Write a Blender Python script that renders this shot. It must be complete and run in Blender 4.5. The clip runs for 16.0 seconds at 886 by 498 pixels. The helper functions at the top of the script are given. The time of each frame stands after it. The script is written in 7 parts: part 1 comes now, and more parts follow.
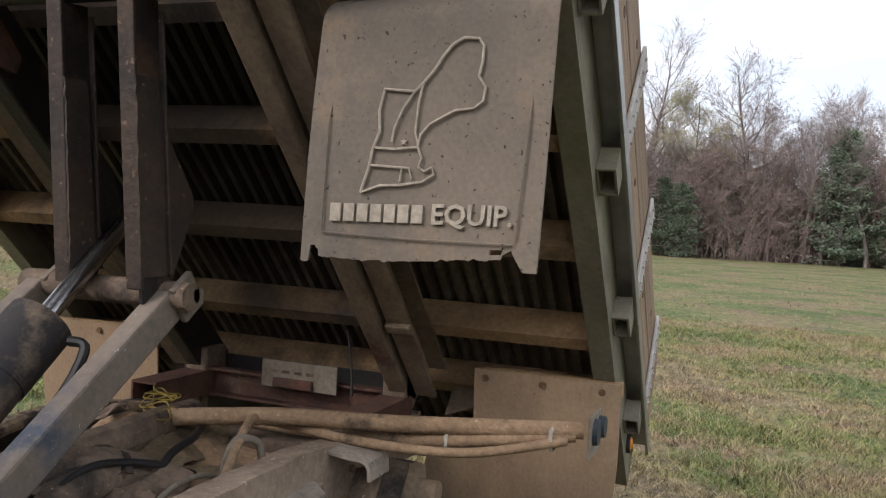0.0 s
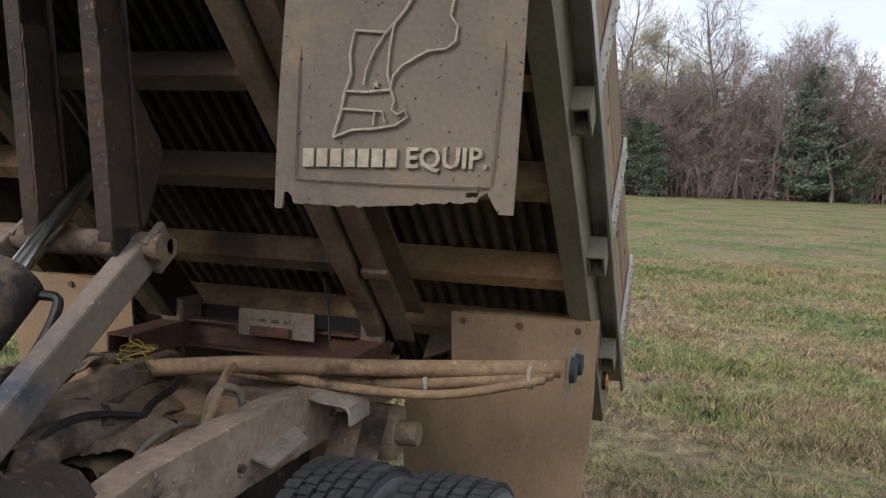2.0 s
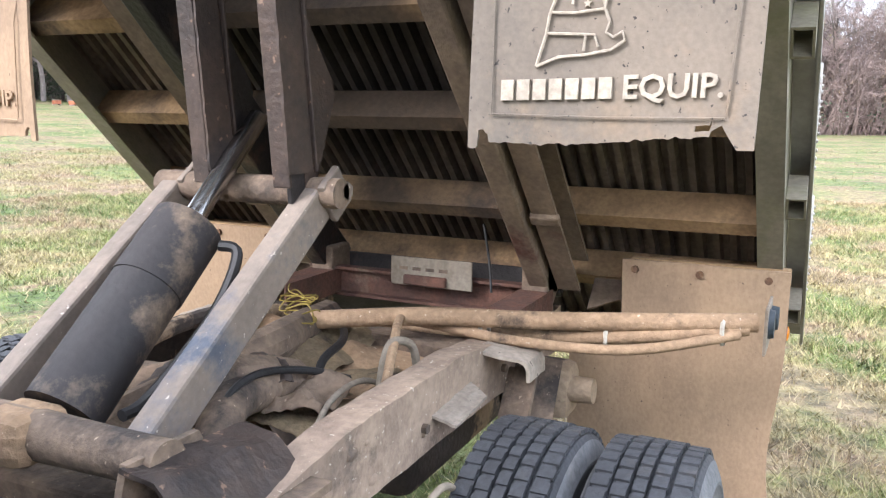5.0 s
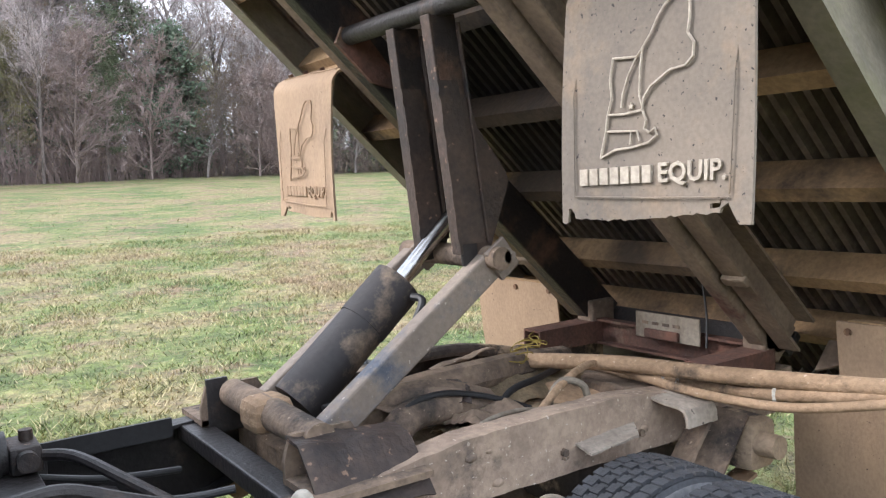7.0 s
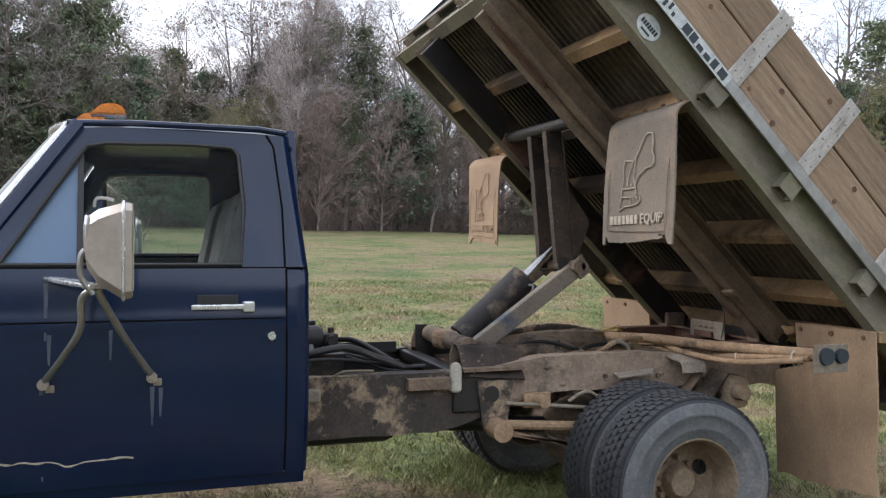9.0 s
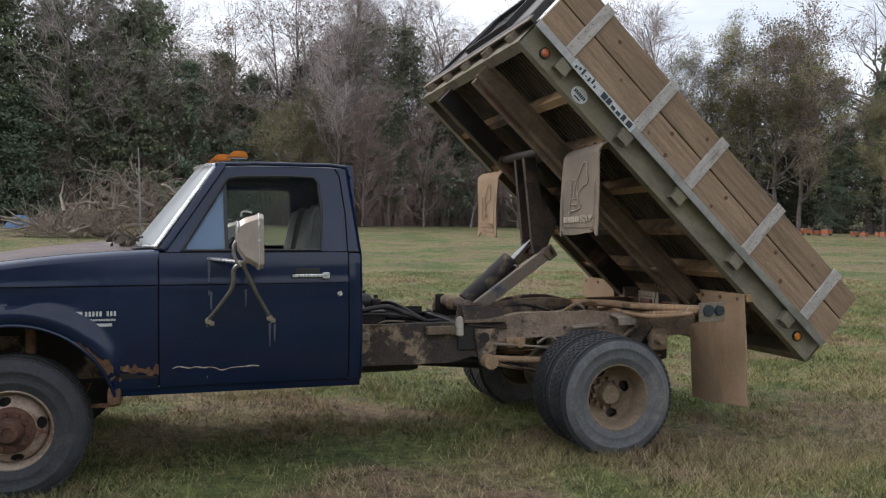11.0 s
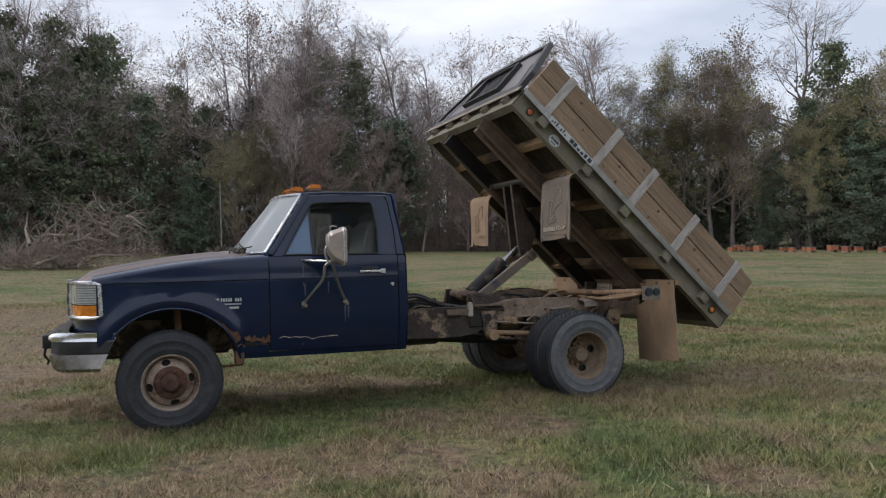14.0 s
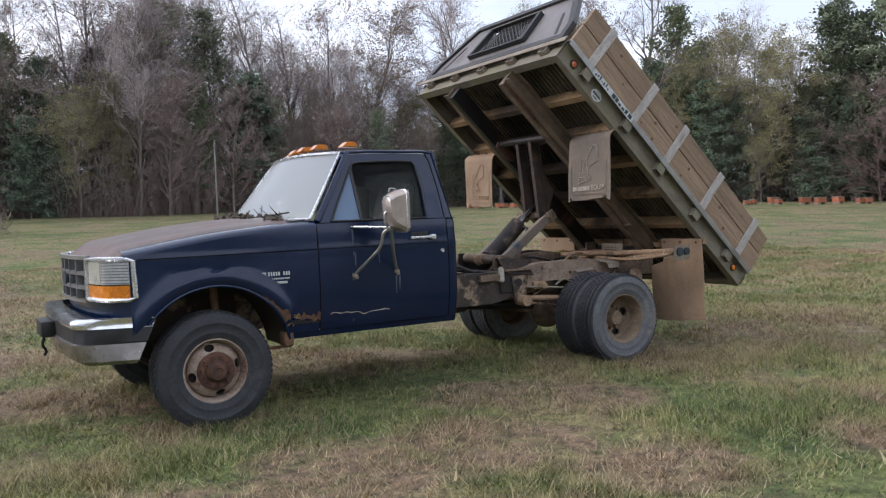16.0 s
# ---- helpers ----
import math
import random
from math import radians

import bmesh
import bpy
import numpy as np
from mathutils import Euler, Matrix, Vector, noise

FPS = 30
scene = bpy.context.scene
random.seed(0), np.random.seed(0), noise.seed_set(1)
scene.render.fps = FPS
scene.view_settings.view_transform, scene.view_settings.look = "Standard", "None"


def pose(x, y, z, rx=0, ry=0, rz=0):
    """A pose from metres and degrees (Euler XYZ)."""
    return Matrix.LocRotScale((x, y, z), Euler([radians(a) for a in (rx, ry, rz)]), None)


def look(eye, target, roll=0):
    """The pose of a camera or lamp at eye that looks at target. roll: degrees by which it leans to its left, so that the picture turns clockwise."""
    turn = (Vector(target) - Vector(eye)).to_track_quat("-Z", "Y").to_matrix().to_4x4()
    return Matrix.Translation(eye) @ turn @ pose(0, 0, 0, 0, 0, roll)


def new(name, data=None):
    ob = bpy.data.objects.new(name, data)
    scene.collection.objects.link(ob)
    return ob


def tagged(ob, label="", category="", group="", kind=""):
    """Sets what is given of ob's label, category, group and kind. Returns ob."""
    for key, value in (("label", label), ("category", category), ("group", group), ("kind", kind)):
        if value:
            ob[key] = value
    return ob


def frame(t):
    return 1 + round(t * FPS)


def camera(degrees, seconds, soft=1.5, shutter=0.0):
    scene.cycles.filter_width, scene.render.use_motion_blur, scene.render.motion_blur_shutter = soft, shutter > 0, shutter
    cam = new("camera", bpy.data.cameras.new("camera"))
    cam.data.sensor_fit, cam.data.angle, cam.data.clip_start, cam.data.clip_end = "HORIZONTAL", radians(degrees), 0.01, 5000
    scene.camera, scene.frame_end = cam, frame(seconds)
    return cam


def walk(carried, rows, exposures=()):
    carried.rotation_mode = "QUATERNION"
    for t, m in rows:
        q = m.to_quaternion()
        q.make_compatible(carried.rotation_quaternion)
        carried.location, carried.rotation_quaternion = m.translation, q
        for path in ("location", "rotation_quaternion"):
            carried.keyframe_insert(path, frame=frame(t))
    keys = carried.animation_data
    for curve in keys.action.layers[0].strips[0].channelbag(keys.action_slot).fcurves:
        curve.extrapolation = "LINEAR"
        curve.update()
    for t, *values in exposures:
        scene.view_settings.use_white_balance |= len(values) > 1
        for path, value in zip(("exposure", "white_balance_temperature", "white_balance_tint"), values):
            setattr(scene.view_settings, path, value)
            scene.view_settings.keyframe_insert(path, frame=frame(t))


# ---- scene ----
cam = camera(55.9, 16.0, soft=1.2)
PATH = [
    (0, (-1.756, -1.519, 1.529), (0.119, -0.828, 1.465), 3.3),
    (0.5, (-1.745, -1.52, 1.514), (0.15, -0.897, 1.369), 3.1),
    (1, (-1.739, -1.519, 1.51), (0.153, -0.9, 1.309), 2.7),
    (1.5, (-1.749, -1.509, 1.521), (0.143, -0.892, 1.313), 2.3),
    (2, (-1.753, -1.509, 1.526), (0.138, -0.889, 1.333), 2.0),
    (2.5, (-1.751, -1.504, 1.526), (0.141, -0.882, 1.34), 1.9),
    (3, (-1.754, -1.502, 1.528), (0.138, -0.879, 1.354), 1.8),
    (3.2, (-1.753, -1.502, 1.528), (0.14, -0.879, 1.355), 1.7),
    (5.3, (-1.613, -1.228, 1.501), (0.151, -0.353, 1.155), 0.5),
    (5.5, (-1.571, -1.275, 1.51), (0.158, -0.32, 1.195), 0.3),
    (6, (-1.466, -1.497, 1.564), (-0.08, -0.071, 1.346), 0.4),
    (6.5, (-1.489, -1.773, 1.563), (-0.351, -0.141, 1.361), -1.9),
    (7, (-1.541, -2.131, 1.566), (-0.43, -0.478, 1.384), -2.7),
    (7.5, (-1.621, -2.576, 1.525), (-0.633, -0.844, 1.367), -1.1),
    (8, (-1.808, -3.086, 1.522), (-0.829, -1.342, 1.464), -1.1),
    (8.5, (-1.976, -3.555, 1.48), (-1.118, -1.749, 1.471), -0.0),
    (9, (-2.138, -4.021, 1.445), (-1.477, -2.134, 1.423), 0.5),
    (9.5, (-2.256, -4.512, 1.467), (-1.62, -2.616, 1.417), 0.4),
    (10, (-2.288, -5.01, 1.448), (-1.688, -3.103, 1.39), 0.7),
    (10.2, (-2.309, -5.171, 1.447), (-1.731, -3.257, 1.393), 0.5),
    (12.3, (-2.927, -7.008, 1.407), (-2.369, -5.087, 1.392), -0.1),
    (12.5, (-2.962, -7.174, 1.399), (-2.405, -5.253, 1.388), -0.0),
    (13, (-3.145, -7.444, 1.365), (-2.57, -5.528, 1.361), -0.1),
    (13.5, (-3.425, -7.601, 1.286), (-2.805, -5.699, 1.309), -0.3),
    (14, (-3.699, -7.625, 1.279), (-3.012, -5.747, 1.306), -1.3),
    (14.5, (-3.895, -7.42, 1.367), (-3.211, -5.54, 1.345), -1.8),
    (15, (-4.212, -7.12, 1.393), (-3.424, -5.282, 1.372), -1.8),
    (15.5, (-4.593, -6.81, 1.409), (-3.653, -5.047, 1.316), -2.0),
    (16, (-4.962, -6.447, 1.377), (-3.94, -4.73, 1.291), -2.3),
]
EXPOSURES = [(0, 0.80, 6600, 16), (0.5, 0.66, 6600, 16), (3.2, 0.68, 6550, 15), (5.3, 2.50, 6100, 16), (6, 2.20, 6250, 15), (6.5, 2.00, 6200, 15), (7, 1.98, 6200, 15), (7.5, 2.25, 6100, 16), (8, 1.95, 6200, 15), (8.5, 0.7, 6350, 15), (9, 1.1, 6300, 15), (9.5, 1.76, 6250, 15), (10, 1.45, 6350, 15), (12.3, 0, 6600, 15), (13, 0.02, 6600, 15), (13.5, 0.55, 6600, 15), (14, 0.22, 6400, 16), (14.5, 0.14, 6500, 15), (15, 0.22, 6500, 15), (15.5, 0.3, 6350, 16), (16, 0.70, 6200, 18)]
walk(cam, [(t, look(eye, target, roll)) for t, eye, target, roll in PATH], EXPOSURES)

# ---------------------------------------------------------------- light
world = bpy.data.worlds.new("sky")
scene.world = world
world.use_nodes = True
wn = world.node_tree
sky = wn.nodes.new("ShaderNodeTexSky")
sky.sky_type = 'NISHITA'
sky.sun_disc = False
sky.sun_elevation = radians(32)
sky.sun_rotation = radians(290)
sky.air_density, sky.dust_density, sky.ozone_density = 1.0, 4.0, 1.0
# a thin cloud sheet over the sky
tc = wn.nodes.new("ShaderNodeTexCoord")
mp = wn.nodes.new("ShaderNodeMapping")
mp.inputs["Scale"].default_value = (1.0, 1.0, 3.2)
cn = wn.nodes.new("ShaderNodeTexNoise")
cn.inputs["Scale"].default_value, cn.inputs["Detail"].default_value = 2.6, 6
cr = wn.nodes.new("ShaderNodeValToRGB")
cr.color_ramp.elements[0].position, cr.color_ramp.elements[0].color = 0.36, (6.3, 7.2, 8.2, 1)
cr.color_ramp.elements[1].position, cr.color_ramp.elements[1].color = 0.62, (10.6, 11.15, 11.4, 1)
cm = wn.nodes.new("ShaderNodeMixRGB")
cm.inputs[0].default_value = 0.82
bgn = wn.nodes["Background"]
wn.links.new(tc.outputs["Generated"], mp.inputs[0])
wn.links.new(mp.outputs[0], cn.inputs["Vector"])
wn.links.new(cn.outputs[0], cr.inputs[0])
wn.links.new(sky.outputs[0], cm.inputs[1])
wn.links.new(cr.outputs[0], cm.inputs[2])
wn.links.new(cm.outputs[0], bgn.inputs[0])
bgn.inputs[1].default_value = 0.095

sun = new("sun", bpy.data.lights.new("sun", "SUN"))
sun.data.energy, sun.data.angle, sun.data.color = 0.9, radians(20), (1.0, 0.96, 0.90)
sun.matrix_world = look((-8, 5, 6.5), (0, 0, 0))


# ---------------------------------------------------------------- helpers
def part(name, bm, material, parent=None, label="", smooth=False):
    me = bpy.data.meshes.new(name)
    bmesh.ops.recalc_face_normals(bm, faces=bm.faces[:])
    bm.to_mesh(me)
    bm.free()
    mats = material if isinstance(material, (list, tuple)) else [material]
    for m in mats:
        me.materials.append(m)
    if smooth:
        me.polygons.foreach_set("use_smooth", [True] * len(me.polygons))
        if smooth != "all":
            me.set_sharp_from_angle(angle=radians(35))
    ob = new(name, me)
    if parent:
        ob.parent = parent
    if label:
        ob["label"] = label
    return ob


def share(name, me, m, parent, label=""):
    ob = new(name, me)
    ob.matrix_local = m
    ob.parent = parent
    if label:
        ob["label"] = label
    return ob


def thing(name, label, category, group="", kind="", at=(0, 0, 0)):
    ob = new(name)
    ob.location = at
    ob.empty_display_size = 0.1
    return tagged(ob, label, category, group, kind)


def box(bm, x0, x1, y0, y1, z0, z1, m=None, bevel=0.0):
    r = bmesh.ops.create_cube(bm, size=1)
    vs = r["verts"]
    t = Matrix.LocRotScale(((x0 + x1) / 2, (y0 + y1) / 2, (z0 + z1) / 2), None, (abs(x1 - x0), abs(y1 - y0), abs(z1 - z0)))
    bmesh.ops.transform(bm, matrix=t, verts=vs)
    if bevel:
        es = list({e for v in vs for e in v.link_edges})
        out = bmesh.ops.bevel(bm, geom=es, offset=bevel, segments=2, affect='EDGES', profile=0.5)
        vs = list({v for f in out["faces"] for v in f.verts} | {v for v in vs if v.is_valid})
    if m is not None:
        bmesh.ops.transform(bm, matrix=m, verts=vs)
    return bm


def beam(bm, p0, p1, w, h, up=(0, 0, 1), bevel=0.0):
    """A bar from p0 to p1: w across, h along up."""
    p0, p1 = Vector(p0), Vector(p1)
    d = p1 - p0
    xa = d.normalized()
    ya = Vector(up).cross(xa).normalized()
    za = xa.cross(ya)
    m = Matrix((xa, ya, za)).transposed().to_4x4()
    m.translation = p0
    return box(bm, 0, d.length, -w / 2, w / 2, -h / 2, h / 2, m, bevel)


def cyl(bm, p0, p1, r, r2=None, n=20, cap=True):
    p0, p1 = Vector(p0), Vector(p1)
    d = p1 - p0
    m = d.to_track_quat("Z", "Y").to_matrix().to_4x4()
    m.translation = (p0 + p1) / 2
    bmesh.ops.create_cone(bm, cap_ends=cap, segments=n, radius1=r, radius2=r if r2 is None else r2, depth=d.length, matrix=m)
    return bm


def sweep(bm, pts, r, n=8, cap=True):
    """A tube along points; r is one radius or one for each point."""
    pts = [Vector(p) for p in pts]
    rs = r if isinstance(r, (list, tuple)) else [r] * len(pts)
    rings, side = [], None
    for i, p in enumerate(pts):
        t = (pts[min(i + 1, len(pts) - 1)] - pts[max(i - 1, 0)]).normalized()
        if side is None:
            side = t.orthogonal().normalized()
        side = (side - t * side.dot(t)).normalized()
        up = t.cross(side)
        rings.append([bm.verts.new(p + (side * math.cos(a) + up * math.sin(a)) * rs[i]) for a in (2 * math.pi * k / n for k in range(n))])
    for a, b in zip(rings, rings[1:]):
        for k in range(n):
            bm.faces.new((a[k], a[(k + 1) % n], b[(k + 1) % n], b[k]))
    if cap:
        bm.faces.new(rings[0])
        bm.faces.new(rings[-1][::-1])
    return bm


def curve_pts(pts, k=6):
    """Points of a smooth line through pts."""
    pts = [Vector(p) for p in pts]
    out = []
    for i in range(len(pts) - 1):
        a, b, c, d = pts[max(i - 1, 0)], pts[i], pts[i + 1], pts[min(i + 2, len(pts) - 1)]
        for s in range(k):
            t = s / k
            out.append(0.5 * ((2 * b) + (c - a) * t + (2 * a - 5 * b + 4 * c - d) * t * t + (3 * b - a - 3 * c + d) * t ** 3))
    return out + [pts[-1]]


def prism(bm, outline, axis, a, b):
    """A flat outline of 2D points pushed from a to b along axis (0, 1 or 2)."""
    def put(p, v):
        q = list(p)
        q.insert(axis, v)
        return bm.verts.new(q)
    lo, hi = [put(p, a) for p in outline], [put(p, b) for p in outline]
    n = len(lo)
    bm.faces.new(lo)
    bm.faces.new(hi[::-1])
    for i in range(n):
        bm.faces.new((lo[i], lo[(i + 1) % n], hi[(i + 1) % n], hi[i]))
    return bm


def ring_prism(bm, outer, inner, axis, a, b):
    """The band between two outlines with as many points, pushed from a to b."""
    def put(p, v):
        q = list(p)
        q.insert(axis, v)
        return bm.verts.new(q)
    oa, ob_, ia, ib = ([put(p, v) for p in o] for o, v in ((outer, a), (outer, b), (inner, a), (inner, b)))
    n = len(outer)
    for i in range(n):
        j = (i + 1) % n
        for q in ((oa[i], oa[j], ia[j], ia[i]), (ob_[i], ib[i], ib[j], ob_[j]), (oa[i], ob_[i], ob_[j], oa[j]), (ia[i], ia[j], ib[j], ib[i])):
            bm.faces.new(q)
    return bm


def lathe(bm, profile, n=48, axis=1):
    """Rings of (radius, along) round an axis through the origin."""
    rings = []
    for r, v in profile:
        ring = []
        for k in range(n):
            a = 2 * math.pi * k / n
            c = [r * math.cos(a), r * math.sin(a)]
            c.insert(axis, v)
            ring.append(bm.verts.new(c))
        rings.append(ring)
    for a, b in zip(rings, rings[1:]):
        for k in range(n):
            bm.faces.new((a[k], a[(k + 1) % n], b[(k + 1) % n], b[k]))
    return bm


def grid(bm, nu, nv, f):
    """A sheet of nu by nv cells whose corners f(u, v) gives, u and v from 0 to 1."""
    vs = [[bm.verts.new(f(i / nu, j / nv)) for j in range(nv + 1)] for i in range(nu + 1)]
    for i in range(nu):
        for j in range(nv):
            bm.faces.new((vs[i][j], vs[i + 1][j], vs[i + 1][j + 1], vs[i][j + 1]))
    return bm


def thicken(bm, t):
    """Gives a sheet a thickness."""
    bmesh.ops.recalc_face_normals(bm, faces=bm.faces[:])
    bmesh.ops.solidify(bm, geom=bm.faces[:], thickness=t)
    return bm


# ---------------------------------------------------------------- materials
def material(name, base, dark=None, rough=0.7, metal=0.0, scale=8.0, fine=60.0, bump=0.15, spots=None, spot_scale=3.0, spot_cut=(0.55, 0.65), coat=0.0, random=0.0, stretch=(1, 1, 1), bump_dist=0.01, oil=None, specks=None, grain=0.40):
    """Base colour with broad and fine variation, an optional second stain colour, and fine relief."""
    m = bpy.data.materials.new(name)
    m.use_nodes = True
    nt = m.node_tree
    b = nt.nodes["Principled BSDF"]
    L = nt.links.new
    t = nt.nodes.new("ShaderNodeTexCoord")
    mpn = nt.nodes.new("ShaderNodeMapping")
    mpn.inputs["Scale"].default_value = stretch
    L(t.outputs["Object"], mpn.inputs[0])
    n1 = nt.nodes.new("ShaderNodeTexNoise")
    n1.inputs["Scale"].default_value, n1.inputs["Detail"].default_value, n1.inputs["Roughness"].default_value = scale, 8, 0.65
    n2 = nt.nodes.new("ShaderNodeTexNoise")
    n2.inputs["Scale"].default_value, n2.inputs["Detail"].default_value = fine, 6
    L(mpn.outputs[0], n1.inputs["Vector"])
    L(mpn.outputs[0], n2.inputs["Vector"])
    if dark is None:
        dark = [c * 0.6 for c in base]
    r = nt.nodes.new("ShaderNodeValToRGB")
    r.color_ramp.elements[0].position, r.color_ramp.elements[0].color = 0.32, (*dark, 1)
    r.color_ramp.elements[1].position, r.color_ramp.elements[1].color = 0.66, (*base, 1)
    L(n1.outputs[0], r.inputs[0])
    col = r.outputs[0]
    if spots is not None:
        n3 = nt.nodes.new("ShaderNodeTexNoise")
        n3.inputs["Scale"].default_value, n3.inputs["Detail"].default_value, n3.inputs["Roughness"].default_value = spot_scale, 9, 0.7
        L(mpn.outputs[0], n3.inputs["Vector"])
        r3 = nt.nodes.new("ShaderNodeValToRGB")
        r3.color_ramp.elements[0].position, r3.color_ramp.elements[1].position = spot_cut
        L(n3.outputs[0], r3.inputs[0])
        mx3 = nt.nodes.new("ShaderNodeMixRGB")
        mx3.inputs[2].default_value = (*spots, 1)
        L(r3.outputs[0], mx3.inputs[0])
        L(col, mx3.inputs[1])
        col = mx3.outputs[0]
    if specks is not None:
        # small pits and splashes: colour, size, amount
        n4 = nt.nodes.new("ShaderNodeTexNoise")
        n4.inputs["Scale"].default_value, n4.inputs["Detail"].default_value = specks[1], 3
        L(t.outputs["Object"], n4.inputs["Vector"])
        r4 = nt.nodes.new("ShaderNodeValToRGB")
        r4.color_ramp.elements[0].position, r4.color_ramp.elements[1].position = specks[2], specks[2] + 0.05
        L(n4.outputs[0], r4.inputs[0])
        mx4 = nt.nodes.new("ShaderNodeMixRGB")
        mx4.inputs[2].default_value = (*specks[0], 1)
        L(r4.outputs[0], mx4.inputs[0])
        L(col, mx4.inputs[1])
        col = mx4.outputs[0]
    if oil is not None:
        # a black oil stain round the hoist: centre and reach
        om = nt.nodes.new("ShaderNodeMapping")
        om.inputs["Scale"].default_value = [1 / c for c in oil[1]]
        om.inputs["Location"].default_value = [-a / c for a, c in zip(*oil)]
        L(t.outputs["Object"], om.inputs[0])
        ol = nt.nodes.new("ShaderNodeVectorMath")
        ol.operation = 'LENGTH'
        L(om.outputs[0], ol.inputs[0])
        on = nt.nodes.new("ShaderNodeTexNoise")
        on.inputs["Scale"].default_value, on.inputs["Detail"].default_value = 4.5, 7
        L(t.outputs["Object"], on.inputs["Vector"])
        oa = nt.nodes.new("ShaderNodeMath")
        oa.operation, oa.inputs[1].default_value = 'MULTIPLY_ADD', 0.9
        L(on.outputs[0], oa.inputs[0])
        L(ol.outputs["Value"], oa.inputs[2])
        orr = nt.nodes.new("ShaderNodeMapRange")
        orr.inputs["From Min"].default_value, orr.inputs["From Max"].default_value = 1.55, 1.20
        orr.inputs["To Min"].default_value, orr.inputs["To Max"].default_value = 0.0, 0.84
        L(oa.outputs[0], orr.inputs[0])
        omx = nt.nodes.new("ShaderNodeMixRGB")
        omx.inputs[2].default_value = (0.016, 0.015, 0.017, 1)
        L(orr.outputs[0], omx.inputs[0])
        L(col, omx.inputs[1])
        col = omx.outputs[0]
    mx = nt.nodes.new("ShaderNodeMixRGB")
    mx.blend_type = 'MULTIPLY'
    mx.inputs[0].default_value = grain if metal < 0.3 else 0.12
    r2 = nt.nodes.new("ShaderNodeValToRGB")
    r2.color_ramp.elements[0].position, r2.color_ramp.elements[0].color = 0.35, (0.50, 0.50, 0.50, 1)
    r2.color_ramp.elements[1].position, r2.color_ramp.elements[1].color = 0.66, (1.18, 1.18, 1.18, 1)
    L(n2.outputs[0], r2.inputs[0])
    L(col, mx.inputs[1])
    L(r2.outputs[0], mx.inputs[2])
    col = mx.outputs[0]
    if random:
        oi = nt.nodes.new("ShaderNodeObjectInfo")
        hv = nt.nodes.new("ShaderNodeHueSaturation")
        mr = nt.nodes.new("ShaderNodeMapRange")
        mr.inputs["To Min"].default_value, mr.inputs["To Max"].default_value = 1 - random, 1 + random
        L(oi.outputs["Random"], mr.inputs[0])
        L(mr.outputs[0], hv.inputs["Value"])
        L(col, hv.inputs["Color"])
        col = hv.outputs[0]
    L(col, b.inputs["Base Color"])
    b.inputs["Metallic"].default_value = metal
    rr = nt.nodes.new("ShaderNodeMapRange")
    rr.inputs["To Min"].default_value, rr.inputs["To Max"].default_value = max(rough - 0.15, 0.03), min(rough + 0.15, 1)
    L(n1.outputs[0], rr.inputs[0])
    L(rr.outputs[0], b.inputs["Roughness"])
    b.inputs["Coat Weight"].default_value = coat
    b.inputs["Coat Roughness"].default_value = 0.07
    if bump:
        bp = nt.nodes.new("ShaderNodeBump")
        bp.inputs["Strength"].default_value, bp.inputs["Distance"].default_value = bump, bump_dist
        ad = nt.nodes.new("ShaderNodeMath")
        L(n1.outputs[0], ad.inputs[0])
        L(n2.outputs[0], ad.inputs[1])
        L(ad.outputs[0], bp.inputs["Height"])
        L(bp.outputs[0], b.inputs["Normal"])
    return m


def glass(name, tint=(0.9, 0.95, 0.95), rough=0.02, alpha=0.0, film=(0.70, 0.72, 0.72), ior=1.5):
    m = bpy.data.materials.new(name)
    m.use_nodes = True
    nt = m.node_tree
    out = nt.nodes["Material Output"]
    nt.nodes.remove(nt.nodes["Principled BSDF"])
    tr = nt.nodes.new("ShaderNodeBsdfTransparent")
    tr.inputs[0].default_value = (*tint, 1)
    gl = nt.nodes.new("ShaderNodeBsdfGlossy")
    gl.inputs["Roughness"].default_value = rough
    fr = nt.nodes.new("ShaderNodeFresnel")
    fr.inputs[0].default_value = ior
    mx = nt.nodes.new("ShaderNodeMixShader")
    nt.links.new(fr.outputs[0], mx.inputs[0])
    nt.links.new(tr.outputs[0], mx.inputs[1])
    nt.links.new(gl.outputs[0], mx.inputs[2])
    last = mx.outputs[0]
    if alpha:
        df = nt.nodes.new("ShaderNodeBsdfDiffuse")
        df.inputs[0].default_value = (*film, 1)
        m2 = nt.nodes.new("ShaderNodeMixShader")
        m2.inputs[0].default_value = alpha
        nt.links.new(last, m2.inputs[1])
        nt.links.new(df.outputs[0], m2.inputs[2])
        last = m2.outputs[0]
    nt.links.new(last, out.inputs[0])
    return m


PAINT = material("dark_blue_paint", (0.0038, 0.0155, 0.054), (0.0025, 0.0108, 0.038), 0.17, 0.0, 1.6, 40, 0.015, spots=(0.013, 0.020, 0.046), spot_scale=1.7, spot_cut=(0.58, 0.84), grain=0.10, specks=((0.022, 0.026, 0.036), 60, 0.73))
PAINT.node_tree.nodes["Principled BSDF"].inputs["Specular IOR Level"].default_value = 0.28
PAINT.node_tree.nodes["Principled BSDF"].inputs["Specular IOR Level"].default_value = 0.48
# dark tone for the panel gaps and for the painted shade of the body crease
SEAM_AND_CREASE = material("panel_gap_and_crease_shade", (0.0030, 0.0034, 0.0045), (0.002, 0.0022, 0.003), 0.95, 0.0, 10, 60, 0.0)
SEAM_AND_CREASE.node_tree.nodes["Principled BSDF"].inputs["Specular IOR Level"].default_value = 0.1
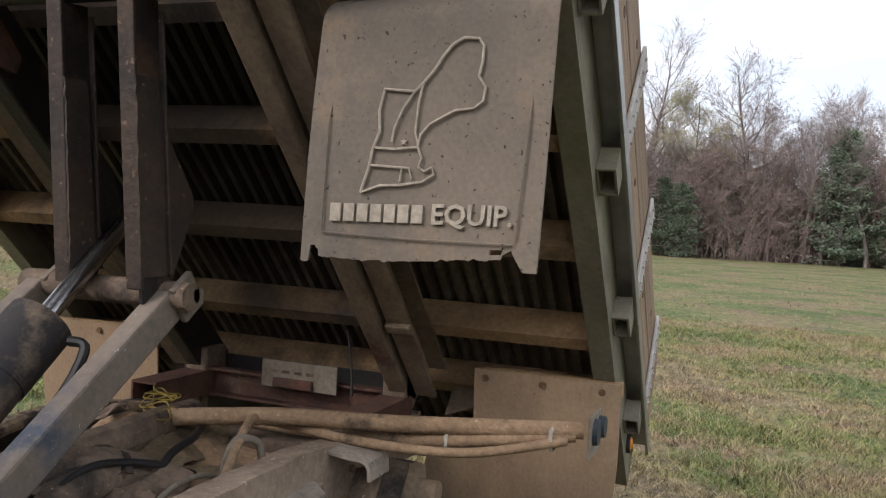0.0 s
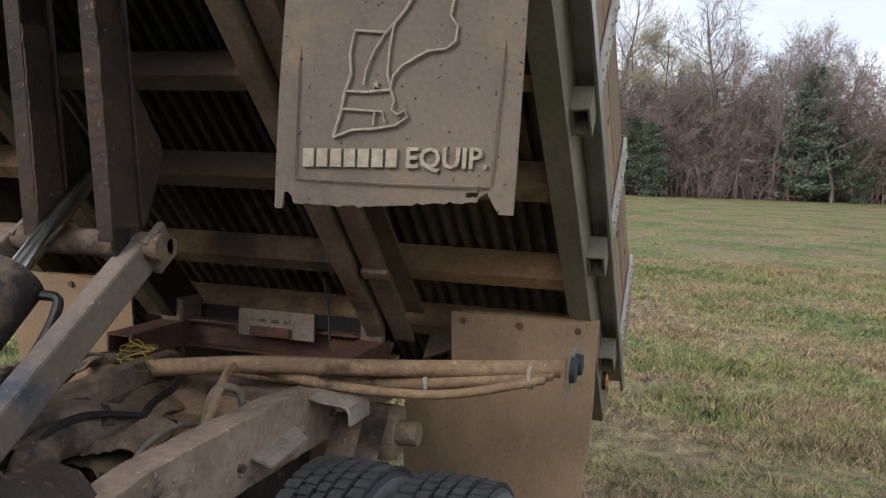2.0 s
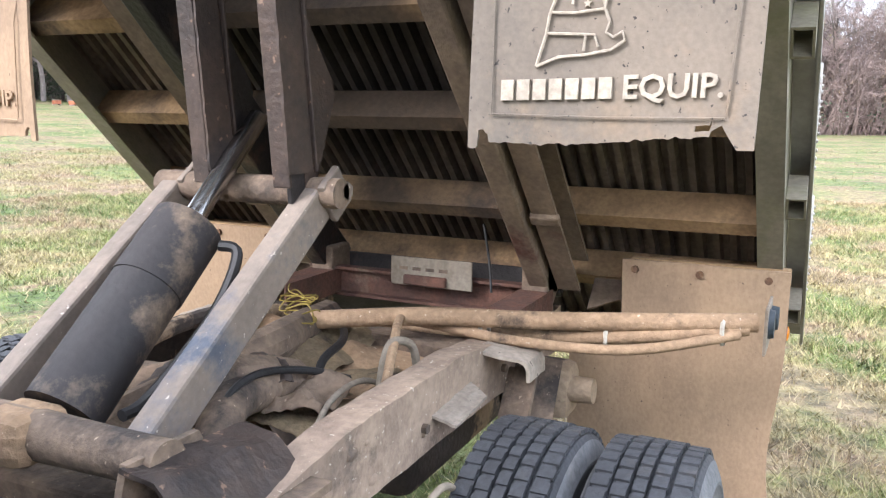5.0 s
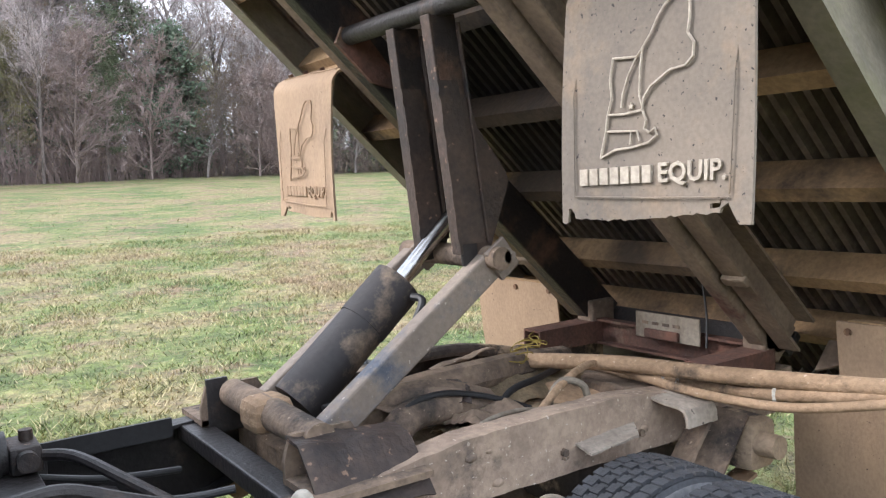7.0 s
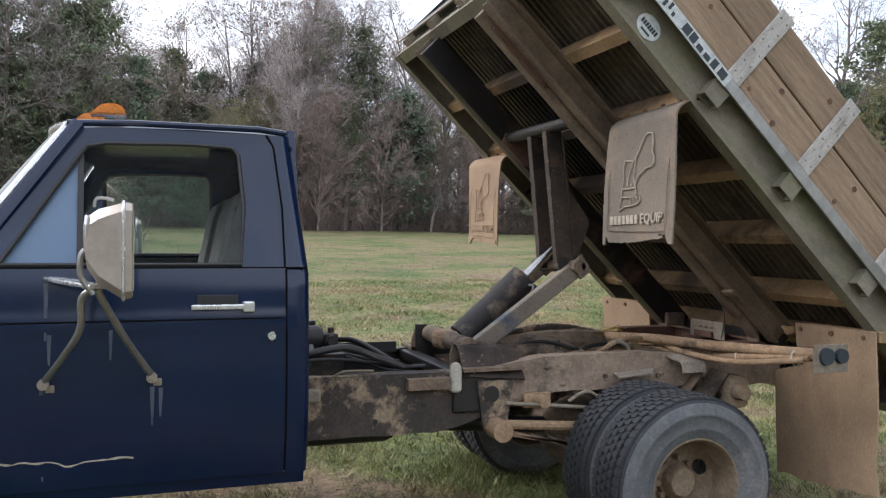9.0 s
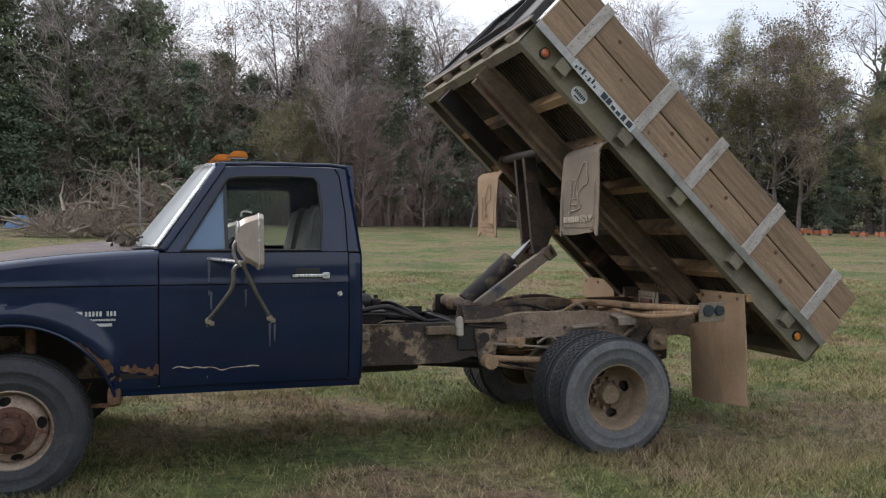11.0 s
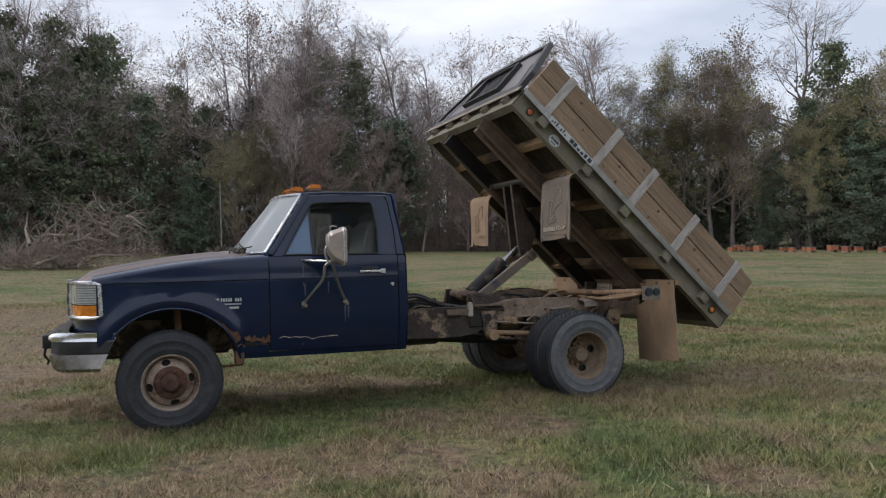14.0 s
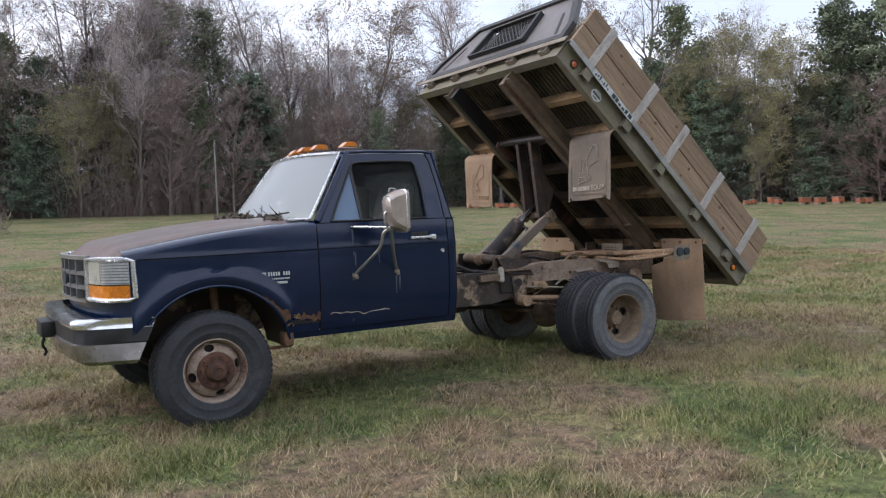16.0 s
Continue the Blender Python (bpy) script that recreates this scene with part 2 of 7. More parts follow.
STREAK = material("chalky_run_stain", (0.085, 0.098, 0.135), (0.022, 0.030, 0.060), 0.5, 0.0, 14, 60, 0.02, stretch=(3, 3, 0.6))
HOODPAINT = material("sun_faded_paint", (0.155, 0.105, 0.088), (0.080, 0.056, 0.050), 0.45, 0.0, 3.0, 50, 0.08, spots=(0.28, 0.235, 0.21), spot_scale=2.4, spot_cut=(0.58, 0.78))
RUST = material("rust", (0.20, 0.112, 0.062), (0.075, 0.038, 0.024), 0.9, 0.0, 14, 80, 0.5, spots=(0.30, 0.20, 0.11), spot_scale=9)
REDRUST = material("rusty_red_primer_steel", (0.17, 0.080, 0.055), (0.075, 0.042, 0.034), 0.85, 0.0, 9, 70, 0.4, spots=(0.17, 0.125, 0.085), spot_scale=5, spot_cut=(0.56, 0.68))
CHASSIS = material("muddy_chassis_steel", (0.26, 0.188, 0.135), (0.115, 0.084, 0.062), 0.9, 0.0, 7, 60, 0.5, spots=(0.046, 0.037, 0.032), spot_scale=3.0, spot_cut=(0.50, 0.64), specks=((0.40, 0.31, 0.23), 70, 0.69))
MUD = material("dried_clay_mud", (0.42, 0.285, 0.178), (0.25, 0.165, 0.100), 0.95, 0.0, 6, 55, 0.6, spots=(0.085, 0.061, 0.044), spot_scale=5, spot_cut=(0.57, 0.68), specks=((0.56, 0.44, 0.33), 60, 0.68))
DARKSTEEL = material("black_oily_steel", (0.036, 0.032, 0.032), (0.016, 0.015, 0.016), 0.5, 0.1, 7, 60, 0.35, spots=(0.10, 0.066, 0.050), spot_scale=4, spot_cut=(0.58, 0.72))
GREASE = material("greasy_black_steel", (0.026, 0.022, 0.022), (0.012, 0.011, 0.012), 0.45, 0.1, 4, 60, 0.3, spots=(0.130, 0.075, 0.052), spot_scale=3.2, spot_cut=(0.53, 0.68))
CYLMAT = material("black_hydraulic_cylinder_paint", (0.028, 0.024, 0.025), (0.017, 0.015, 0.016), 0.68, 0.0, 5, 60, 0.15, spots=(0.27, 0.195, 0.13), spot_scale=2.3, spot_cut=(0.50, 0.64))
ARM = material("worn_lift_arm_steel", (0.275, 0.222, 0.178), (0.165, 0.136, 0.115), 0.7, 0.1, 6, 60, 0.25, spots=(0.075, 0.088, 0.115), spot_scale=3, spot_cut=(0.54, 0.66), grain=0.25, specks=((0.46, 0.41, 0.36), 80, 0.69))
CHROMEROD = material("polished_rod", (0.45, 0.45, 0.45), (0.28, 0.28, 0.28), 0.2, 1.0, 9, 60, 0.03)
DULLMETAL = material("dull_aluminium", (0.42, 0.42, 0.41), (0.26, 0.26, 0.25), 0.42, 0.8, 7, 60, 0.1)
DECK = material("corrugated_deck_steel", (0.25, 0.205, 0.165), (0.12, 0.098, 0.082), 0.65, 0.2, 6, 50, 0.3, spots=(0.090, 0.075, 0.065), spot_scale=1.3, spot_cut=(0.47, 0.60), oil=((1.22, 0.10, 0.0), (1.05, 0.47, 1.0)))
TANSTEEL = material("tan_dusty_steel", (0.42, 0.280, 0.150), (0.26, 0.165, 0.088), 0.85, 0.0, 5, 60, 0.3, spots=(0.085, 0.060, 0.044), spot_scale=1.5, spot_cut=(0.50, 0.64), oil=((1.22, 0.10, 0.0), (1.05, 0.47, 1.0)))
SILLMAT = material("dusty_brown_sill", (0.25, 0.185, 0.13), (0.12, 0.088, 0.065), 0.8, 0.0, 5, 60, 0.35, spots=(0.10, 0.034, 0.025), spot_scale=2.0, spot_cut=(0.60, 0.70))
RAIL = material("mossy_grey_green_rail", (0.290, 0.260, 0.200), (0.140, 0.126, 0.098), 0.75, 0.1, 3.5, 60, 0.15, spots=(0.17, 0.17, 0.085), spot_scale=1.8, spot_cut=(0.50, 0.68), stretch=(1, 1, 2.5), grain=0.25)
PLANK = material("weathered_pine_plank", (0.365, 0.255, 0.168), (0.20, 0.138, 0.092), 0.8, 0.0, 5, 40, 0.3, spots=(0.17, 0.115, 0.072), spot_scale=2.2, spot_cut=(0.56, 0.72), random=0.14, stretch=(0.6, 7, 10))
CLEAT = material("weathered_whitewashed_cleat", (0.56, 0.53, 0.50), (0.36, 0.335, 0.31), 0.7, 0.1, 7, 60, 0.3, spots=(0.22, 0.17, 0.13), spot_scale=4, spot_cut=(0.56, 0.70), stretch=(4, 4, 1))
FLAP = material("scuffed_rubber_flap", (0.215, 0.178, 0.142), (0.128, 0.112, 0.096), 0.85, 0.0, 2.6, 90, 0.10, spots=(0.29, 0.210, 0.140), spot_scale=3.2, spot_cut=(0.52, 0.72), grain=0.22, specks=((0.045, 0.040, 0.036), 85, 0.672))
CLAYFLAP = material("clay_stained_flap", (0.40, 0.280, 0.180), (0.285, 0.196, 0.128), 0.88, 0.0, 1.8, 90, 0.15, spots=(0.20, 0.142, 0.100), spot_scale=1.7, spot_cut=(0.50, 0.74), stretch=(1, 1, 0.7), grain=0.22, specks=((0.13, 0.092, 0.066), 75, 0.70))
LETTER = material("worn_pale_lettering", (0.50, 0.44, 0.36), (0.34, 0.295, 0.24), 0.8, 0.0, 12, 90, 0.3)
TYRE = material("grey_worn_rubber", (0.15, 0.155, 0.165), (0.085, 0.090, 0.098), 0.8, 0.0, 6, 70, 0.3, spots=(0.215, 0.205, 0.195), spot_scale=4, spot_cut=(0.50, 0.70))
TREAD = material("dark_tread_rubber", (0.046, 0.050, 0.058), (0.025, 0.027, 0.032), 0.75, 0.0, 8, 70, 0.35, spots=(0.078, 0.075, 0.073), spot_scale=5, spot_cut=(0.56, 0.72))
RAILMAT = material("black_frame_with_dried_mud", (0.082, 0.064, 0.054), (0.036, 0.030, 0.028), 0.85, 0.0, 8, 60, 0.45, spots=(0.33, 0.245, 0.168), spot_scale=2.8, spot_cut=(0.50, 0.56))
CANVAS = material("crumpled_tan_canvas", (0.31, 0.235, 0.145), (0.15, 0.112, 0.070), 0.95, 0.0, 9, 90, 0.5, spots=(0.050, 0.042, 0.034), spot_scale=5, spot_cut=(0.53, 0.64))
SOOT = material("sooty_post_edge", (0.085, 0.056, 0.042), (0.032, 0.025, 0.023), 0.65, 0.1, 5, 60, 0.35, spots=(0.020, 0.018, 0.019), spot_scale=2.6, spot_cut=(0.52, 0.66), specks=((0.20, 0.13, 0.09), 40, 0.66))
BUMPERMAT = material("dulled_bumper_chrome", (0.86, 0.87, 0.89), (0.66, 0.67, 0.69), 0.17, 0.97, 5, 60, 0.02)
NEARPANE = glass("clean_side_glass", (0.92, 0.95, 0.94), 0.03, 0.0, (0.42, 0.49, 0.47), 1.14)
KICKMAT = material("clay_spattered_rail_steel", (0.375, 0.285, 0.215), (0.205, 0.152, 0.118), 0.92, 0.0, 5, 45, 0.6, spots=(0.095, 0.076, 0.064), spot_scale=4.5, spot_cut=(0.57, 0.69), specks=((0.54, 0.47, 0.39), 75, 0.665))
PADMAT = material("pale_scuffed_plate", (0.42, 0.365, 0.305), (0.25, 0.21, 0.175), 0.8, 0.1, 7, 60, 0.3, specks=((0.10, 0.08, 0.065), 60, 0.67))
# lower chrome darkened and browned: the ground's reflection is put into its colour
LOWCHROME = material("ground_toned_lower_chrome", (0.36, 0.34, 0.32), (0.21, 0.195, 0.18), 0.26, 0.92, 5, 60, 0.03)
BRIGHTTRIM = material("bright_plated_trim", (0.80, 0.81, 0.83), (0.58, 0.59, 0.61), 0.26, 0.75, 9, 60, 0.03)
# vent film: dust, with a blue sky reflection painted into its colour
VENT = glass("dusty_sky_tinted_vent_glass", (0.50, 0.60, 0.72), 0.03, 0.36, (0.26, 0.38, 0.54))
FARPANE = glass("dusty_side_glass", (0.90, 0.94, 0.93), 0.03, 0.05, (0.42, 0.49, 0.47))
RIM = material("clay_dusted_rim", (0.30, 0.225, 0.155), (0.16, 0.115, 0.078), 0.85, 0.1, 8, 60, 0.3)
FRONTRIM = material("worn_cream_rim", (0.46, 0.38, 0.315), (0.26, 0.185, 0.135), 0.7, 0.1, 9, 60, 0.3, spots=(0.17, 0.085, 0.052), spot_scale=5, spot_cut=(0.50, 0.62))
HUB = material("rusty_hub", (0.17, 0.085, 0.055), (0.06, 0.035, 0.028), 0.85, 0.2, 14, 80, 0.4)
BLACKPLASTIC = material("black_trim", (0.022, 0.022, 0.024), (0.012, 0.012, 0.013), 0.55, 0.0, 12, 80, 0.1)
HEADMAT = material("weathered_grey_sheet", (0.23, 0.212, 0.208), (0.14, 0.128, 0.126), 0.5, 0.35, 3, 50, 0.12, spots=(0.11, 0.085, 0.075), spot_scale=2.2, spot_cut=(0.56, 0.72))
INTERIOR = material("dark_cab_trim", (0.050, 0.050, 0.056), (0.030, 0.030, 0.034), 0.85, 0.0, 8, 80, 0.1)
SEATMAT = material("grey_seat_cloth", (0.225, 0.215, 0.205), (0.15, 0.145, 0.14), 0.95, 0.0, 10, 150, 0.3)
AMBER = material("amber_lens", (0.80, 0.26, 0.015), (0.55, 0.16, 0.01), 0.25, 0.0, 20, 90, 0.15, coat=0.6)
REDLENS = material("red_lens", (0.62, 0.15, 0.05), (0.42, 0.09, 0.03), 0.3, 0.0, 20, 90, 0.15, coat=0.5)
LENS = material("hazed_headlight_lens", (0.52, 0.51, 0.46), (0.40, 0.39, 0.35), 0.3, 0.0, 4, 60, 0.08, coat=0.6)
CLEARLENS = material("ribbed_clear_lens", (0.72, 0.74, 0.76), (0.58, 0.60, 0.62), 0.2, 0.1, 12, 80, 0.05, coat=0.7)
GRILLE = material("grey_grille_plastic", (0.20, 0.20, 0.205), (0.115, 0.115, 0.12), 0.5, 0.2, 12, 80, 0.1)
WHITEDECAL = material("worn_white_decal", (0.60, 0.62, 0.62), (0.42, 0.46, 0.48), 0.55, 0.0, 9, 60, 0.05)
INK = material("dark_decal_ink", (0.035, 0.05, 0.065), (0.02, 0.03, 0.04), 0.6, 0.0, 14, 90, 0.05)
PALEPLATE = material("dusty_grey_plate", (0.30, 0.265, 0.215), (0.19, 0.15, 0.11), 0.75, 0.1, 6, 60, 0.2)
YELLOWCORD = material("yellow_cord", (0.30, 0.225, 0.045), (0.17, 0.125, 0.03), 0.8, 0.0, 20, 90, 0.2)
PALEPAINT = material("off_white_paint", (0.55, 0.52, 0.46), (0.38, 0.34, 0.28), 0.7, 0.0, 9, 60, 0.2)
MIRRORSHELL = material("tarnished_bright_shell", (0.50, 0.435, 0.385), (0.36, 0.305, 0.265), 0.34, 0.45, 5, 60, 0.05)
MIRROR = material("mirror_glass", (0.8, 0.8, 0.8), (0.78, 0.78, 0.78), 0.04, 1.0, 3, 20, 0.0)
# the pale windscreen film holds dust and a painted reflection of the sky
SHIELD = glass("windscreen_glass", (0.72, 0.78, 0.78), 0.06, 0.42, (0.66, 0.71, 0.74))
PANE = glass("side_glass", (0.80, 0.88, 0.90), 0.03, 0.06)
LEAF = material("dead_leaf", (0.105, 0.085, 0.060), (0.050, 0.042, 0.032), 0.9, 0.0, 20, 90, 0.1)
BARK = material("grey_brown_bark", (0.25, 0.215, 0.20), (0.145, 0.122, 0.112), 0.95, 0.0, 3, 30, 0.3, random=0.22)
TWIG = material("bare_twig", (0.40, 0.340, 0.332), (0.26, 0.218, 0.212), 0.95, 0.0, 2, 20, 0.0, random=0.25)
BRUSHBARK = material("reddish_brown_bark", (0.25, 0.195, 0.175), (0.14, 0.105, 0.092), 0.95, 0.0, 3, 30, 0.2, random=0.2)
BRUSHTWIG = material("tangled_brown_twig", (0.32, 0.245, 0.222), (0.185, 0.138, 0.126), 0.95, 0.0, 1.2, 20, 0.0, random=0.25)
NEEDLE = material("evergreen_needles", (0.150, 0.198, 0.128), (0.082, 0.114, 0.076), 0.9, 0.0, 1.2, 12, 0.0, random=0.30, grain=0.5)
PINE = material("pine_needles", (0.200, 0.238, 0.142), (0.115, 0.142, 0.085), 0.9, 0.0, 1.2, 12, 0.0, random=0.25, grain=0.5)
TANLEAF = material("russet_leaves", (0.330, 0.250, 0.178), (0.19, 0.142, 0.104), 0.9, 0.0, 1.0, 12, 0.0, random=0.25)
OLIVELEAF = material("olive_leaves", (0.31, 0.285, 0.135), (0.18, 0.168, 0.080), 0.9, 0.0, 1.0, 12, 0.0, random=0.25)
DEADWOOD = material("grey_dead_wood", (0.40, 0.325, 0.27), (0.22, 0.175, 0.145), 0.95, 0.0, 4, 40, 0.2)
HIVE = material("orange_red_box_paint", (0.48, 0.17, 0.085), (0.34, 0.11, 0.06), 0.8, 0.0, 4, 40, 0.1, random=0.25)
TARP = material("blue_tarp", (0.10, 0.20, 0.36), (0.05, 0.11, 0.22), 0.7, 0.0, 3, 30, 0.2)


# ---------------------------------------------------------------- ground
def ground_z(x, y):
    """The field: level under the truck, rising gently beyond it."""
    t = max(y - 2.5, 0.0)
    return 0.012 + 0.0385 * t * t / (t + 4.0) + 0.035 * noise.noise((x * 0.11, y * 0.11, 3.0)) * min(1.0, max(0.0, (math.hypot(x + 1.5, y) - 3.5) / 6))


# worn and thatched places: centre and radius
WORN = ((-5.5, 3.4, 1.5), (-6.0, 6.8, 2.1), (-6.8, 11.5, 3.2), (-4.05, -2.45, 0.55), (-3.2, -2.45, 0.7), (-2.3, -2.4, 0.65), (-1.6, -1.25, 0.55), (-0.9, -1.9, 0.5), (-0.5, -3.75, 0.45), (-1.8, -3.3, 0.5), (-4.6, 0.9, 0.7), (-3.0, -3.6, 0.6))


def field_material(name, blades):
    m = bpy.data.materials.new(name)
    m.use_nodes = True
    nt = m.node_tree
    L = nt.links.new
    b = nt.nodes["Principled BSDF"]
    t = nt.nodes.new("ShaderNodeTexCoord")

    def ramp(scale, detail, stops, rough=0.6):
        n = nt.nodes.new("ShaderNodeTexNoise")
        n.inputs["Scale"].default_value, n.inputs["Detail"].default_value, n.inputs["Roughness"].default_value = scale, detail, rough
        L(t.outputs["Object"], n.inputs["Vector"])
        r = nt.nodes.new("ShaderNodeValToRGB")
        while len(r.color_ramp.elements) < len(stops):
            r.color_ramp.elements.new(0.5)
        for e, (p, c) in zip(r.color_ramp.elements, stops):
            e.position, e.color = p, (*c, 1)
        L(n.outputs[0], r.inputs[0])
        return n, r

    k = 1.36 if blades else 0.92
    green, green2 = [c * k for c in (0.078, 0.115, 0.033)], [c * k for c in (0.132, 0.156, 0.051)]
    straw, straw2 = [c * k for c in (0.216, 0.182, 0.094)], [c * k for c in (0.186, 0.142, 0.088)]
    n1, r1 = ramp(0.42, 10, ((0.39, green), (0.485, green2), (0.555, straw), (0.635, straw2)), 0.70)
    n2, r2 = ramp(7.5, 10, ((0.37, (0.30, 0.31, 0.28)), (0.63, (1.72, 1.68, 1.58))), 0.82)
    mx = nt.nodes.new("ShaderNodeMixRGB")
    mx.blend_type, mx.inputs[0].default_value = 'MULTIPLY', 0.95 if not blades else 0.9
    L(r2.outputs[0], mx.inputs[2])
    # brown thatch and bare soil: scattered patches and two worn places
    n3, r3 = ramp(0.62, 9, ((0.51, (0, 0, 0)), (0.59, (1, 1, 1))), 0.74)
    worn = r3.outputs[0]
    for cx, cy, rad in WORN:
        dv = nt.nodes.new("ShaderNodeVectorMath")
        dv.operation, dv.inputs[1].default_value = 'DISTANCE', (cx, cy, 0.1)
        L(t.outputs["Object"], dv.inputs[0])
        wob = nt.nodes.new("ShaderNodeMath")
        wob.operation, wob.inputs[1].default_value = 'MULTIPLY_ADD', -rad * 3.0
        L(n3.outputs[0], wob.inputs[0])
        L(dv.outputs["Value"], wob.inputs[2])
        mr0 = nt.nodes.new("ShaderNodeMapRange")
        mr0.inputs["From Min"].default_value, mr0.inputs["From Max"].default_value = -0.25 * rad, -0.75 * rad
        L(wob.outputs[0], mr0.inputs[0])
        mxw = nt.nodes.new("ShaderNodeMath")
        mxw.operation = 'MAXIMUM'
        L(worn, mxw.inputs[0])
        L(mr0.outputs[0], mxw.inputs[1])
        worn = mxw.outputs[0]
    md = nt.nodes.new("ShaderNodeMixRGB")
    md.inputs[2].default_value = (0.335, 0.240, 0.168, 1) if blades else (0.178, 0.124, 0.083, 1)
    wf = nt.nodes.new("ShaderNodeMath")
    wf.operation, wf.inputs[1].default_value = 'MULTIPLY', 0.96 if blades else 0.98
    nw, rw = ramp(3.6, 9, ((0.38, (0.45, 0.45, 0.45)), (0.54, (1, 1, 1))), 0.75)
    wb = nt.nodes.new("ShaderNodeMath")
    wb.operation = 'MULTIPLY'
    L(worn, wb.inputs[0])
    L(rw.outputs[0], wb.inputs[1])
    L(wb.outputs[0], wf.inputs[0])
    L(wf.outputs[0], md.inputs[0])
    L(r1.outputs[0], md.inputs[1])
    L(md.outputs[0], mx.inputs[1])
    col = mx.outputs[0]
    if blades:
        g = nt.nodes.new("ShaderNodeNewGeometry")
        hv = nt.nodes.new("ShaderNodeHueSaturation")
        mr = nt.nodes.new("ShaderNodeMapRange")
        mr.inputs["To Min"].default_value, mr.inputs["To Max"].default_value = 0.45, 1.62
        L(g.outputs["Random Per Island"], mr.inputs[0])
        L(mr.outputs[0], hv.inputs["Value"])
        L(col, hv.inputs["Color"])
        st = nt.nodes.new("ShaderNodeMixRGB")
        cut = nt.nodes.new("ShaderNodeMath")
        cut.operation, cut.inputs[1].default_value = 'GREATER_THAN', 0.72
        ml = nt.nodes.new("ShaderNodeMath")
        ml.operation, ml.inputs[1].default_value = 'MULTIPLY', 0.75
        L(g.outputs["Random Per Island"], cut.inputs[0])
        L(cut.outputs[0], ml.inputs[0])
        L(ml.outputs[0], st.inputs[0])
        st.inputs[2].default_value = (0.38, 0.315, 0.180, 1)
        L(hv.outputs[0], st.inputs[1])
        col = st.outputs[0]
        b.inputs["Roughness"].default_value = 0.7
    else:
        b.inputs["Roughness"].default_value = 0.95
        bp = nt.nodes.new("ShaderNodeBump")
        bp.inputs["Strength"].default_value, bp.inputs["Distance"].default_value = 0.9, 0.05
        nb = nt.nodes.new("ShaderNodeTexNoise")
        nb.inputs["Scale"].default_value, nb.inputs["Detail"].default_value = 28, 8
        L(t.outputs["Object"], nb.inputs["Vector"])
        L(nb.outputs[0], bp.inputs["Height"])
        L(bp.outputs[0], b.inputs["Normal"])
    L(col, b.inputs["Base Color"])
    return m


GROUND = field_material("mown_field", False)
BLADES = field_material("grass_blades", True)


def build_ground():
    bm = bmesh.new()
    radii = [0] + [0.5 * 1.062 ** i for i in range(125)]
    n = 96
    rings = []
    for r in radii[1:]:
        rings.append([bm.verts.new((-2 + r * math.cos(a), r * math.sin(a), ground_z(-2 + r * math.cos(a), r * math.sin(a)))) for a in (2 * math.pi * k / n for k in range(n))])
    mid = bm.verts.new((-2, 0, 0.012))
    for k in range(n):
        bm.faces.new((mid, rings[0][k], rings[0][(k + 1) % n]))
    for a, b in zip(rings, rings[1:]):
        for k in range(n):
            bm.faces.new((a[k], b[k], b[(k + 1) % n], a[(k + 1) % n]))
    ob = part("ground", bm, GROUND, smooth="all")
    tagged(ob, "mown patchy green and straw grass field", "ground", kind="structure")


build_ground()


def mesh_from(name, verts, faces, mat, smooth=False):
    me = bpy.data.meshes.new(name)
    me.from_pydata(verts, [], faces)
    me.materials.append(mat)
    if smooth:
        me.polygons.foreach_set("use_smooth", [True] * len(me.polygons))
    return me


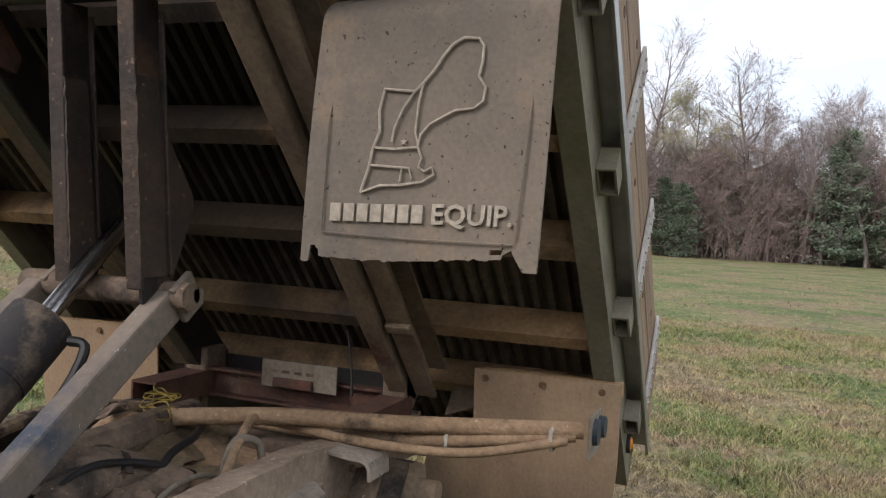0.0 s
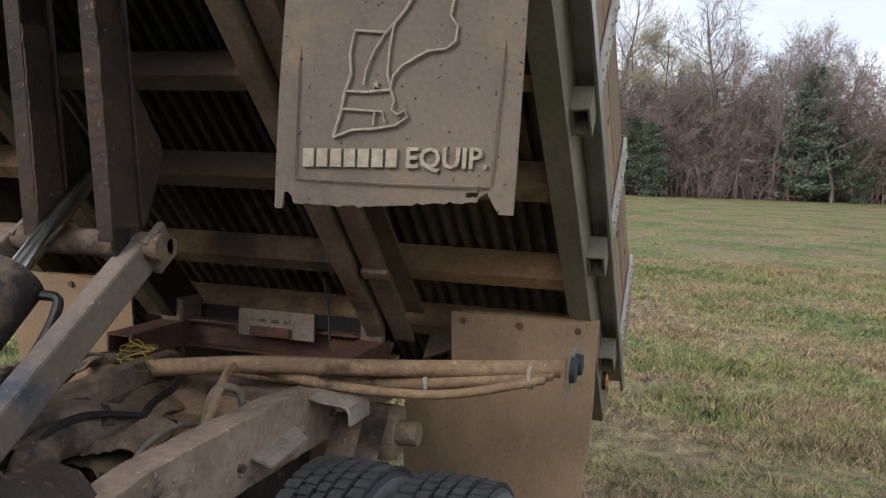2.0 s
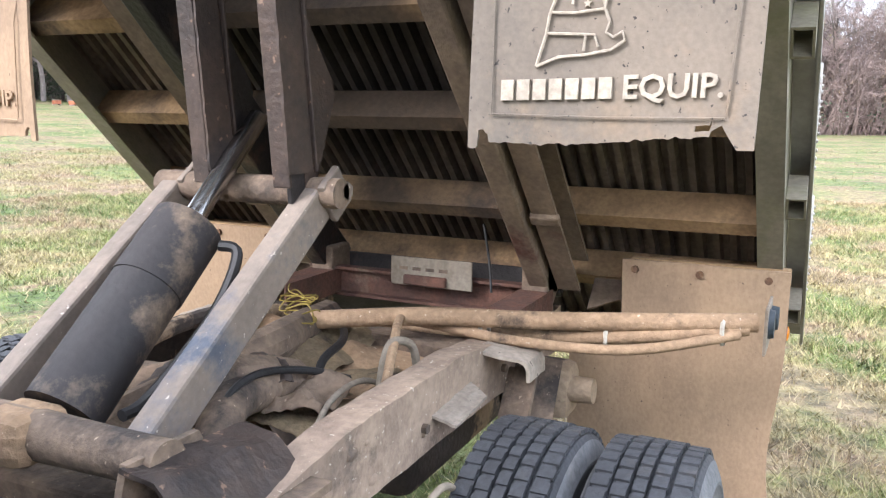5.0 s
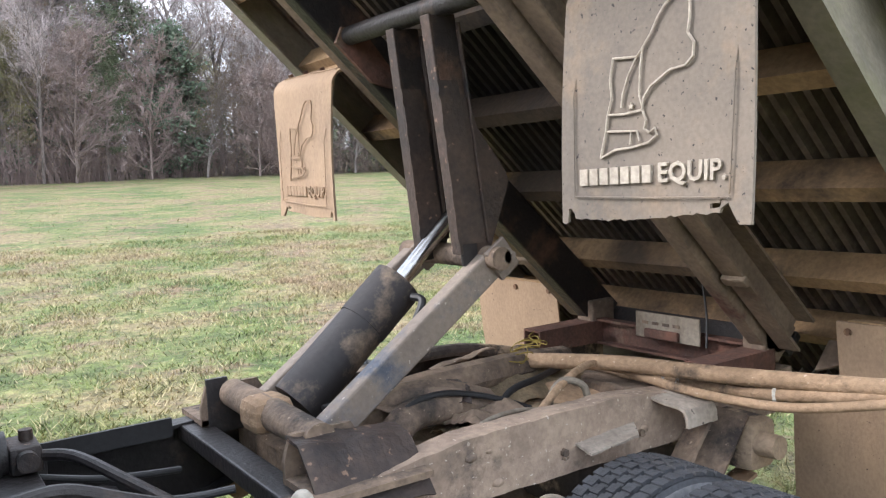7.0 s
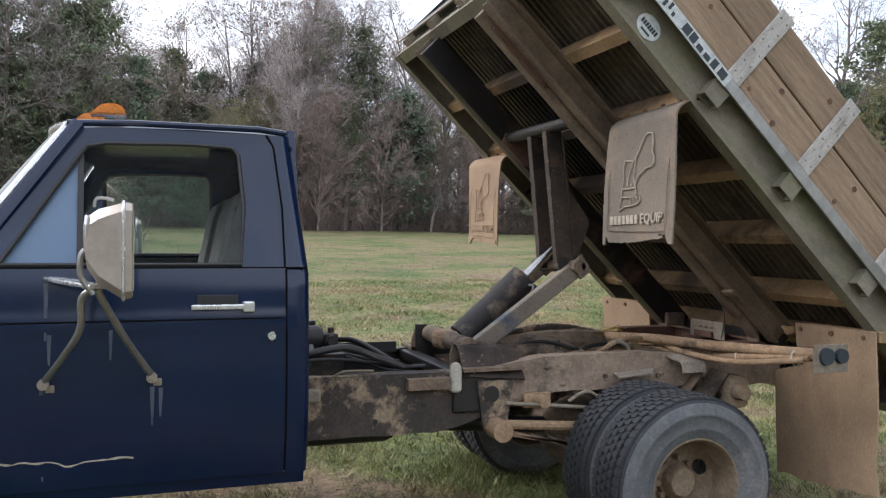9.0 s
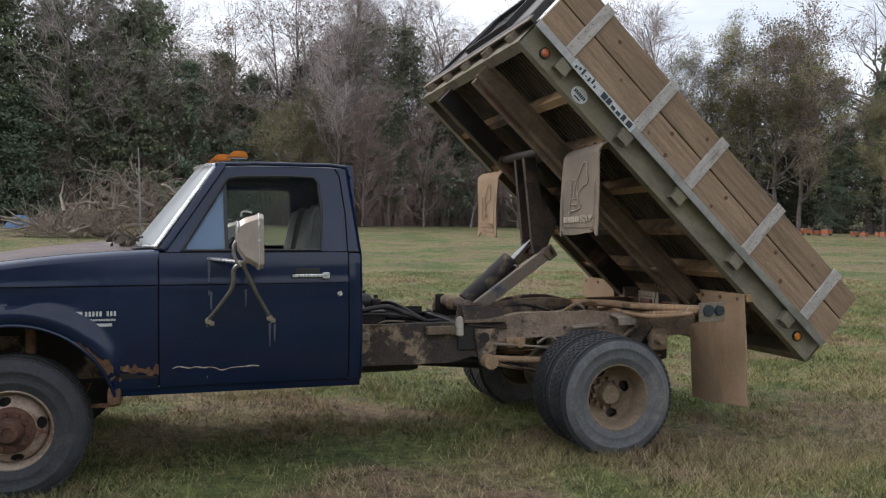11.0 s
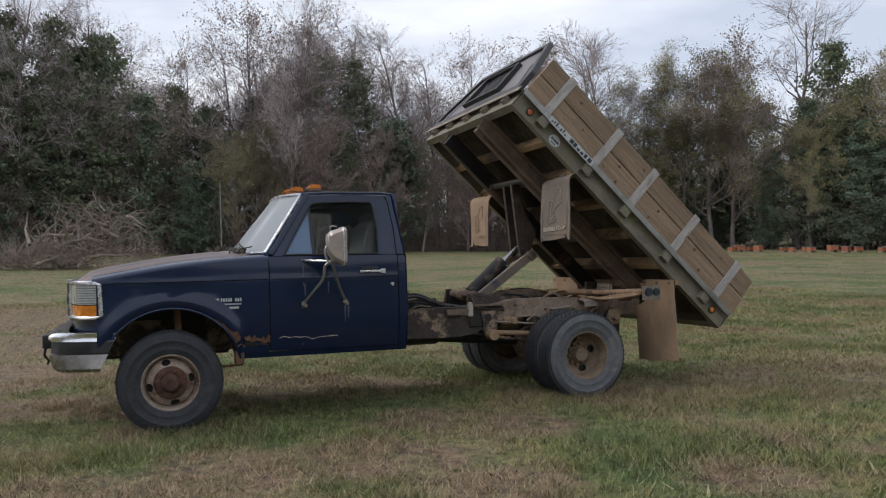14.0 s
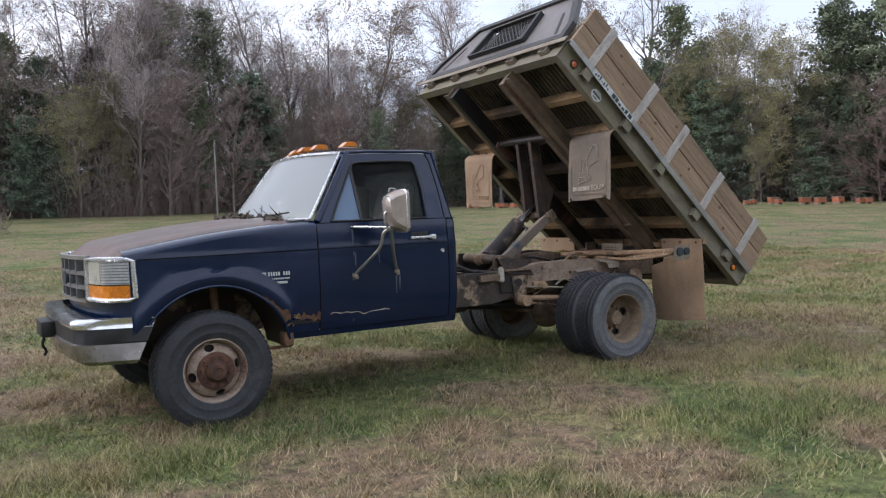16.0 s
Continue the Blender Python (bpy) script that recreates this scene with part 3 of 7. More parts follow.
def build_grass():
    rng = np.random.default_rng(5)
    sets = []
    # (count, x range, y range, height, width)
    for count, xr, yr, h, w in ((620000, (-9.5, 5.5), (-7.6, 3.5), 0.044, 0.0074), (420000, (3, 14), (-7, 9), 0.050, 0.0110), (300000, (-9, 14), (3, 16), 0.048, 0.0135), (60000, (-14, 40), (-14, 40), 0.05, 0.026)):
        x, y = rng.uniform(*xr, count), rng.uniform(*yr, count)
        clump = np.array([noise.noise((a * 1.7, b * 1.7, 0.5)) + 0.6 * noise.noise((a * 5.5, b * 5.5, 4.0)) for a, b in zip(x, y)])
        keep = rng.uniform(-0.85, 0.75, count) < clump
        for cx, cy, rad in WORN:
            keep &= (np.hypot(x - cx, y - cy) > rad * (0.75 + 0.5 * clump)) | (rng.random(count) < (0.2 if rad > 1 else 0.8))
        x, y, clump = x[keep], y[keep], clump[keep]
        tall = h * (0.5 + 0.9 * rng.random(len(x))) * (0.8 + 0.9 * np.clip(clump, 0, 1))
        sets.append((x, y, tall, np.full(len(x), w)))
    # longer tufts against the tyres
    for wx, wy in ((-3.48, -0.88), (0.05, -0.95), (0.05, -0.68), (-3.48, 0.88), (0.05, 0.95), (0.05, 0.68)):
        m = 2600
        tx_, ty_ = wx + rng.normal(0, 0.22, m), wy + rng.normal(0, 0.14, m)
        out = (np.abs(tx_ - wx) > 0.10) | (np.abs(ty_ - wy) > 0.12)
        tx_, ty_ = tx_[out], ty_[out]
        sets.append((tx_, ty_, rng.uniform(0.04, 0.11, len(tx_)), np.full(len(tx_), 0.006)))
    # scattered lusher tufts
    for _ in range(190):
        cx, cy = rng.uniform(-8.5, 4.5), rng.uniform(-6.8, 3.0)
        if -4.3 < cx < 1.2 and -1.2 < cy < 1.2:
            continue
        m = int(rng.integers(80, 420))
        sp = rng.uniform(0.05, 0.20)
        sets.append((cx + rng.normal(0, sp, m), cy + rng.normal(0, sp, m), rng.uniform(0.03, 0.085, m), np.full(m, 0.0058)))
    # two lush green patches beside the worn ground
    for cx, cy, m, sp in ((-4.35, -1.55, 5200, 0.26), (-0.2, -3.0, 5200, 0.32), (1.2, -1.6, 5200, 0.40)):
        sets.append((cx + rng.normal(0, sp * 1.5, m), cy + rng.normal(0, sp * 0.7, m), rng.uniform(0.04, 0.10, m), np.full(m, 0.006)))
    x, y, h, w = (np.concatenate(c) for c in zip(*sets))
    n = len(x)
    z = np.array([ground_z(a, b) for a, b in zip(x, y)]) - 0.004
    a, lean, la = rng.uniform(0, 6.283, n), rng.uniform(0.2, 1.7, n) * h, rng.uniform(0, 6.283, n)
    dx, dy = np.cos(a) * w / 2, np.sin(a) * w / 2
    v = np.empty((n, 3, 3))
    v[:, 0] = np.stack([x - dx, y - dy, z], 1)
    v[:, 1] = np.stack([x + dx, y + dy, z], 1)
    v[:, 2] = np.stack([x + np.cos(la) * lean, y + np.sin(la) * lean, z + h], 1)
    me = bpy.data.meshes.new("grass")
    me.vertices.add(n * 3)
    me.vertices.foreach_set("co", v.ravel())
    me.loops.add(n * 3)
    me.loops.foreach_set("vertex_index", np.arange(n * 3, dtype=np.int32))
    me.polygons.add(n)
    me.polygons.foreach_set("loop_start", np.arange(0, n * 3, 3, dtype=np.int32))
    me.polygons.foreach_set("loop_total", np.full(n, 3, dtype=np.int32))
    me.update(calc_edges=True)
    me.materials.append(BLADES)
    tagged(new("grass", me), "short uneven green and straw grass blades on the field", "grass", kind="stuff")


build_grass()


# ---------------------------------------------------------------- woods
def add_tube(V, F, pts, rs, n):
    start = len(V)
    for i, p in enumerate(pts):
        t = (pts[min(i + 1, len(pts) - 1)] - pts[max(i - 1, 0)]).normalized()
        s = t.orthogonal().normalized()
        u = t.cross(s)
        for k in range(n):
            a = 2 * math.pi * k / n
            V.append(p + (s * math.cos(a) + u * math.sin(a)) * rs[i])
    for i in range(len(pts) - 1):
        for k in range(n):
            a, b = start + i * n + k, start + i * n + (k + 1) % n
            F.append((a, b, b + n, a + n))


def limb(rng, base, d, length, r0, segs, wander, lift):
    pts, rs, p = [base.copy()], [r0], base.copy()
    for i in range(segs):
        d = (d + Vector((rng.gauss(0, wander), rng.gauss(0, wander), rng.gauss(0, wander) + lift))).normalized()
        p = p + d * (length / segs)
        pts.append(p)
        rs.append(r0 * (1 - 0.86 * (i + 1) / segs))
    return pts, rs


def pick(pts, rs, t):
    i = min(int(t * (len(pts) - 1)), len(pts) - 2)
    f = t * (len(pts) - 1) - i
    return pts[i].lerp(pts[i + 1], f), rs[i] * (1 - f) + rs[i + 1] * f, (pts[i + 1] - pts[i]).normalized()


def around(rng, axis, angle):
    s = axis.orthogonal().normalized()
    s = Matrix.Rotation(rng.uniform(0, 6.283), 3, axis) @ s
    return (axis * math.cos(angle) + s * math.sin(angle)).normalized()


def bare_tree(seed, h, first=0.3, spread=0.75, limbs=17, leaf=None, leaves=0, thick=1.0, leafsize=0.16):
    """Trunk and limbs of a leafless tree; with leaf, also clumps of leaves at its twigs."""
    rng = random.Random(seed)
    V, F, W, G, LV, LF = [], [], [], [], [], []
    tp, tr = limb(rng, Vector((0, 0, -0.2)), Vector((0, 0, 1)), h * 0.93, h * 0.0115 * thick + 0.03, 10, 0.075, 0.08)
    add_tube(V, F, tp, tr, 6)
    ends = []
    for i in range(limbs):
        t = first + (0.96 - first) * (i + rng.random()) / limbs
        p, r, d = pick(tp, tr, t)
        lp, lr = limb(rng, p, around(rng, d, spread * rng.uniform(0.7, 1.25)), h * (0.40 - 0.23 * t) * rng.uniform(0.6, 1.2), r * 0.60, 6, 0.16, 0.075)
        add_tube(V, F, lp, lr, 4)
        for j in range(9):
            q, qr, qd = pick(lp, lr, rng.uniform(0.25, 1.0))
            sp, sr = limb(rng, q, around(rng, qd, rng.uniform(0.4, 0.9)), h * 0.095 * rng.uniform(0.5, 1.4), max(qr * 0.6, 0.014), 3, 0.20, 0.06)
            add_tube(W, G, sp, sr, 3)
            for k in range(7):
                e, er, ed = pick(sp, sr, rng.uniform(0.2, 1.0))
                tip = e + around(rng, ed, rng.uniform(0.3, 0.9)) * h * 0.045 * rng.uniform(0.6, 1.5)
                s = (tip - e).orthogonal().normalized() * 0.012
                c = len(W)
                W.extend((e - s, e + s, tip))
                G.append((c, c + 1, c + 2))
                for q2 in range(2):
                    m2 = e.lerp(tip, rng.uniform(0.3, 0.9))
                    t2 = m2 + around(rng, (tip - e).normalized(), 0.6) * h * 0.028
                    s = (t2 - m2).orthogonal().normalized() * 0.009
                    c = len(W)
                    W.extend((m2 - s, m2 + s, t2))
                    G.append((c, c + 1, c + 2))
                ends.append(tip)
    for i in range(leaves):
        p = rng.choice(ends) + Vector((rng.gauss(0, 0.22), rng.gauss(0, 0.22), rng.gauss(0, 0.18)))
        leaf_tri(rng, LV, LF, p, leafsize)
    return (V, F), (W, G), (LV, LF)


def leaf_tri(rng, V, F, p, size):
    a = Vector((rng.gauss(0, 1), rng.gauss(0, 1), rng.gauss(0, 1))).normalized()
    b = a.orthogonal().normalized()
    s = size * rng.uniform(0.5, 1.3)
    c = len(V)
    V.extend((p - a * s * 0.5, p + b * s * 0.42, p + a * s * 0.6, p - b * s * 0.38))
    F.append((c, c + 1, c + 2, c + 3))


def conifer(seed, h, width, start, n, tier, size):
    """Evergreen: trunk, drooping boughs, and needle tufts along them."""
    rng = random.Random(seed)
    V, F, LV, LF = [], [], [], []
    tp, tr = limb(rng, Vector((0, 0, -0.2)), Vector((0, 0, 1)), h, h * 0.011 + 0.03, 8, 0.02, 0.05)
    add_tube(V, F, tp, tr, 6)
    for i in range(n):
        t = start + (0.99 - start) * ((i + rng.random()) / n)
        p, r, d = pick(tp, tr, t)
        rel = (t - start) / (1 - start)
        reach = width * ((1 - rel) ** 0.6 * 0.9 + 0.1) * rng.uniform(0.55, 1.15) * (0.7 + 0.3 * min(1, rel * 5))
        bp_, br = limb(rng, p, around(rng, Vector((0, 0, 1)), rng.uniform(1.1, 1.55)), reach, max(r * 0.4, 0.015), 3, 0.1, 0.04)
        add_tube(V, F, bp_, br, 3)
        for k in range(tier):
            q, _, _ = pick(bp_, br, rng.uniform(0.2, 1.0))
            for j in range(6):
                leaf_tri(rng, LV, LF, q + Vector((rng.gauss(0, 0.30), rng.gauss(0, 0.30), rng.gauss(-0.04, 0.17))), size)
    return (V, F), (LV, LF)


KINDS = {}


def proto(key, name, label, pieces):
    """Keeps the meshes of one kind of tree."""
    KINDS[key] = (name, label, [(nm, mesh_from(nm, *vf, mat), lb) for nm, vf, mat, lb in pieces if vf[0]])


def plant(key, x, y, s, turn, tall=1.0):
    name, label, pieces = KINDS[key]
    root = thing(name, label, "tree", "woodland trees")
    root.matrix_world = Matrix.Translation((x, y, ground_z(x, y))) @ Matrix.Rotation(turn, 4, 'Z') @ Matrix.Diagonal((s, s, s * tall, 1))
    for nm, me, lb in pieces:
        o = new(nm, me)
        o.parent = root
        if lb:
            o["label"] = lb


for i, (first, spread, limbs, th) in enumerate(((0.26, 0.80, 24, 1.0), (0.34, 0.65, 22, 0.9), (0.20, 1.0, 26, 1.15), (0.38, 0.6, 20, 0.8), (0.28, 0.85, 24, 0.95))):
    tk, tw, _ = bare_tree(20 + i, 17, first, spread, limbs, thick=th)
    proto("bare%d" % i, "bare_tree", "leafless grey-brown deciduous tree in the woods", [("trunk", tk, BARK, ""), ("crown", tw, TWIG, "fine bare twigs")])
for i, (mat, lab, cnt) in enumerate(((TANLEAF, "tree with sparse russet leaves in the woods", 9500), (OLIVELEAF, "tree with thin olive-brown foliage in the woods", 19000), (TANLEAF, "bare-topped tree with a few brown leaves", 4200))):
    tk, tw, lv = bare_tree(40 + i, 16, 0.16, 0.85, 24, mat, cnt, leafsize=0.115)
    proto("leafy%d" % i, "leafy_tree", lab, [("trunk", tk, BARK, ""), ("branchwork", tw, TWIG, ""), ("crown", lv, mat, "small scattered leaves")])
for i, (h, wd, st, n, tier) in enumerate(((11, 3.7, 0.03, 130, 14), (8.5, 3.4, 0.02, 115, 14), (13, 4.2, 0.06, 140, 14))):
    tk, lv = conifer(60 + i, h, wd, st, n, tier + 1, 0.20)
    proto("cedar%d" % i, "cedar_tree", "dense dark green cedar at the edge of the woods", [("trunk", tk, BARK, ""), ("crown", lv, NEEDLE, "dense evergreen sprays")])
for i, (h, wd, st, n, tier) in enumerate(((17, 4.0, 0.34, 80, 14), (15, 4.2, 0.20, 95, 14))):
    tk, lv = conifer(80 + i, h, wd, st, n, tier + 1, 0.20)
    proto("pine%d" % i, "pine_tree", "tall pine with a thin green crown in the woods", [("trunk", tk, BARK, ""), ("crown", lv, PINE, "tufts of pine needles")])
for i in range(2):
    tk, tw, _ = bare_tree(95 + i, 9, 0.05, 1.2, 44, thick=0.7)
    proto("brush%d" % i, "understory_tree", "leafless reddish-brown understory tree at the field's edge", [("trunk", tk, BRUSHBARK, ""), ("crown", tw, BRUSHTWIG, "dense tangled twigs")])
TALL = {"bare": 17, "leafy": 16, "pine0": 17, "pine1": 15, "cedar0": 11, "cedar1": 8.5, "cedar2": 13, "brush": 9}


def wood_edge(deg):
    """Distance of the wood's edge from the truck, by bearing in degrees to the left of +y."""
    return 64 + 3 * math.sin(deg * 0.11) + 2 * math.sin(deg * 0.31 + 1)


def stand(deg):
    """Height in metres of the wood's skyline by bearing."""
    marks = ((30, 20.5), (9, 21), (4, 19), (-2, 18), (-4, 16.6), (-7, 20), (-11, 20.5), (-13, 18.5), (-17, 20), (-21, 17.5), (-26, 17), (-30, 14.5), (-36, 14), (-39, 15.8), (-45, 15.8), (-50, 15.6), (-55, 14.4), (-66, 14.5), (-80, 13.8), (-84, 14.5), (-88, 13), (-112, 12.5))
    for (a, p), (b, q) in zip(marks, marks[1:]):
        if deg >= b:
            return q + (p - q) * (deg - b) / (a - b)
    return 12.5


# trees that stand out of the skyline: bearing and height
TOPS = (
    ("bare0", ((8.9, 21.5), (2.3, 20.2), (-8.8, 21.8), (-16.4, 21.5), (-31.9, 19.2), (-83.7, 17.0), (-95.4, 12.2))),
    ("bare2", ((6.1, 20.6), (-46.6, 20.5), (-91.0, 15.2))),
    ("bare4", ((-13.8, 20.2), (-19.0, 19.3), (-34.0, 18.2), (-51.0, 16.2), (-97.9, 12.2))),
    ("bare1", ((-20.7, 17.8), (-5.6, 19.0), (-94.3, 11.5))),
    ("leafy0", ((0.2, 19.4), (-9.6, 19.8), (-44.2, 16.4), (-25.1, 18.4))),
    ("leafy1", ((-37.2, 15.0), (-38.8, 16.4), (-40.8, 15.6), (-42.3, 15.6), (-51.9, 14.6), (-54.3, 13.6), (-56.5, 13.2), (-36.0, 14.6), (-87.3, 12.6))),
    ("leafy2", ((-2.1, 17.4), (-6.7, 20.9), (-11.1, 21.0), (-23.3, 17.9))),
    ("pine0", ((10.8, 19.5), (7.4, 19.0), (3.2, 17.2), (-15.2, 17.5), (13.0, 20.0))),
    ("pine1", ((12.0, 18.5), (9.8, 17.2), (5.4, 17.4), (4.2, 18.2), (-49.0, 16.6), (-12.4, 17.6), (-1.0, 14.5), (-58.6, 15.2), (-60.2, 16.0), (-62.4, 15.6))),
    ("cedar2", ((1.0, 13.5), (-3.6, 12.5), (-7.5, 13.5), (-10.4, 12.5), (6.5, 13), (-33, 11), (-47.5, 12), (-64.5, 15.0), (-61.3, 14.5))),
    ("cedar0", ((-96.4, 9.8), (-57.5, 9.0), (-26.5, 9.0))),
)


def wood_spot(deg, r):
    a = radians(deg)
    return -2 - r * math.sin(a), r * math.cos(a)


def tall_of(key):
    return TALL.get(key) or TALL[key[:-1]]


def build_woods():
    rng = random.Random(11)
    for key, places in TOPS:
        for deg, h in places:
            x, y = wood_spot(deg, 66)
            plant(key, x, y, h / tall_of(key), deg * 2.1)
    mix = (
        (-3, ("cedar0", "cedar2", "cedar1", "pine1", "cedar2", "brush0"), ("bare0", "bare1", "bare3", "pine1", "leafy2", "bare4", "bare2", "cedar2")),
        (-31, ("brush0", "cedar1", "leafy0", "brush1", "pine1", "bare3", "leafy1"), ("bare0", "bare1", "bare3", "bare4", "leafy2", "bare2", "brush1")),
        (-62, ("cedar0", "brush1", "cedar2", "cedar1", "leafy1", "cedar2"), ("leafy1", "leafy1", "pine1", "cedar2", "leafy0", "leafy1", "pine0")),
        (-113, ("brush0", "brush1", "brush0", "brush1", "brush1", "brush0", "brush0", "cedar1"), ("bare0", "brush0", "bare2", "brush1", "bare4", "leafy2")),
    )
    for row, (back, step) in enumerate(((0.0, 2.7), (3.5, 2.7), (7, 3.0), (12, 3.2), (19, 3.6))):
        deg = 30.0
        while deg > -112:
            x, y = wood_spot(deg, wood_edge(deg) + back + rng.uniform(-1.5, 1.5))
            _, front, rest = next(m for m in mix if deg > m[0])
            key = rng.choice(front if row == 0 or (row == 1 and rng.random() < 0.5) else rest)
            top = stand(deg)
            h = top * (rng.uniform(0.34, 0.66) if key in front else rng.uniform(0.70, 0.95))
            if key[:5] == "brush":
                h = top * rng.uniform(0.5, 0.78) if deg < -62 else min(h, top * 0.62)
            plant(key, x, y, h / tall_of(key), rng.uniform(0, 6.28), rng.uniform(0.95, 1.1))
            deg -= math.degrees(step * rng.uniform(0.7, 1.3) * (0.58 if deg < -76 else 0.88) / 66)
    for deg, h in ((-97.1, 3.6), (-99, 5.0), (-86.8, 5.2), (-58, 5.5)):
        x, y = wood_spot(deg, wood_edge(deg) - 1.5)
        plant("cedar1", x, y, h / 8.5, deg)
    # unseen trees added behind, so that the truck's paint mirrors dark woods
    for back, count in ((0, 52), (7, 46)):
        for i in range(count):
            x, y = wood_spot(32 + 214 * (i + rng.random()) / count, 58 + back + rng.uniform(-2, 2))
            key = rng.choice(("bare0", "bare2", "pine0", "cedar2", "leafy1", "bare4", "cedar0")) if back else rng.choice(("cedar0", "cedar1", "cedar2", "leafy0"))
            plant(key, x, y, rng.uniform(0.9, 1.15), rng.uniform(0, 6.28))


build_woods()


def build_thicket():
    """Saplings and brush that fill the foot of the woods."""
    rng = random.Random(9)
    V, F = [], []
    for i in range(24000):
        deg = rng.uniform(30, -112)
        r = wood_edge(deg) - 1.0 + rng.random() ** 1.4 * 26
        a = radians(deg)
        p = Vector((-2 - r * math.sin(a), r * math.cos(a), 0))
        p.z = ground_z(p.x, p.y) - 0.1
        ln = rng.uniform(1.2, 4.6) * (1.7 if rng.random() < 0.35 else 0.85)
        d = Vector((rng.gauss(0, 0.25), rng.gauss(0, 0.25), 1)).normalized()
        tip = p + d * ln
        s = d.orthogonal().normalized() * rng.uniform(0.015, 0.04)
        c = len(V)
        V.extend((p - s, p + s, tip))
        F.append((c, c + 1, c + 2))
        for k in range(5):
            q = p.lerp(tip, rng.uniform(0.25, 0.95))
            e = q + around(rng, d, rng.uniform(0.4, 1.1)) * ln * rng.uniform(0.15, 0.4)
            s = (e - q).orthogonal().normalized() * 0.016
            c = len(V)
            V.extend((q - s, q + s, e))
            F.append((c, c + 1, c + 2))
    tagged(new("thicket", mesh_from("thicket", V, F, BRUSHTWIG)), "dense leafless brush at the foot of the woods", "undergrowth", kind="stuff")
    # leafy masses of the undergrowth, higher farther in
    for name, mat, lab, n, seed, lift in (("undergrowth", NEEDLE, "dark green undergrowth in the woods", 170000, 7, 1.05), ("brown_undergrowth", TANLEAF, "brown leafy undergrowth in the woods", 70000, 17, 0.70)):
        V, F = [], []
        while len(F) < n:
            deg = rng.uniform(30, -112)
            dep = rng.random() ** 0.8 * 26
            r = wood_edge(deg) - 0.5 + dep
            a = radians(deg)
            x, y = -2 - r * math.sin(a), r * math.cos(a)
            lump = noise.noise((x * 0.16, y * 0.16, seed)) + 0.5 * noise.noise((x * 0.5, y * 0.5, seed))
            if lump < -0.05 or (mat is NEEDLE and -32 < deg < -2 and rng.random() < 0.55):
                continue
            hh = (1.4 + 8.5 * lump + 0.20 * dep) * lift
            leaf_tri(rng, V, F, Vector((x, y, ground_z(x, y) + hh * rng.random() ** 0.7)), 0.22)
        tagged(new(name, mesh_from(name, V, F, mat)), lab, "undergrowth", kind="stuff")


build_thicket()


# ---------------------------------------------------------------- the truck
truck = thing("dump_truck", "old dark blue flatbed dump truck with its wooden-sided bed raised", "truck")
S = (-1, 1)      # driver's side, passenger's side


# ---- wheels
def tyre_mesh(bm):
    R, w = 0.387, 0.112
    prof = [(0.205, -w * 0.80), (0.215, -w * 0.93), (0.25, -w * 1.04), (0.255, -w * 1.065), (0.262, -w * 1.065), (0.266, -w * 1.055), (0.31, -w * 1.10), (0.314, -w * 1.13), (0.322, -w * 1.13), (0.326, -w * 1.10), (0.340, -w * 1.08), (0.365, -w * 0.98), (0.376, -w * 0.90)]
    ribs = [-0.84, -0.52, -0.46, -0.18, -0.12, 0.12, 0.18, 0.46, 0.52, 0.84]
    for i in range(0, len(ribs), 2):
        prof += [(R - 0.012, ribs[i] * w), (R - 0.003 if i in (0, 8) else R, ribs[i] * w + 0.002), (R - 0.003 if i in (0, 8) else R, ribs[i + 1] * w - 0.002), (R - 0.012, ribs[i + 1] * w)]
    prof += [(0.376, w * 0.90), (0.365, w * 0.98), (0.340, w * 1.08), (0.326, w * 1.10), (0.322, w * 1.13), (0.314, w * 1.13), (0.31, w * 1.10), (0.266, w * 1.055), (0.262, w * 1.065), (0.255, w * 1.065), (0.25, w * 1.04), (0.215, w * 0.93), (0.205, w * 0.80)]
    lathe(bm, prof, 72)
    for f in bm.faces:
        c = f.calc_center_median()
        f.material_index = 1 if math.hypot(c.x, c.z) > 0.368 else 0
    return bm


def tread_blocks(bm):
    """Shoulder lugs and centre blocks of the tread."""
    for k in range(58):
        for j, (v0, v1) in enumerate(((-0.098, -0.062), (-0.052, -0.022), (-0.013, 0.013), (0.022, 0.052), (0.062, 0.098))):
            a = 2 * math.pi * (k + 0.5 * (j % 2)) / 58
            m = Matrix.Rotation(a, 4, 'Y')
            box(bm, -0.0145, 0.0145, v0, v1, 0.379, 0.3925 if j not in (0, 4) else 0.389, m)
    return bm


tyre_me = part("tyre", tyre_mesh(bmesh.new()), [TYRE, TREAD], smooth=True)
tread_me = part("tread", tread_blocks(bmesh.new()), TREAD)


front_tyre = tyre_me.data.copy()
front_tyre.materials.clear()
for m_ in (TREAD, TREAD):
    front_tyre.materials.append(m_)


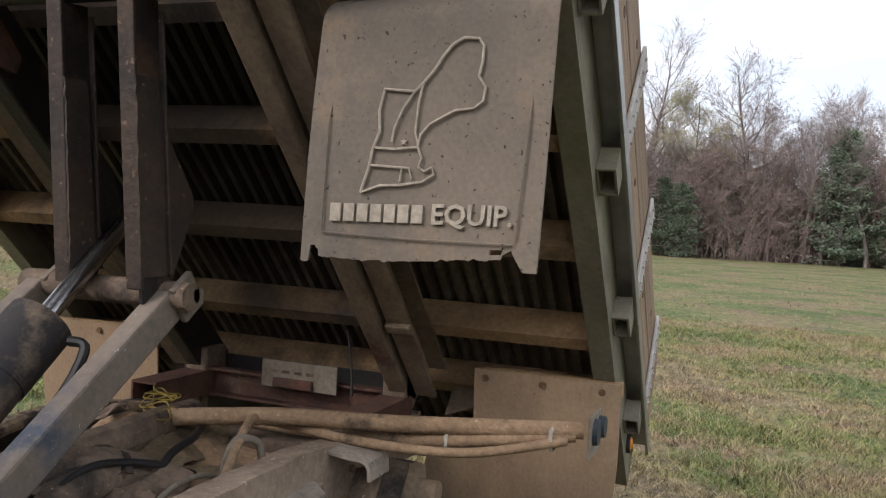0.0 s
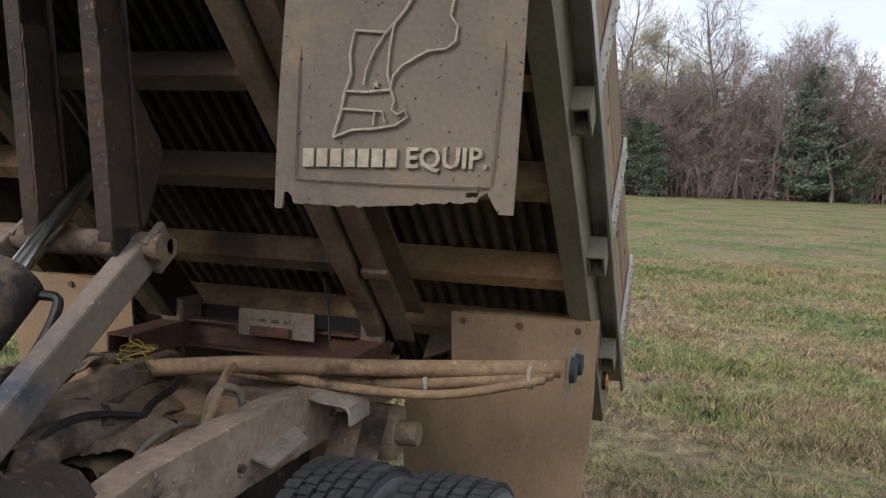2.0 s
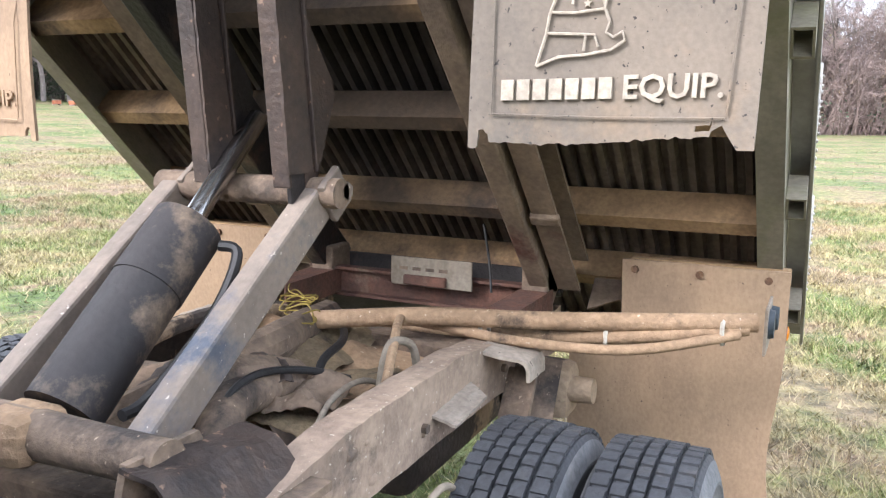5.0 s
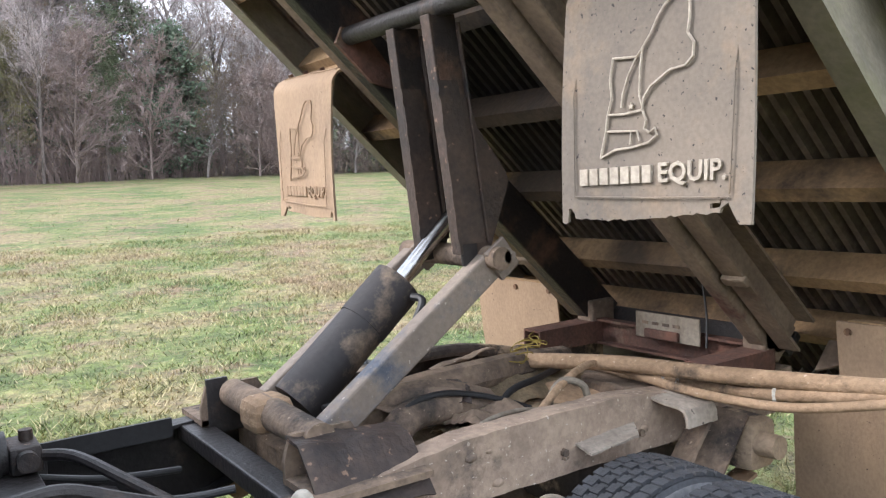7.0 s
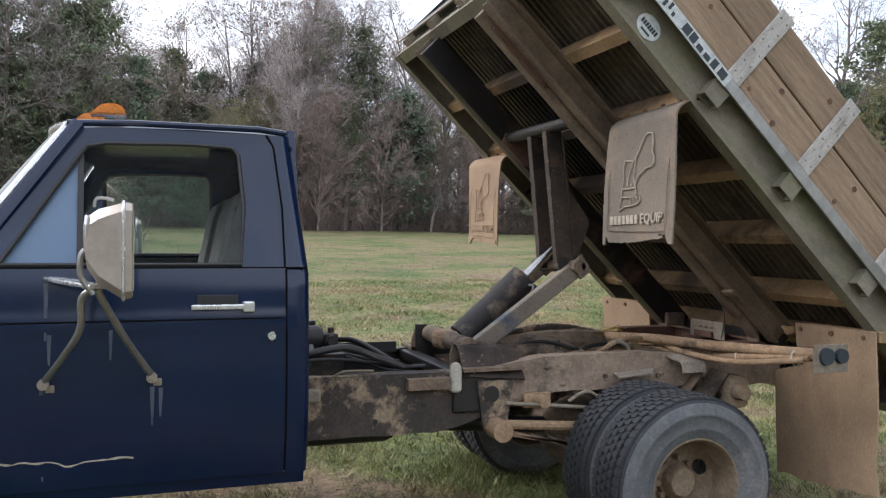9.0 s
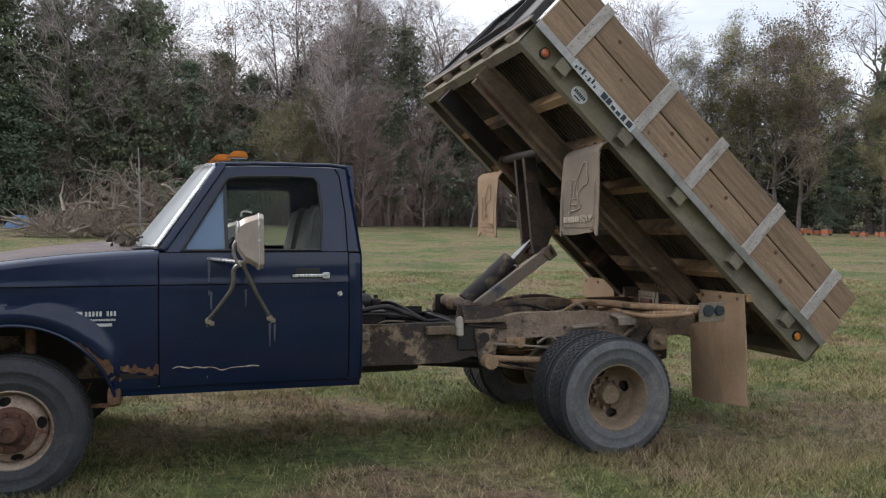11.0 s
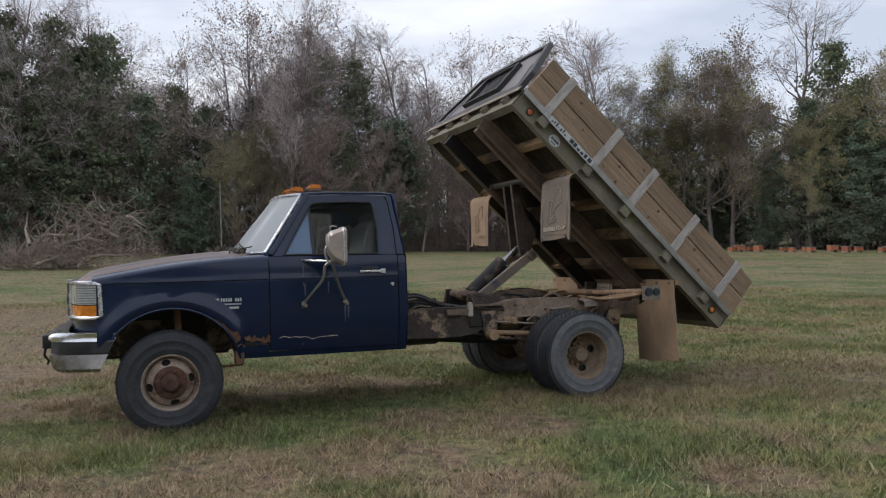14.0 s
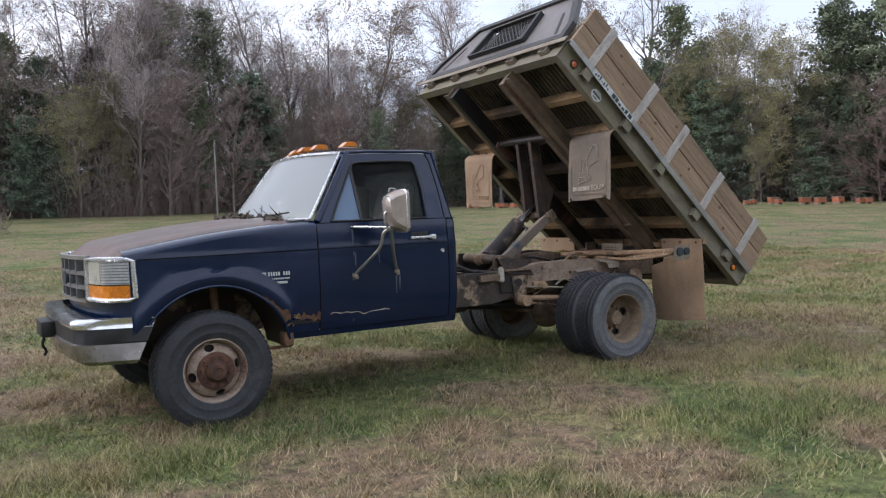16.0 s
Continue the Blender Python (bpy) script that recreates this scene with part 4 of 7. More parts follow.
def disc_with_holes(bm, profile, hole_r, holes, size, n=60):
    """A dished disc round y with round hand holes left open."""
    fine = [profile[0]]
    for (r0, v0), (r1, v1) in zip(profile, profile[1:]):
        m = max(1, round(abs(r1 - r0) / 0.004)) if n > 100 else 1
        fine += [(r0 + (r1 - r0) * i / m, v0 + (v1 - v0) * i / m) for i in range(1, m + 1)]
    rings = []
    for r, v in fine:
        rings.append([bm.verts.new((r * math.cos(a), v, r * math.sin(a))) for a in (2 * math.pi * k / n for k in range(n))])

    def off(x, z, h):
        """How far into an oval hole a point lies, 1 on its rim."""
        u = x * math.cos(h) + z * math.sin(h) - hole_r
        w = -x * math.sin(h) + z * math.cos(h)
        return math.hypot(u / (size * 0.78), w / (size * 1.15)), u, w
    for a, b in zip(rings, rings[1:]):
        for k in range(n):
            quad = (a[k], a[(k + 1) % n], b[(k + 1) % n], b[k])
            cx, cz = sum(v.co.x for v in quad) / 4, sum(v.co.z for v in quad) / 4
            if not any(off(cx, cz, h)[0] < 1 for h in holes):
                bm.faces.new(quad)
    for v in bm.verts[:]:
        if not v.link_faces:
            bm.verts.remove(v)
        elif holes and any(len(e.link_faces) == 1 for e in v.link_edges):
            for h in holes:
                d, u, w = off(v.co.x, v.co.z, h)
                if 0.3 < d < 1.35:
                    u, w = u / d + hole_r, w / d
                    v.co.x, v.co.z = u * math.cos(h) - w * math.sin(h), u * math.sin(h) + w * math.cos(h)
    return bm


def wheel(x, y, side, kind, spin):
    """side: -1 shows its outer face to -y. kind: front, outer or inner."""
    lab = {"front": "black tyre on a rusty cream steel rim", "outer": "worn tyre on a clay-dusted deep dish rim", "inner": "worn inner tyre"}[kind]
    w = new("wheel", front_tyre if kind == "front" else tyre_me.data)
    w.parent = truck
    w["label"] = lab
    # local -y is the outer face
    w.matrix_local = Matrix.Translation((x, y, 0.40)) @ Matrix.Rotation(math.pi if side > 0 else 0, 4, 'Z') @ Matrix.Rotation(spin, 4, 'Y')
    t = new("tread", tread_me.data)
    t.parent = w
    rim = FRONTRIM if kind == "front" else RIM
    bm = bmesh.new()
    lathe(bm, [(0.2, 0.095), (0.218, 0.1), (0.222, 0.09), (0.2, 0.08), (0.185, 0.02), (0.185, -0.02), (0.2, -0.08), (0.222, -0.09), (0.218, -0.102), (0.207, -0.104), (0.2, -0.095), (0.19, -0.06), (0.178, -0.02), (0.178, 0.03)], 60)
    part("rim", bm, rim, w, smooth=True)
    if kind == "inner":
        bm = bmesh.new()
        disc_with_holes(bm, [(0.178, -0.02), (0.15, -0.06), (0.10, -0.085), (0.02, -0.085)], 0.15, [], 0.02)
        part("disc", bm, rim, w, smooth=True)
        return w
    holes = [0.6 + math.pi / 2 * k for k in range(4)] if kind == "front" else [0.5 + math.pi / 2 * k for k in range(4)]
    bm = bmesh.new()
    if kind == "front":
        rows = [(0.182, -0.03), (0.178, -0.05), (0.170, -0.062), (0.162, -0.070), (0.154, -0.076), (0.146, -0.081), (0.138, -0.086), (0.13, -0.092), (0.12, -0.098), (0.10, -0.10), (0.07, -0.10)]
        disc_with_holes(bm, rows, 0.153, holes, 0.028, 160)
    else:
        rows = [(0.182, 0.0), (0.176, 0.030), (0.166, 0.044), (0.156, 0.052), (0.148, 0.058), (0.14, 0.063), (0.132, 0.068), (0.124, 0.073), (0.115, 0.077), (0.10, 0.08), (0.06, 0.08)]
        disc_with_holes(bm, rows, 0.138, holes, 0.033, 160)
    part("disc", bm, rim, w, smooth=True)
    bm = bmesh.new()
    lathe(bm, [(0.16, 0.09), (0.001, 0.09)] if kind == "outer" else [(0.17, -0.02), (0.001, -0.02)], 40)
    part("brake_drum", bm, DARKSTEEL, w)
    base = -0.10 if kind == "front" else 0.08
    bm = bmesh.new()
    if kind == "front":
        lathe(bm, [(0.126, base), (0.123, base - 0.012), (0.075, base - 0.018), (0.066, base - 0.035), (0.055, base - 0.06), (0.05, base - 0.066), (0.03, base - 0.068), (0.028, base - 0.06), (0.001, base - 0.06)], 40)
    else:
        lathe(bm, [(0.085, base), (0.082, base - 0.02), (0.07, base - 0.03), (0.066, base - 0.080), (0.058, base - 0.090), (0.001, base - 0.093)], 40)
    part("hub", bm, HUB if kind == "front" else RIM, w, "rusty hub" if kind == "front" else "", smooth=True)
    for k in range(10):
        a = 2 * math.pi * (k + 0.5) / 10
        r = 0.094
        bm = bmesh.new()
        cyl(bm, (r * math.cos(a), base - 0.002, r * math.sin(a)), (r * math.cos(a), base - 0.036, r * math.sin(a)), 0.0145, n=6)
        part("lug_nut", bm, HUB if kind == "front" else RIM, w)
    return w


for s in S:
    wheel(-3.48, s * 0.875, s, "front", 0.4)
    wheel(0.05, s * 0.95, s, "outer", 0.2)
    wheel(0.05, s * 0.68, s, "inner", 0.5)
bpy.data.objects.remove(tyre_me)
bpy.data.objects.remove(tread_me)


# ---- chassis
def rail_top(x):
    """Height of the frame rail's upper edge."""
    if x < -0.85:
        return 0.845
    if x < -0.25:
        t = (x + 0.85) / 0.6
        return 0.845 + 0.055 * (3 * t * t - 2 * t ** 3)
    if x < 0.1:
        return 0.90
    t = min(1, (x - 0.1) / 0.6)
    return 0.90 - 0.05 * (3 * t * t - 2 * t ** 3)


def rail_low(x):
    if x < -0.95:
        return 0.575
    if x < -0.3:
        t = (x + 0.95) / 0.65
        return 0.575 + 0.15 * (3 * t * t - 2 * t ** 3)
    if x < 0.2:
        return 0.725
    t = min(1, (x - 0.2) / 0.5)
    return 0.725 - 0.02 * t


def frame_rail(s, a, b, mat, lab):
    bm = bmesh.new()
    xs = [a + (b - a) * i / 60 for i in range(61)]
    yo, yi = s * 0.455, s * 0.375
    prev = None
    for x in xs:
        lo, hi, t = rail_low(x), rail_top(x), 0.009
        ring = [bm.verts.new(p) for p in ((x, yo, lo), (x, yo, hi), (x, yi, hi), (x, yi, hi - t), (x, yo - s * t, hi - t), (x, yo - s * t, lo + t), (x, yi, lo + t), (x, yi, lo))]
        if prev:
            for k in range(8):
                bm.faces.new((prev[k], prev[(k + 1) % 8], ring[(k + 1) % 8], ring[k]))
        else:
            bm.faces.new(ring)
        prev = ring
    bm.faces.new(prev[::-1])
    # dented edges under a crust of mud
    for v in bm.verts:
        k = 0.006 * noise.noise(v.co * 9) + 0.004 * noise.noise(v.co * 26)
        v.co.z += k
        v.co.y += 0.4 * s * k
    part("frame_rail", bm, mat, truck, lab, smooth=True)


def rail_marks(s):
    # bolts and holes on the web
    for x, z in ((-1.2, 0.64), (-0.98, 0.70)):
        bm = bmesh.new()
        cyl(bm, (x, s * 0.453, z), (x, s * 0.4585, z), 0.012, n=12)
        part("frame_hole", bm, BLACKPLASTIC, truck)
    for x, z in ((-0.05, 0.79), (0.25, 0.78), (0.45, 0.79), (-1.42, 0.80)):
        bm = bmesh.new()
        cyl(bm, (x, s * 0.452, z), (x, s * 0.468, z), 0.012, n=6)
        part("bolt", bm, CHASSIS, truck)


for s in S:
    # far rail in darker steel: the shade of the interior is put into its colour
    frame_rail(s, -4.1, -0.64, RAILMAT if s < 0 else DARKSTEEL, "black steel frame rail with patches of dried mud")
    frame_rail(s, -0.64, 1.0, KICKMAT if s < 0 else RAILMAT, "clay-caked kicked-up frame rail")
    rail_marks(s)

for x, z, h in ((-1.45, 0.70, 0.14), (-0.62, 0.76, 0.12), (0.42, 0.80, 0.12), (-2.6, 0.66, 0.12)):
    bm = bmesh.new()
    box(bm, x - 0.05, x + 0.05, -0.37, 0.37, z - h / 2, z + h / 2, None, 0.012)
    part("crossmember", bm, DARKSTEEL if x < -1 else CHASSIS, truck)

# rear hinge crossmember with its two stub channels
bm = bmesh.new()
prism(bm, [(0.88, 0.83), (0.925, 0.83), (0.925, 0.935), (0.88, 0.935), (0.88, 0.925), (0.915, 0.925), (0.915, 0.84), (0.88, 0.84)], 1, -0.43, 0.47)
part("hinge_crossmember", bm, REDRUST, truck, "rusty red hinge crossmember")
for s in S:
    bm = bmesh.new()
    ring_prism(bm, [(s * 0.355, 0.835), (s * 0.455, 0.835), (s * 0.455, 0.925), (s * 0.355, 0.925)], [(s * 0.363, 0.843), (s * 0.447, 0.843), (s * 0.447, 0.917), (s * 0.363, 0.917)], 0, 0.57, 0.91)
    part("hinge_channel", bm, REDRUST, truck, "rusty red square tube")
    bm = bmesh.new()
    box(bm, 0.86, 0.99, s * 0.36, s * 0.45, 0.90, 1.01, None, 0.01)
    part("hinge_block", bm, CHASSIS, truck)
bm = bmesh.new()
box(bm, 0.852, 0.860, -0.19, 0.115, 0.90, 1.0, None, 0.003)
part("plate", bm, PALEPLATE, truck, "dusty pale rectangular plate")
bm = bmesh.new()
for i in range(4):
    box(bm, 0.849, 0.853, -0.10 + i * 0.05, -0.07 + i * 0.05, 0.955, 0.966)
part("plate_marking", bm, CHASSIS, truck)
bm = bmesh.new()
box(bm, 0.835, 0.852, -0.10, 0.06, 0.905, 0.94, None, 0.005)
part("plate_clamp", bm, REDRUST, truck)

# axle, differential, propeller shaft
bm = bmesh.new()
cyl(bm, (0.05, -0.72, 0.40), (0.05, 0.72, 0.40), 0.062, n=20)
part("rear_axle", bm, CHASSIS, truck, smooth=True)
bm = bmesh.new()
bmesh.ops.create_uvsphere(bm, u_segments=20, v_segments=12, radius=0.19, matrix=Matrix.Translation((0.065, 0.05, 0.41)) @ Matrix.Diagonal((1.1, 0.8, 1, 1)))
part("differential", bm, CHASSIS, truck, smooth=True)
bm = bmesh.new()
cyl(bm, (-0.15, 0.02, 0.46), (-1.7, 0, 0.60), 0.045, n=16)
part("propeller_shaft", bm, DARKSTEEL, truck, smooth=True)
bm = bmesh.new()
cyl(bm, (-3.48, -0.75, 0.40), (-3.48, 0.75, 0.40), 0.05, n=16)
part("front_axle", bm, DARKSTEEL, truck, smooth=True)
for s in S:
    for k in range(6):
        bm = bmesh.new()
        ln = 0.66 - k * 0.085
        pts = [(-ln + 0.0 + (2 * ln) * i / 10, s * 0.52, 0.49 + k * -0.012 + 0.09 * ((i - 5) / 5) ** 2) for i in range(11)]
        prev = None
        for p in pts:
            ring = [bm.verts.new((p[0], p[1] + a * 0.038, p[2] + b * 0.0055)) for a, b in ((-1, -1), (1, -1), (1, 1), (-1, 1))]
            if prev:
                for q in range(4):
                    bm.faces.new((prev[q], prev[(q + 1) % 4], ring[(q + 1) % 4], ring[q]))
            else:
                bm.faces.new(ring)
            prev = ring
        bm.faces.new(prev[::-1])
        part("leaf_spring", bm, MUD if k < 2 else CHASSIS, truck)
    # front spring hanger: a tapered plate with a round foot
    bm = bmesh.new()
    prism(bm, [(-0.73, 0.80), (-0.55, 0.80), (-0.58, 0.60), (-0.60, 0.555), (-0.64, 0.54), (-0.68, 0.555), (-0.70, 0.60)], 1, s * 0.475, s * 0.49)
    part("spring_hanger", bm, RAILMAT, truck)
    bm = bmesh.new()
    cyl(bm, (-0.64, s * 0.46, 0.585), (-0.64, s * 0.59, 0.585), 0.048, n=20)
    part("spring_eye", bm, MUD, truck, smooth=True)
    bm = bmesh.new()
    box(bm, -0.84, -0.62, s * 0.458, s * 0.474, 0.66, 0.83, None, 0.006)
    part("mounting_plate", bm, DARKSTEEL, truck, "dark bolted mounting plate")
    bm = bmesh.new()
    cyl(bm, (-0.66, s * 0.47, 0.74), (-0.66, s * 0.495, 0.74), 0.038, n=18)
    part("plate_bolt", bm, DARKSTEEL, truck)
    # shock absorber plates leaning over the axle
    bm = bmesh.new()
    beam(bm, (0.45, s * 0.52, 0.80), (0.16, s * 0.55, 0.52), 0.012, 0.09, up=(1, 0, 1))
    beam(bm, (0.56, s * 0.54, 0.80), (0.27, s * 0.57, 0.50), 0.012, 0.11, up=(1, 0, 1))
    part("helper_strap", bm, CHASSIS, truck)
    bm = bmesh.new()
    grid(bm, 10, 6, lambda u, v: (-0.005 + 0.235 * u - 0.05 * u * v + 0.006 * noise.noise((u * 5, v * 4, 3)), s * (0.452 + 0.066 * v), 0.806 + 0.012 * u - 0.014 * v + 0.006 * noise.noise((u * 4, v * 3, 8))))
    thicken(bm, 0.007)
    part("step_pad", bm, PADMAT, truck, "mud-dusted flat pad on the rail")
    bm = bmesh.new()
    fold = ((0.435, 0.880), (0.50, 0.872), (0.555, 0.866), (0.574, 0.858), (0.582, 0.840), (0.583, 0.806))
    grid(bm, 8, 5, lambda u, v: (0.30 + 0.13 * u + 0.012 * v, s * fold[round(v * 5)][0], fold[round(v * 5)][1] + 0.004 * noise.noise((u * 5, v * 3, 2))))
    thicken(bm, 0.009)
    part("bump_stop", bm, PADMAT, truck, "folded mud-dusted bracket", smooth=True)

# towers that carry the hoist: sloped plates on the rails
for s in S:
    bm = bmesh.new()
    prism(bm, [(-0.80, 0.845), (-0.52, 0.845), (-0.52, 0.88), (-0.60, 0.93), (-0.62, 0.965), (-0.78, 0.965), (-0.80, 0.90)], 1, s * 0.30, s * 0.315)
    box(bm, -0.80, -0.5, s * 0.30, s * 0.50, 0.846, 0.862)
    part("hoist_tower", bm, CHASSIS, truck)
bm = bmesh.new()
grid(bm, 12, 10, lambda u, v: (-0.79 + 0.30 * v, -0.31 - 0.07 * min(u, 0.35) / 0.35 - 0.11 * max(0.0, u - 0.35) / 0.65, 0.965 - 0.012 * min(u, 0.35) / 0.35 - 0.125 * max(0.0, u - 0.35) / 0.65 - 0.03 * v + 0.012 * noise.noise((u * 3, v * 4, 2))))
thicken(bm, 0.008)
part("tower_cover", bm, SOOT, truck, "bent rusty cover plate")
bm = bmesh.new()
sweep(bm, [(-0.71, -0.33, 0.94), (-0.71, -0.2, 0.94), (-0.71, 0.0, 0.94), (-0.71, 0.27, 0.94)], [0.042, 0.042, 0.046, 0.042], 16)
part("hoist_pivot_tube", bm, CHASSIS, truck, smooth=True)
bm = bmesh.new()
box(bm, -0.775, -0.65, -0.065, 0.065, 0.89, 0.985, None, 0.03)
part("pivot_knuckle", bm, MUD, truck)
bm = bmesh.new()
prism(bm, [(-0.78, 0.82), (-0.50, 0.82), (-0.50, 0.925), (-0.71, 0.925), (-0.715, 0.985), (-0.78, 0.985)], 1, 0.295, 0.31)
part("hoist_side_plate", bm, DARKSTEEL, truck)
bm = bmesh.new()
prism(bm, [(0.27, 0.845), (0.40, 0.845), (0.40, 0.855), (0.282, 0.855), (0.282, 0.90), (0.27, 0.90)], 0, -1.60, -0.895)
part("black_channel", bm, BLACKPLASTIC, truck)
bm = bmesh.new()
box(bm, -0.84, -0.76, -0.42, 0.42, 0.79, 0.842, None, 0.006)
part("hoist_mount_bar", bm, DARKSTEEL, truck)
bm = bmesh.new()
box(bm, -1.55, -0.9, -0.36, 0.36, 0.565, 0.58)
part("fuel_tank_strap", bm, DARKSTEEL, truck)
bm = bmesh.new()
box(bm, -2.4, -1.05, -0.3, 0.3, 0.5, 0.76, None, 0.05)
part("gearbox_tank", bm, DARKSTEEL, truck)
# pale peg and bracket standing on the rail
bm = bmesh.new()
lathe(bm, [(0.001, 0.125), (0.014, 0.122), (0.024, 0.110), (0.028, 0.09), (0.028, 0.0), (0.02, -0.01)], 18, axis=2)
bmesh.ops.transform(bm, matrix=Matrix.Translation((-0.83, -0.475, 0.765)), verts=bm.verts[:])
part("white_peg", bm, PALEPAINT, truck, "off-white capped peg", smooth=True)
bm = bmesh.new()
ring_prism(bm, [(-0.50, 0.775), (-0.455, 0.775), (-0.455, 0.825), (-0.50, 0.825)], [(-0.495, 0.78), (-0.46, 0.78), (-0.46, 0.82), (-0.495, 0.82)], 0, -1.06, -0.86)
part("side_bracket", bm, CHASSIS, truck)

# hydraulic cylinder and lift arms
c0, c1, c2 = Vector((-0.665, 0.0, 0.912)), Vector((-0.277, 0.0, 1.246)), Vector((-0.06, 0.0, 1.445))
d = (c1 - c0).normalized()
bm = bmesh.new()
for p, q, r in ((c0 + d * 0.05, c1 - d * 0.16, 0.075), (c1 - d * 0.17, c1, 0.078)):
    cyl(bm, p, q, r, n=32)
body = part("hydraulic_cylinder", bm, CYLMAT, truck, "mud-streaked black hydraulic cylinder", smooth=True)
bm = bmesh.new()
cyl(bm, c1 - d * 0.02, c2 + d * 0.05, 0.024, n=20)
part("piston_rod", bm, CHROMEROD, body, "polished steel piston rod", smooth=True)
bm = bmesh.new()
sweep(bm, curve_pts([c1 - d * 0.05 + Vector((0.03, -0.09, 0.0)), c1 + Vector((0.0, -0.13, -0.05)), c1 + Vector((-0.08, -0.13, -0.16)), c1 + Vector((-0.25, -0.12, -0.28)), (-0.6, -0.12, 0.95)]), 0.012, 8)
part("hydraulic_hose", bm, BLACKPLASTIC, body, smooth=True)
for y in (-0.205, 0.19):
    bm = bmesh.new()
    p0, p1 = Vector((-0.655, y, 0.897)), Vector((-0.06, y, 1.318))
    dd = (p1 - p0).normalized()
    beam(bm, p0, p1, 0.055, 0.085, (0, 0, 1), 0.008)
    arm = part("lift_arm", bm, ARM, truck, "worn grey steel lift arm")
    bm = bmesh.new()
    beam(bm, p1 - dd * 0.05 + Vector((0, -0.035, 0)), p1 + dd * 0.03 + Vector((0, -0.035, 0)), 0.018, 0.10, (0, 0, 1), 0.004)
    cyl(bm, p1 + Vector((0, -0.03, 0)), p1 + Vector((0, -0.065, 0)), 0.022, n=6)
    part("pivot_bolt", bm, ARM, arm)

# upright hoist posts under the bed
for y, x0, x1 in ((-0.19, -0.13, -0.205), (0.04, -0.115, -0.18)):
    bm = bmesh.new()
    beam(bm, (x0, y, 1.30), (x1, y, 2.0), 0.012, 0.082, (1, 0, 0.1), 0.003)
    post = part("hoist_post", bm, GREASE, truck, "oily black steel hoist post with worn edges")
    bm = bmesh.new()
    beam(bm, (x0 - 0.045, y + 0.014, 1.33), (x1 - 0.045, y + 0.014, 2.0), 0.045, 0.010, (1, 0, 0.1), 0.003)
    part("post_flange", bm, SOOT, post, "worn brown edge flange")
    bm = bmesh.new()
    beam(bm, (x0 + 0.045, y - 0.010, 1.36), (x1 + 0.045, y - 0.010, 1.98), 0.018, 0.008, (1, 0, 0.1), 0.003)
    part("post_lip", bm, SOOT, post)
for y, x0, x1 in ((-0.19, -0.13, -0.205), (0.04, -0.115, -0.18)):
    bm = bmesh.new()
    rows = []
    for k in range(25):
        t = k / 24
        z = 1.36 + 0.46 * t
        xc = x0 + (x1 - x0) * (z - 1.30) / 0.70
        rag = 0.006 * noise.noise((z * 30, y, 1)) + 0.003 * noise.noise((z * 90, y, 1))
        rows.append((xc - 0.052 + rag, xc + 0.034 - 0.02 * t, z))
    grid(bm, 24, 2, lambda u, v: (rows[round(u * 24)][0] * (1 - v) + rows[round(u * 24)][1] * v, y - 0.014 - 0.002 * v, rows[round(u * 24)][2]))
    thicken(bm, 0.006)
    part("lap_plate", bm, SOOT, truck, "rusty lapped plate welded on the post")
for y in (-0.19, 0.04):
    bm = bmesh.new()
    prism(bm, [(-0.12, 1.32), (-0.075, 1.34), (-0.010, 1.50), (0.002, 1.535), (-0.010, 1.565), (-0.060, 1.63), (-0.105, 1.69), (-0.135, 1.78), (-0.155, 1.76)], 1, y - 0.008, y + 0.004)
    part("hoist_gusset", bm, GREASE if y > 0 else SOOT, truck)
bm = bmesh.new()
cyl(bm, (-0.09, -0.27, 1.315), (-0.09, 0.24, 1.315), 0.034, n=18)
part("lower_cross_tube", bm, CHASSIS, truck, smooth=True)
bm = bmesh.new()
cyl(bm, (-0.215, -0.385, 2.022), (-0.195, 0.385, 2.032), 0.031, n=18)
part("upper_cross_tube", bm, DARKSTEEL, truck, smooth=True)

# conduit pipes to the rear lamp
for i, (pts, r) in enumerate((
        ([(0.50, 0.14, 0.83), (0.52, -0.1, 0.845), (0.50, -0.45, 0.875), (0.52, -0.75, 0.90), (0.62, -1.08, 0.94)], 0.021),
        ([(0.22, 0.08, 0.915), (0.36, -0.25, 0.935), (0.46, -0.55, 0.935), (0.55, -0.85, 0.945), (0.63, -1.1, 0.955)], 0.026),
        ([(0.50, 0.14, 0.86), (0.42, -0.20, 0.90), (0.40, -0.5, 0.888), (0.46, -0.8, 0.885), (0.60, -1.06, 0.925)], 0.014))):
    bm = bmesh.new()
    sweep(bm, curve_pts(pts, 8), r, 14)
    part("conduit_pipe", bm, MUD, truck, "clay-coated conduit pipe", smooth=True)
for i, (x, y, z) in enumerate(((0.53, -0.73, 0.9), (0.60, -1.02, 0.93), (0.45, -0.4, 0.895))):
    bm = bmesh.new()
    lathe(bm, [(0.038, -0.006), (0.042, 0.0), (0.038, 0.006)], 16)
    bmesh.ops.transform(bm, matrix=Matrix.Translation((x, y, z)) @ Matrix.Diagonal((0.9, 1, 1.0, 1)), verts=bm.verts[:])
    part("pipe_tie", bm, PALEPAINT, truck)
bm = bmesh.new()
box(bm, 0.592, 0.785, -1.128, -1.120, 0.875, 1.0, None, 0.003)
lampb = part("lamp_bracket", bm, PALEPLATE, truck, "scratched grey lamp bracket")
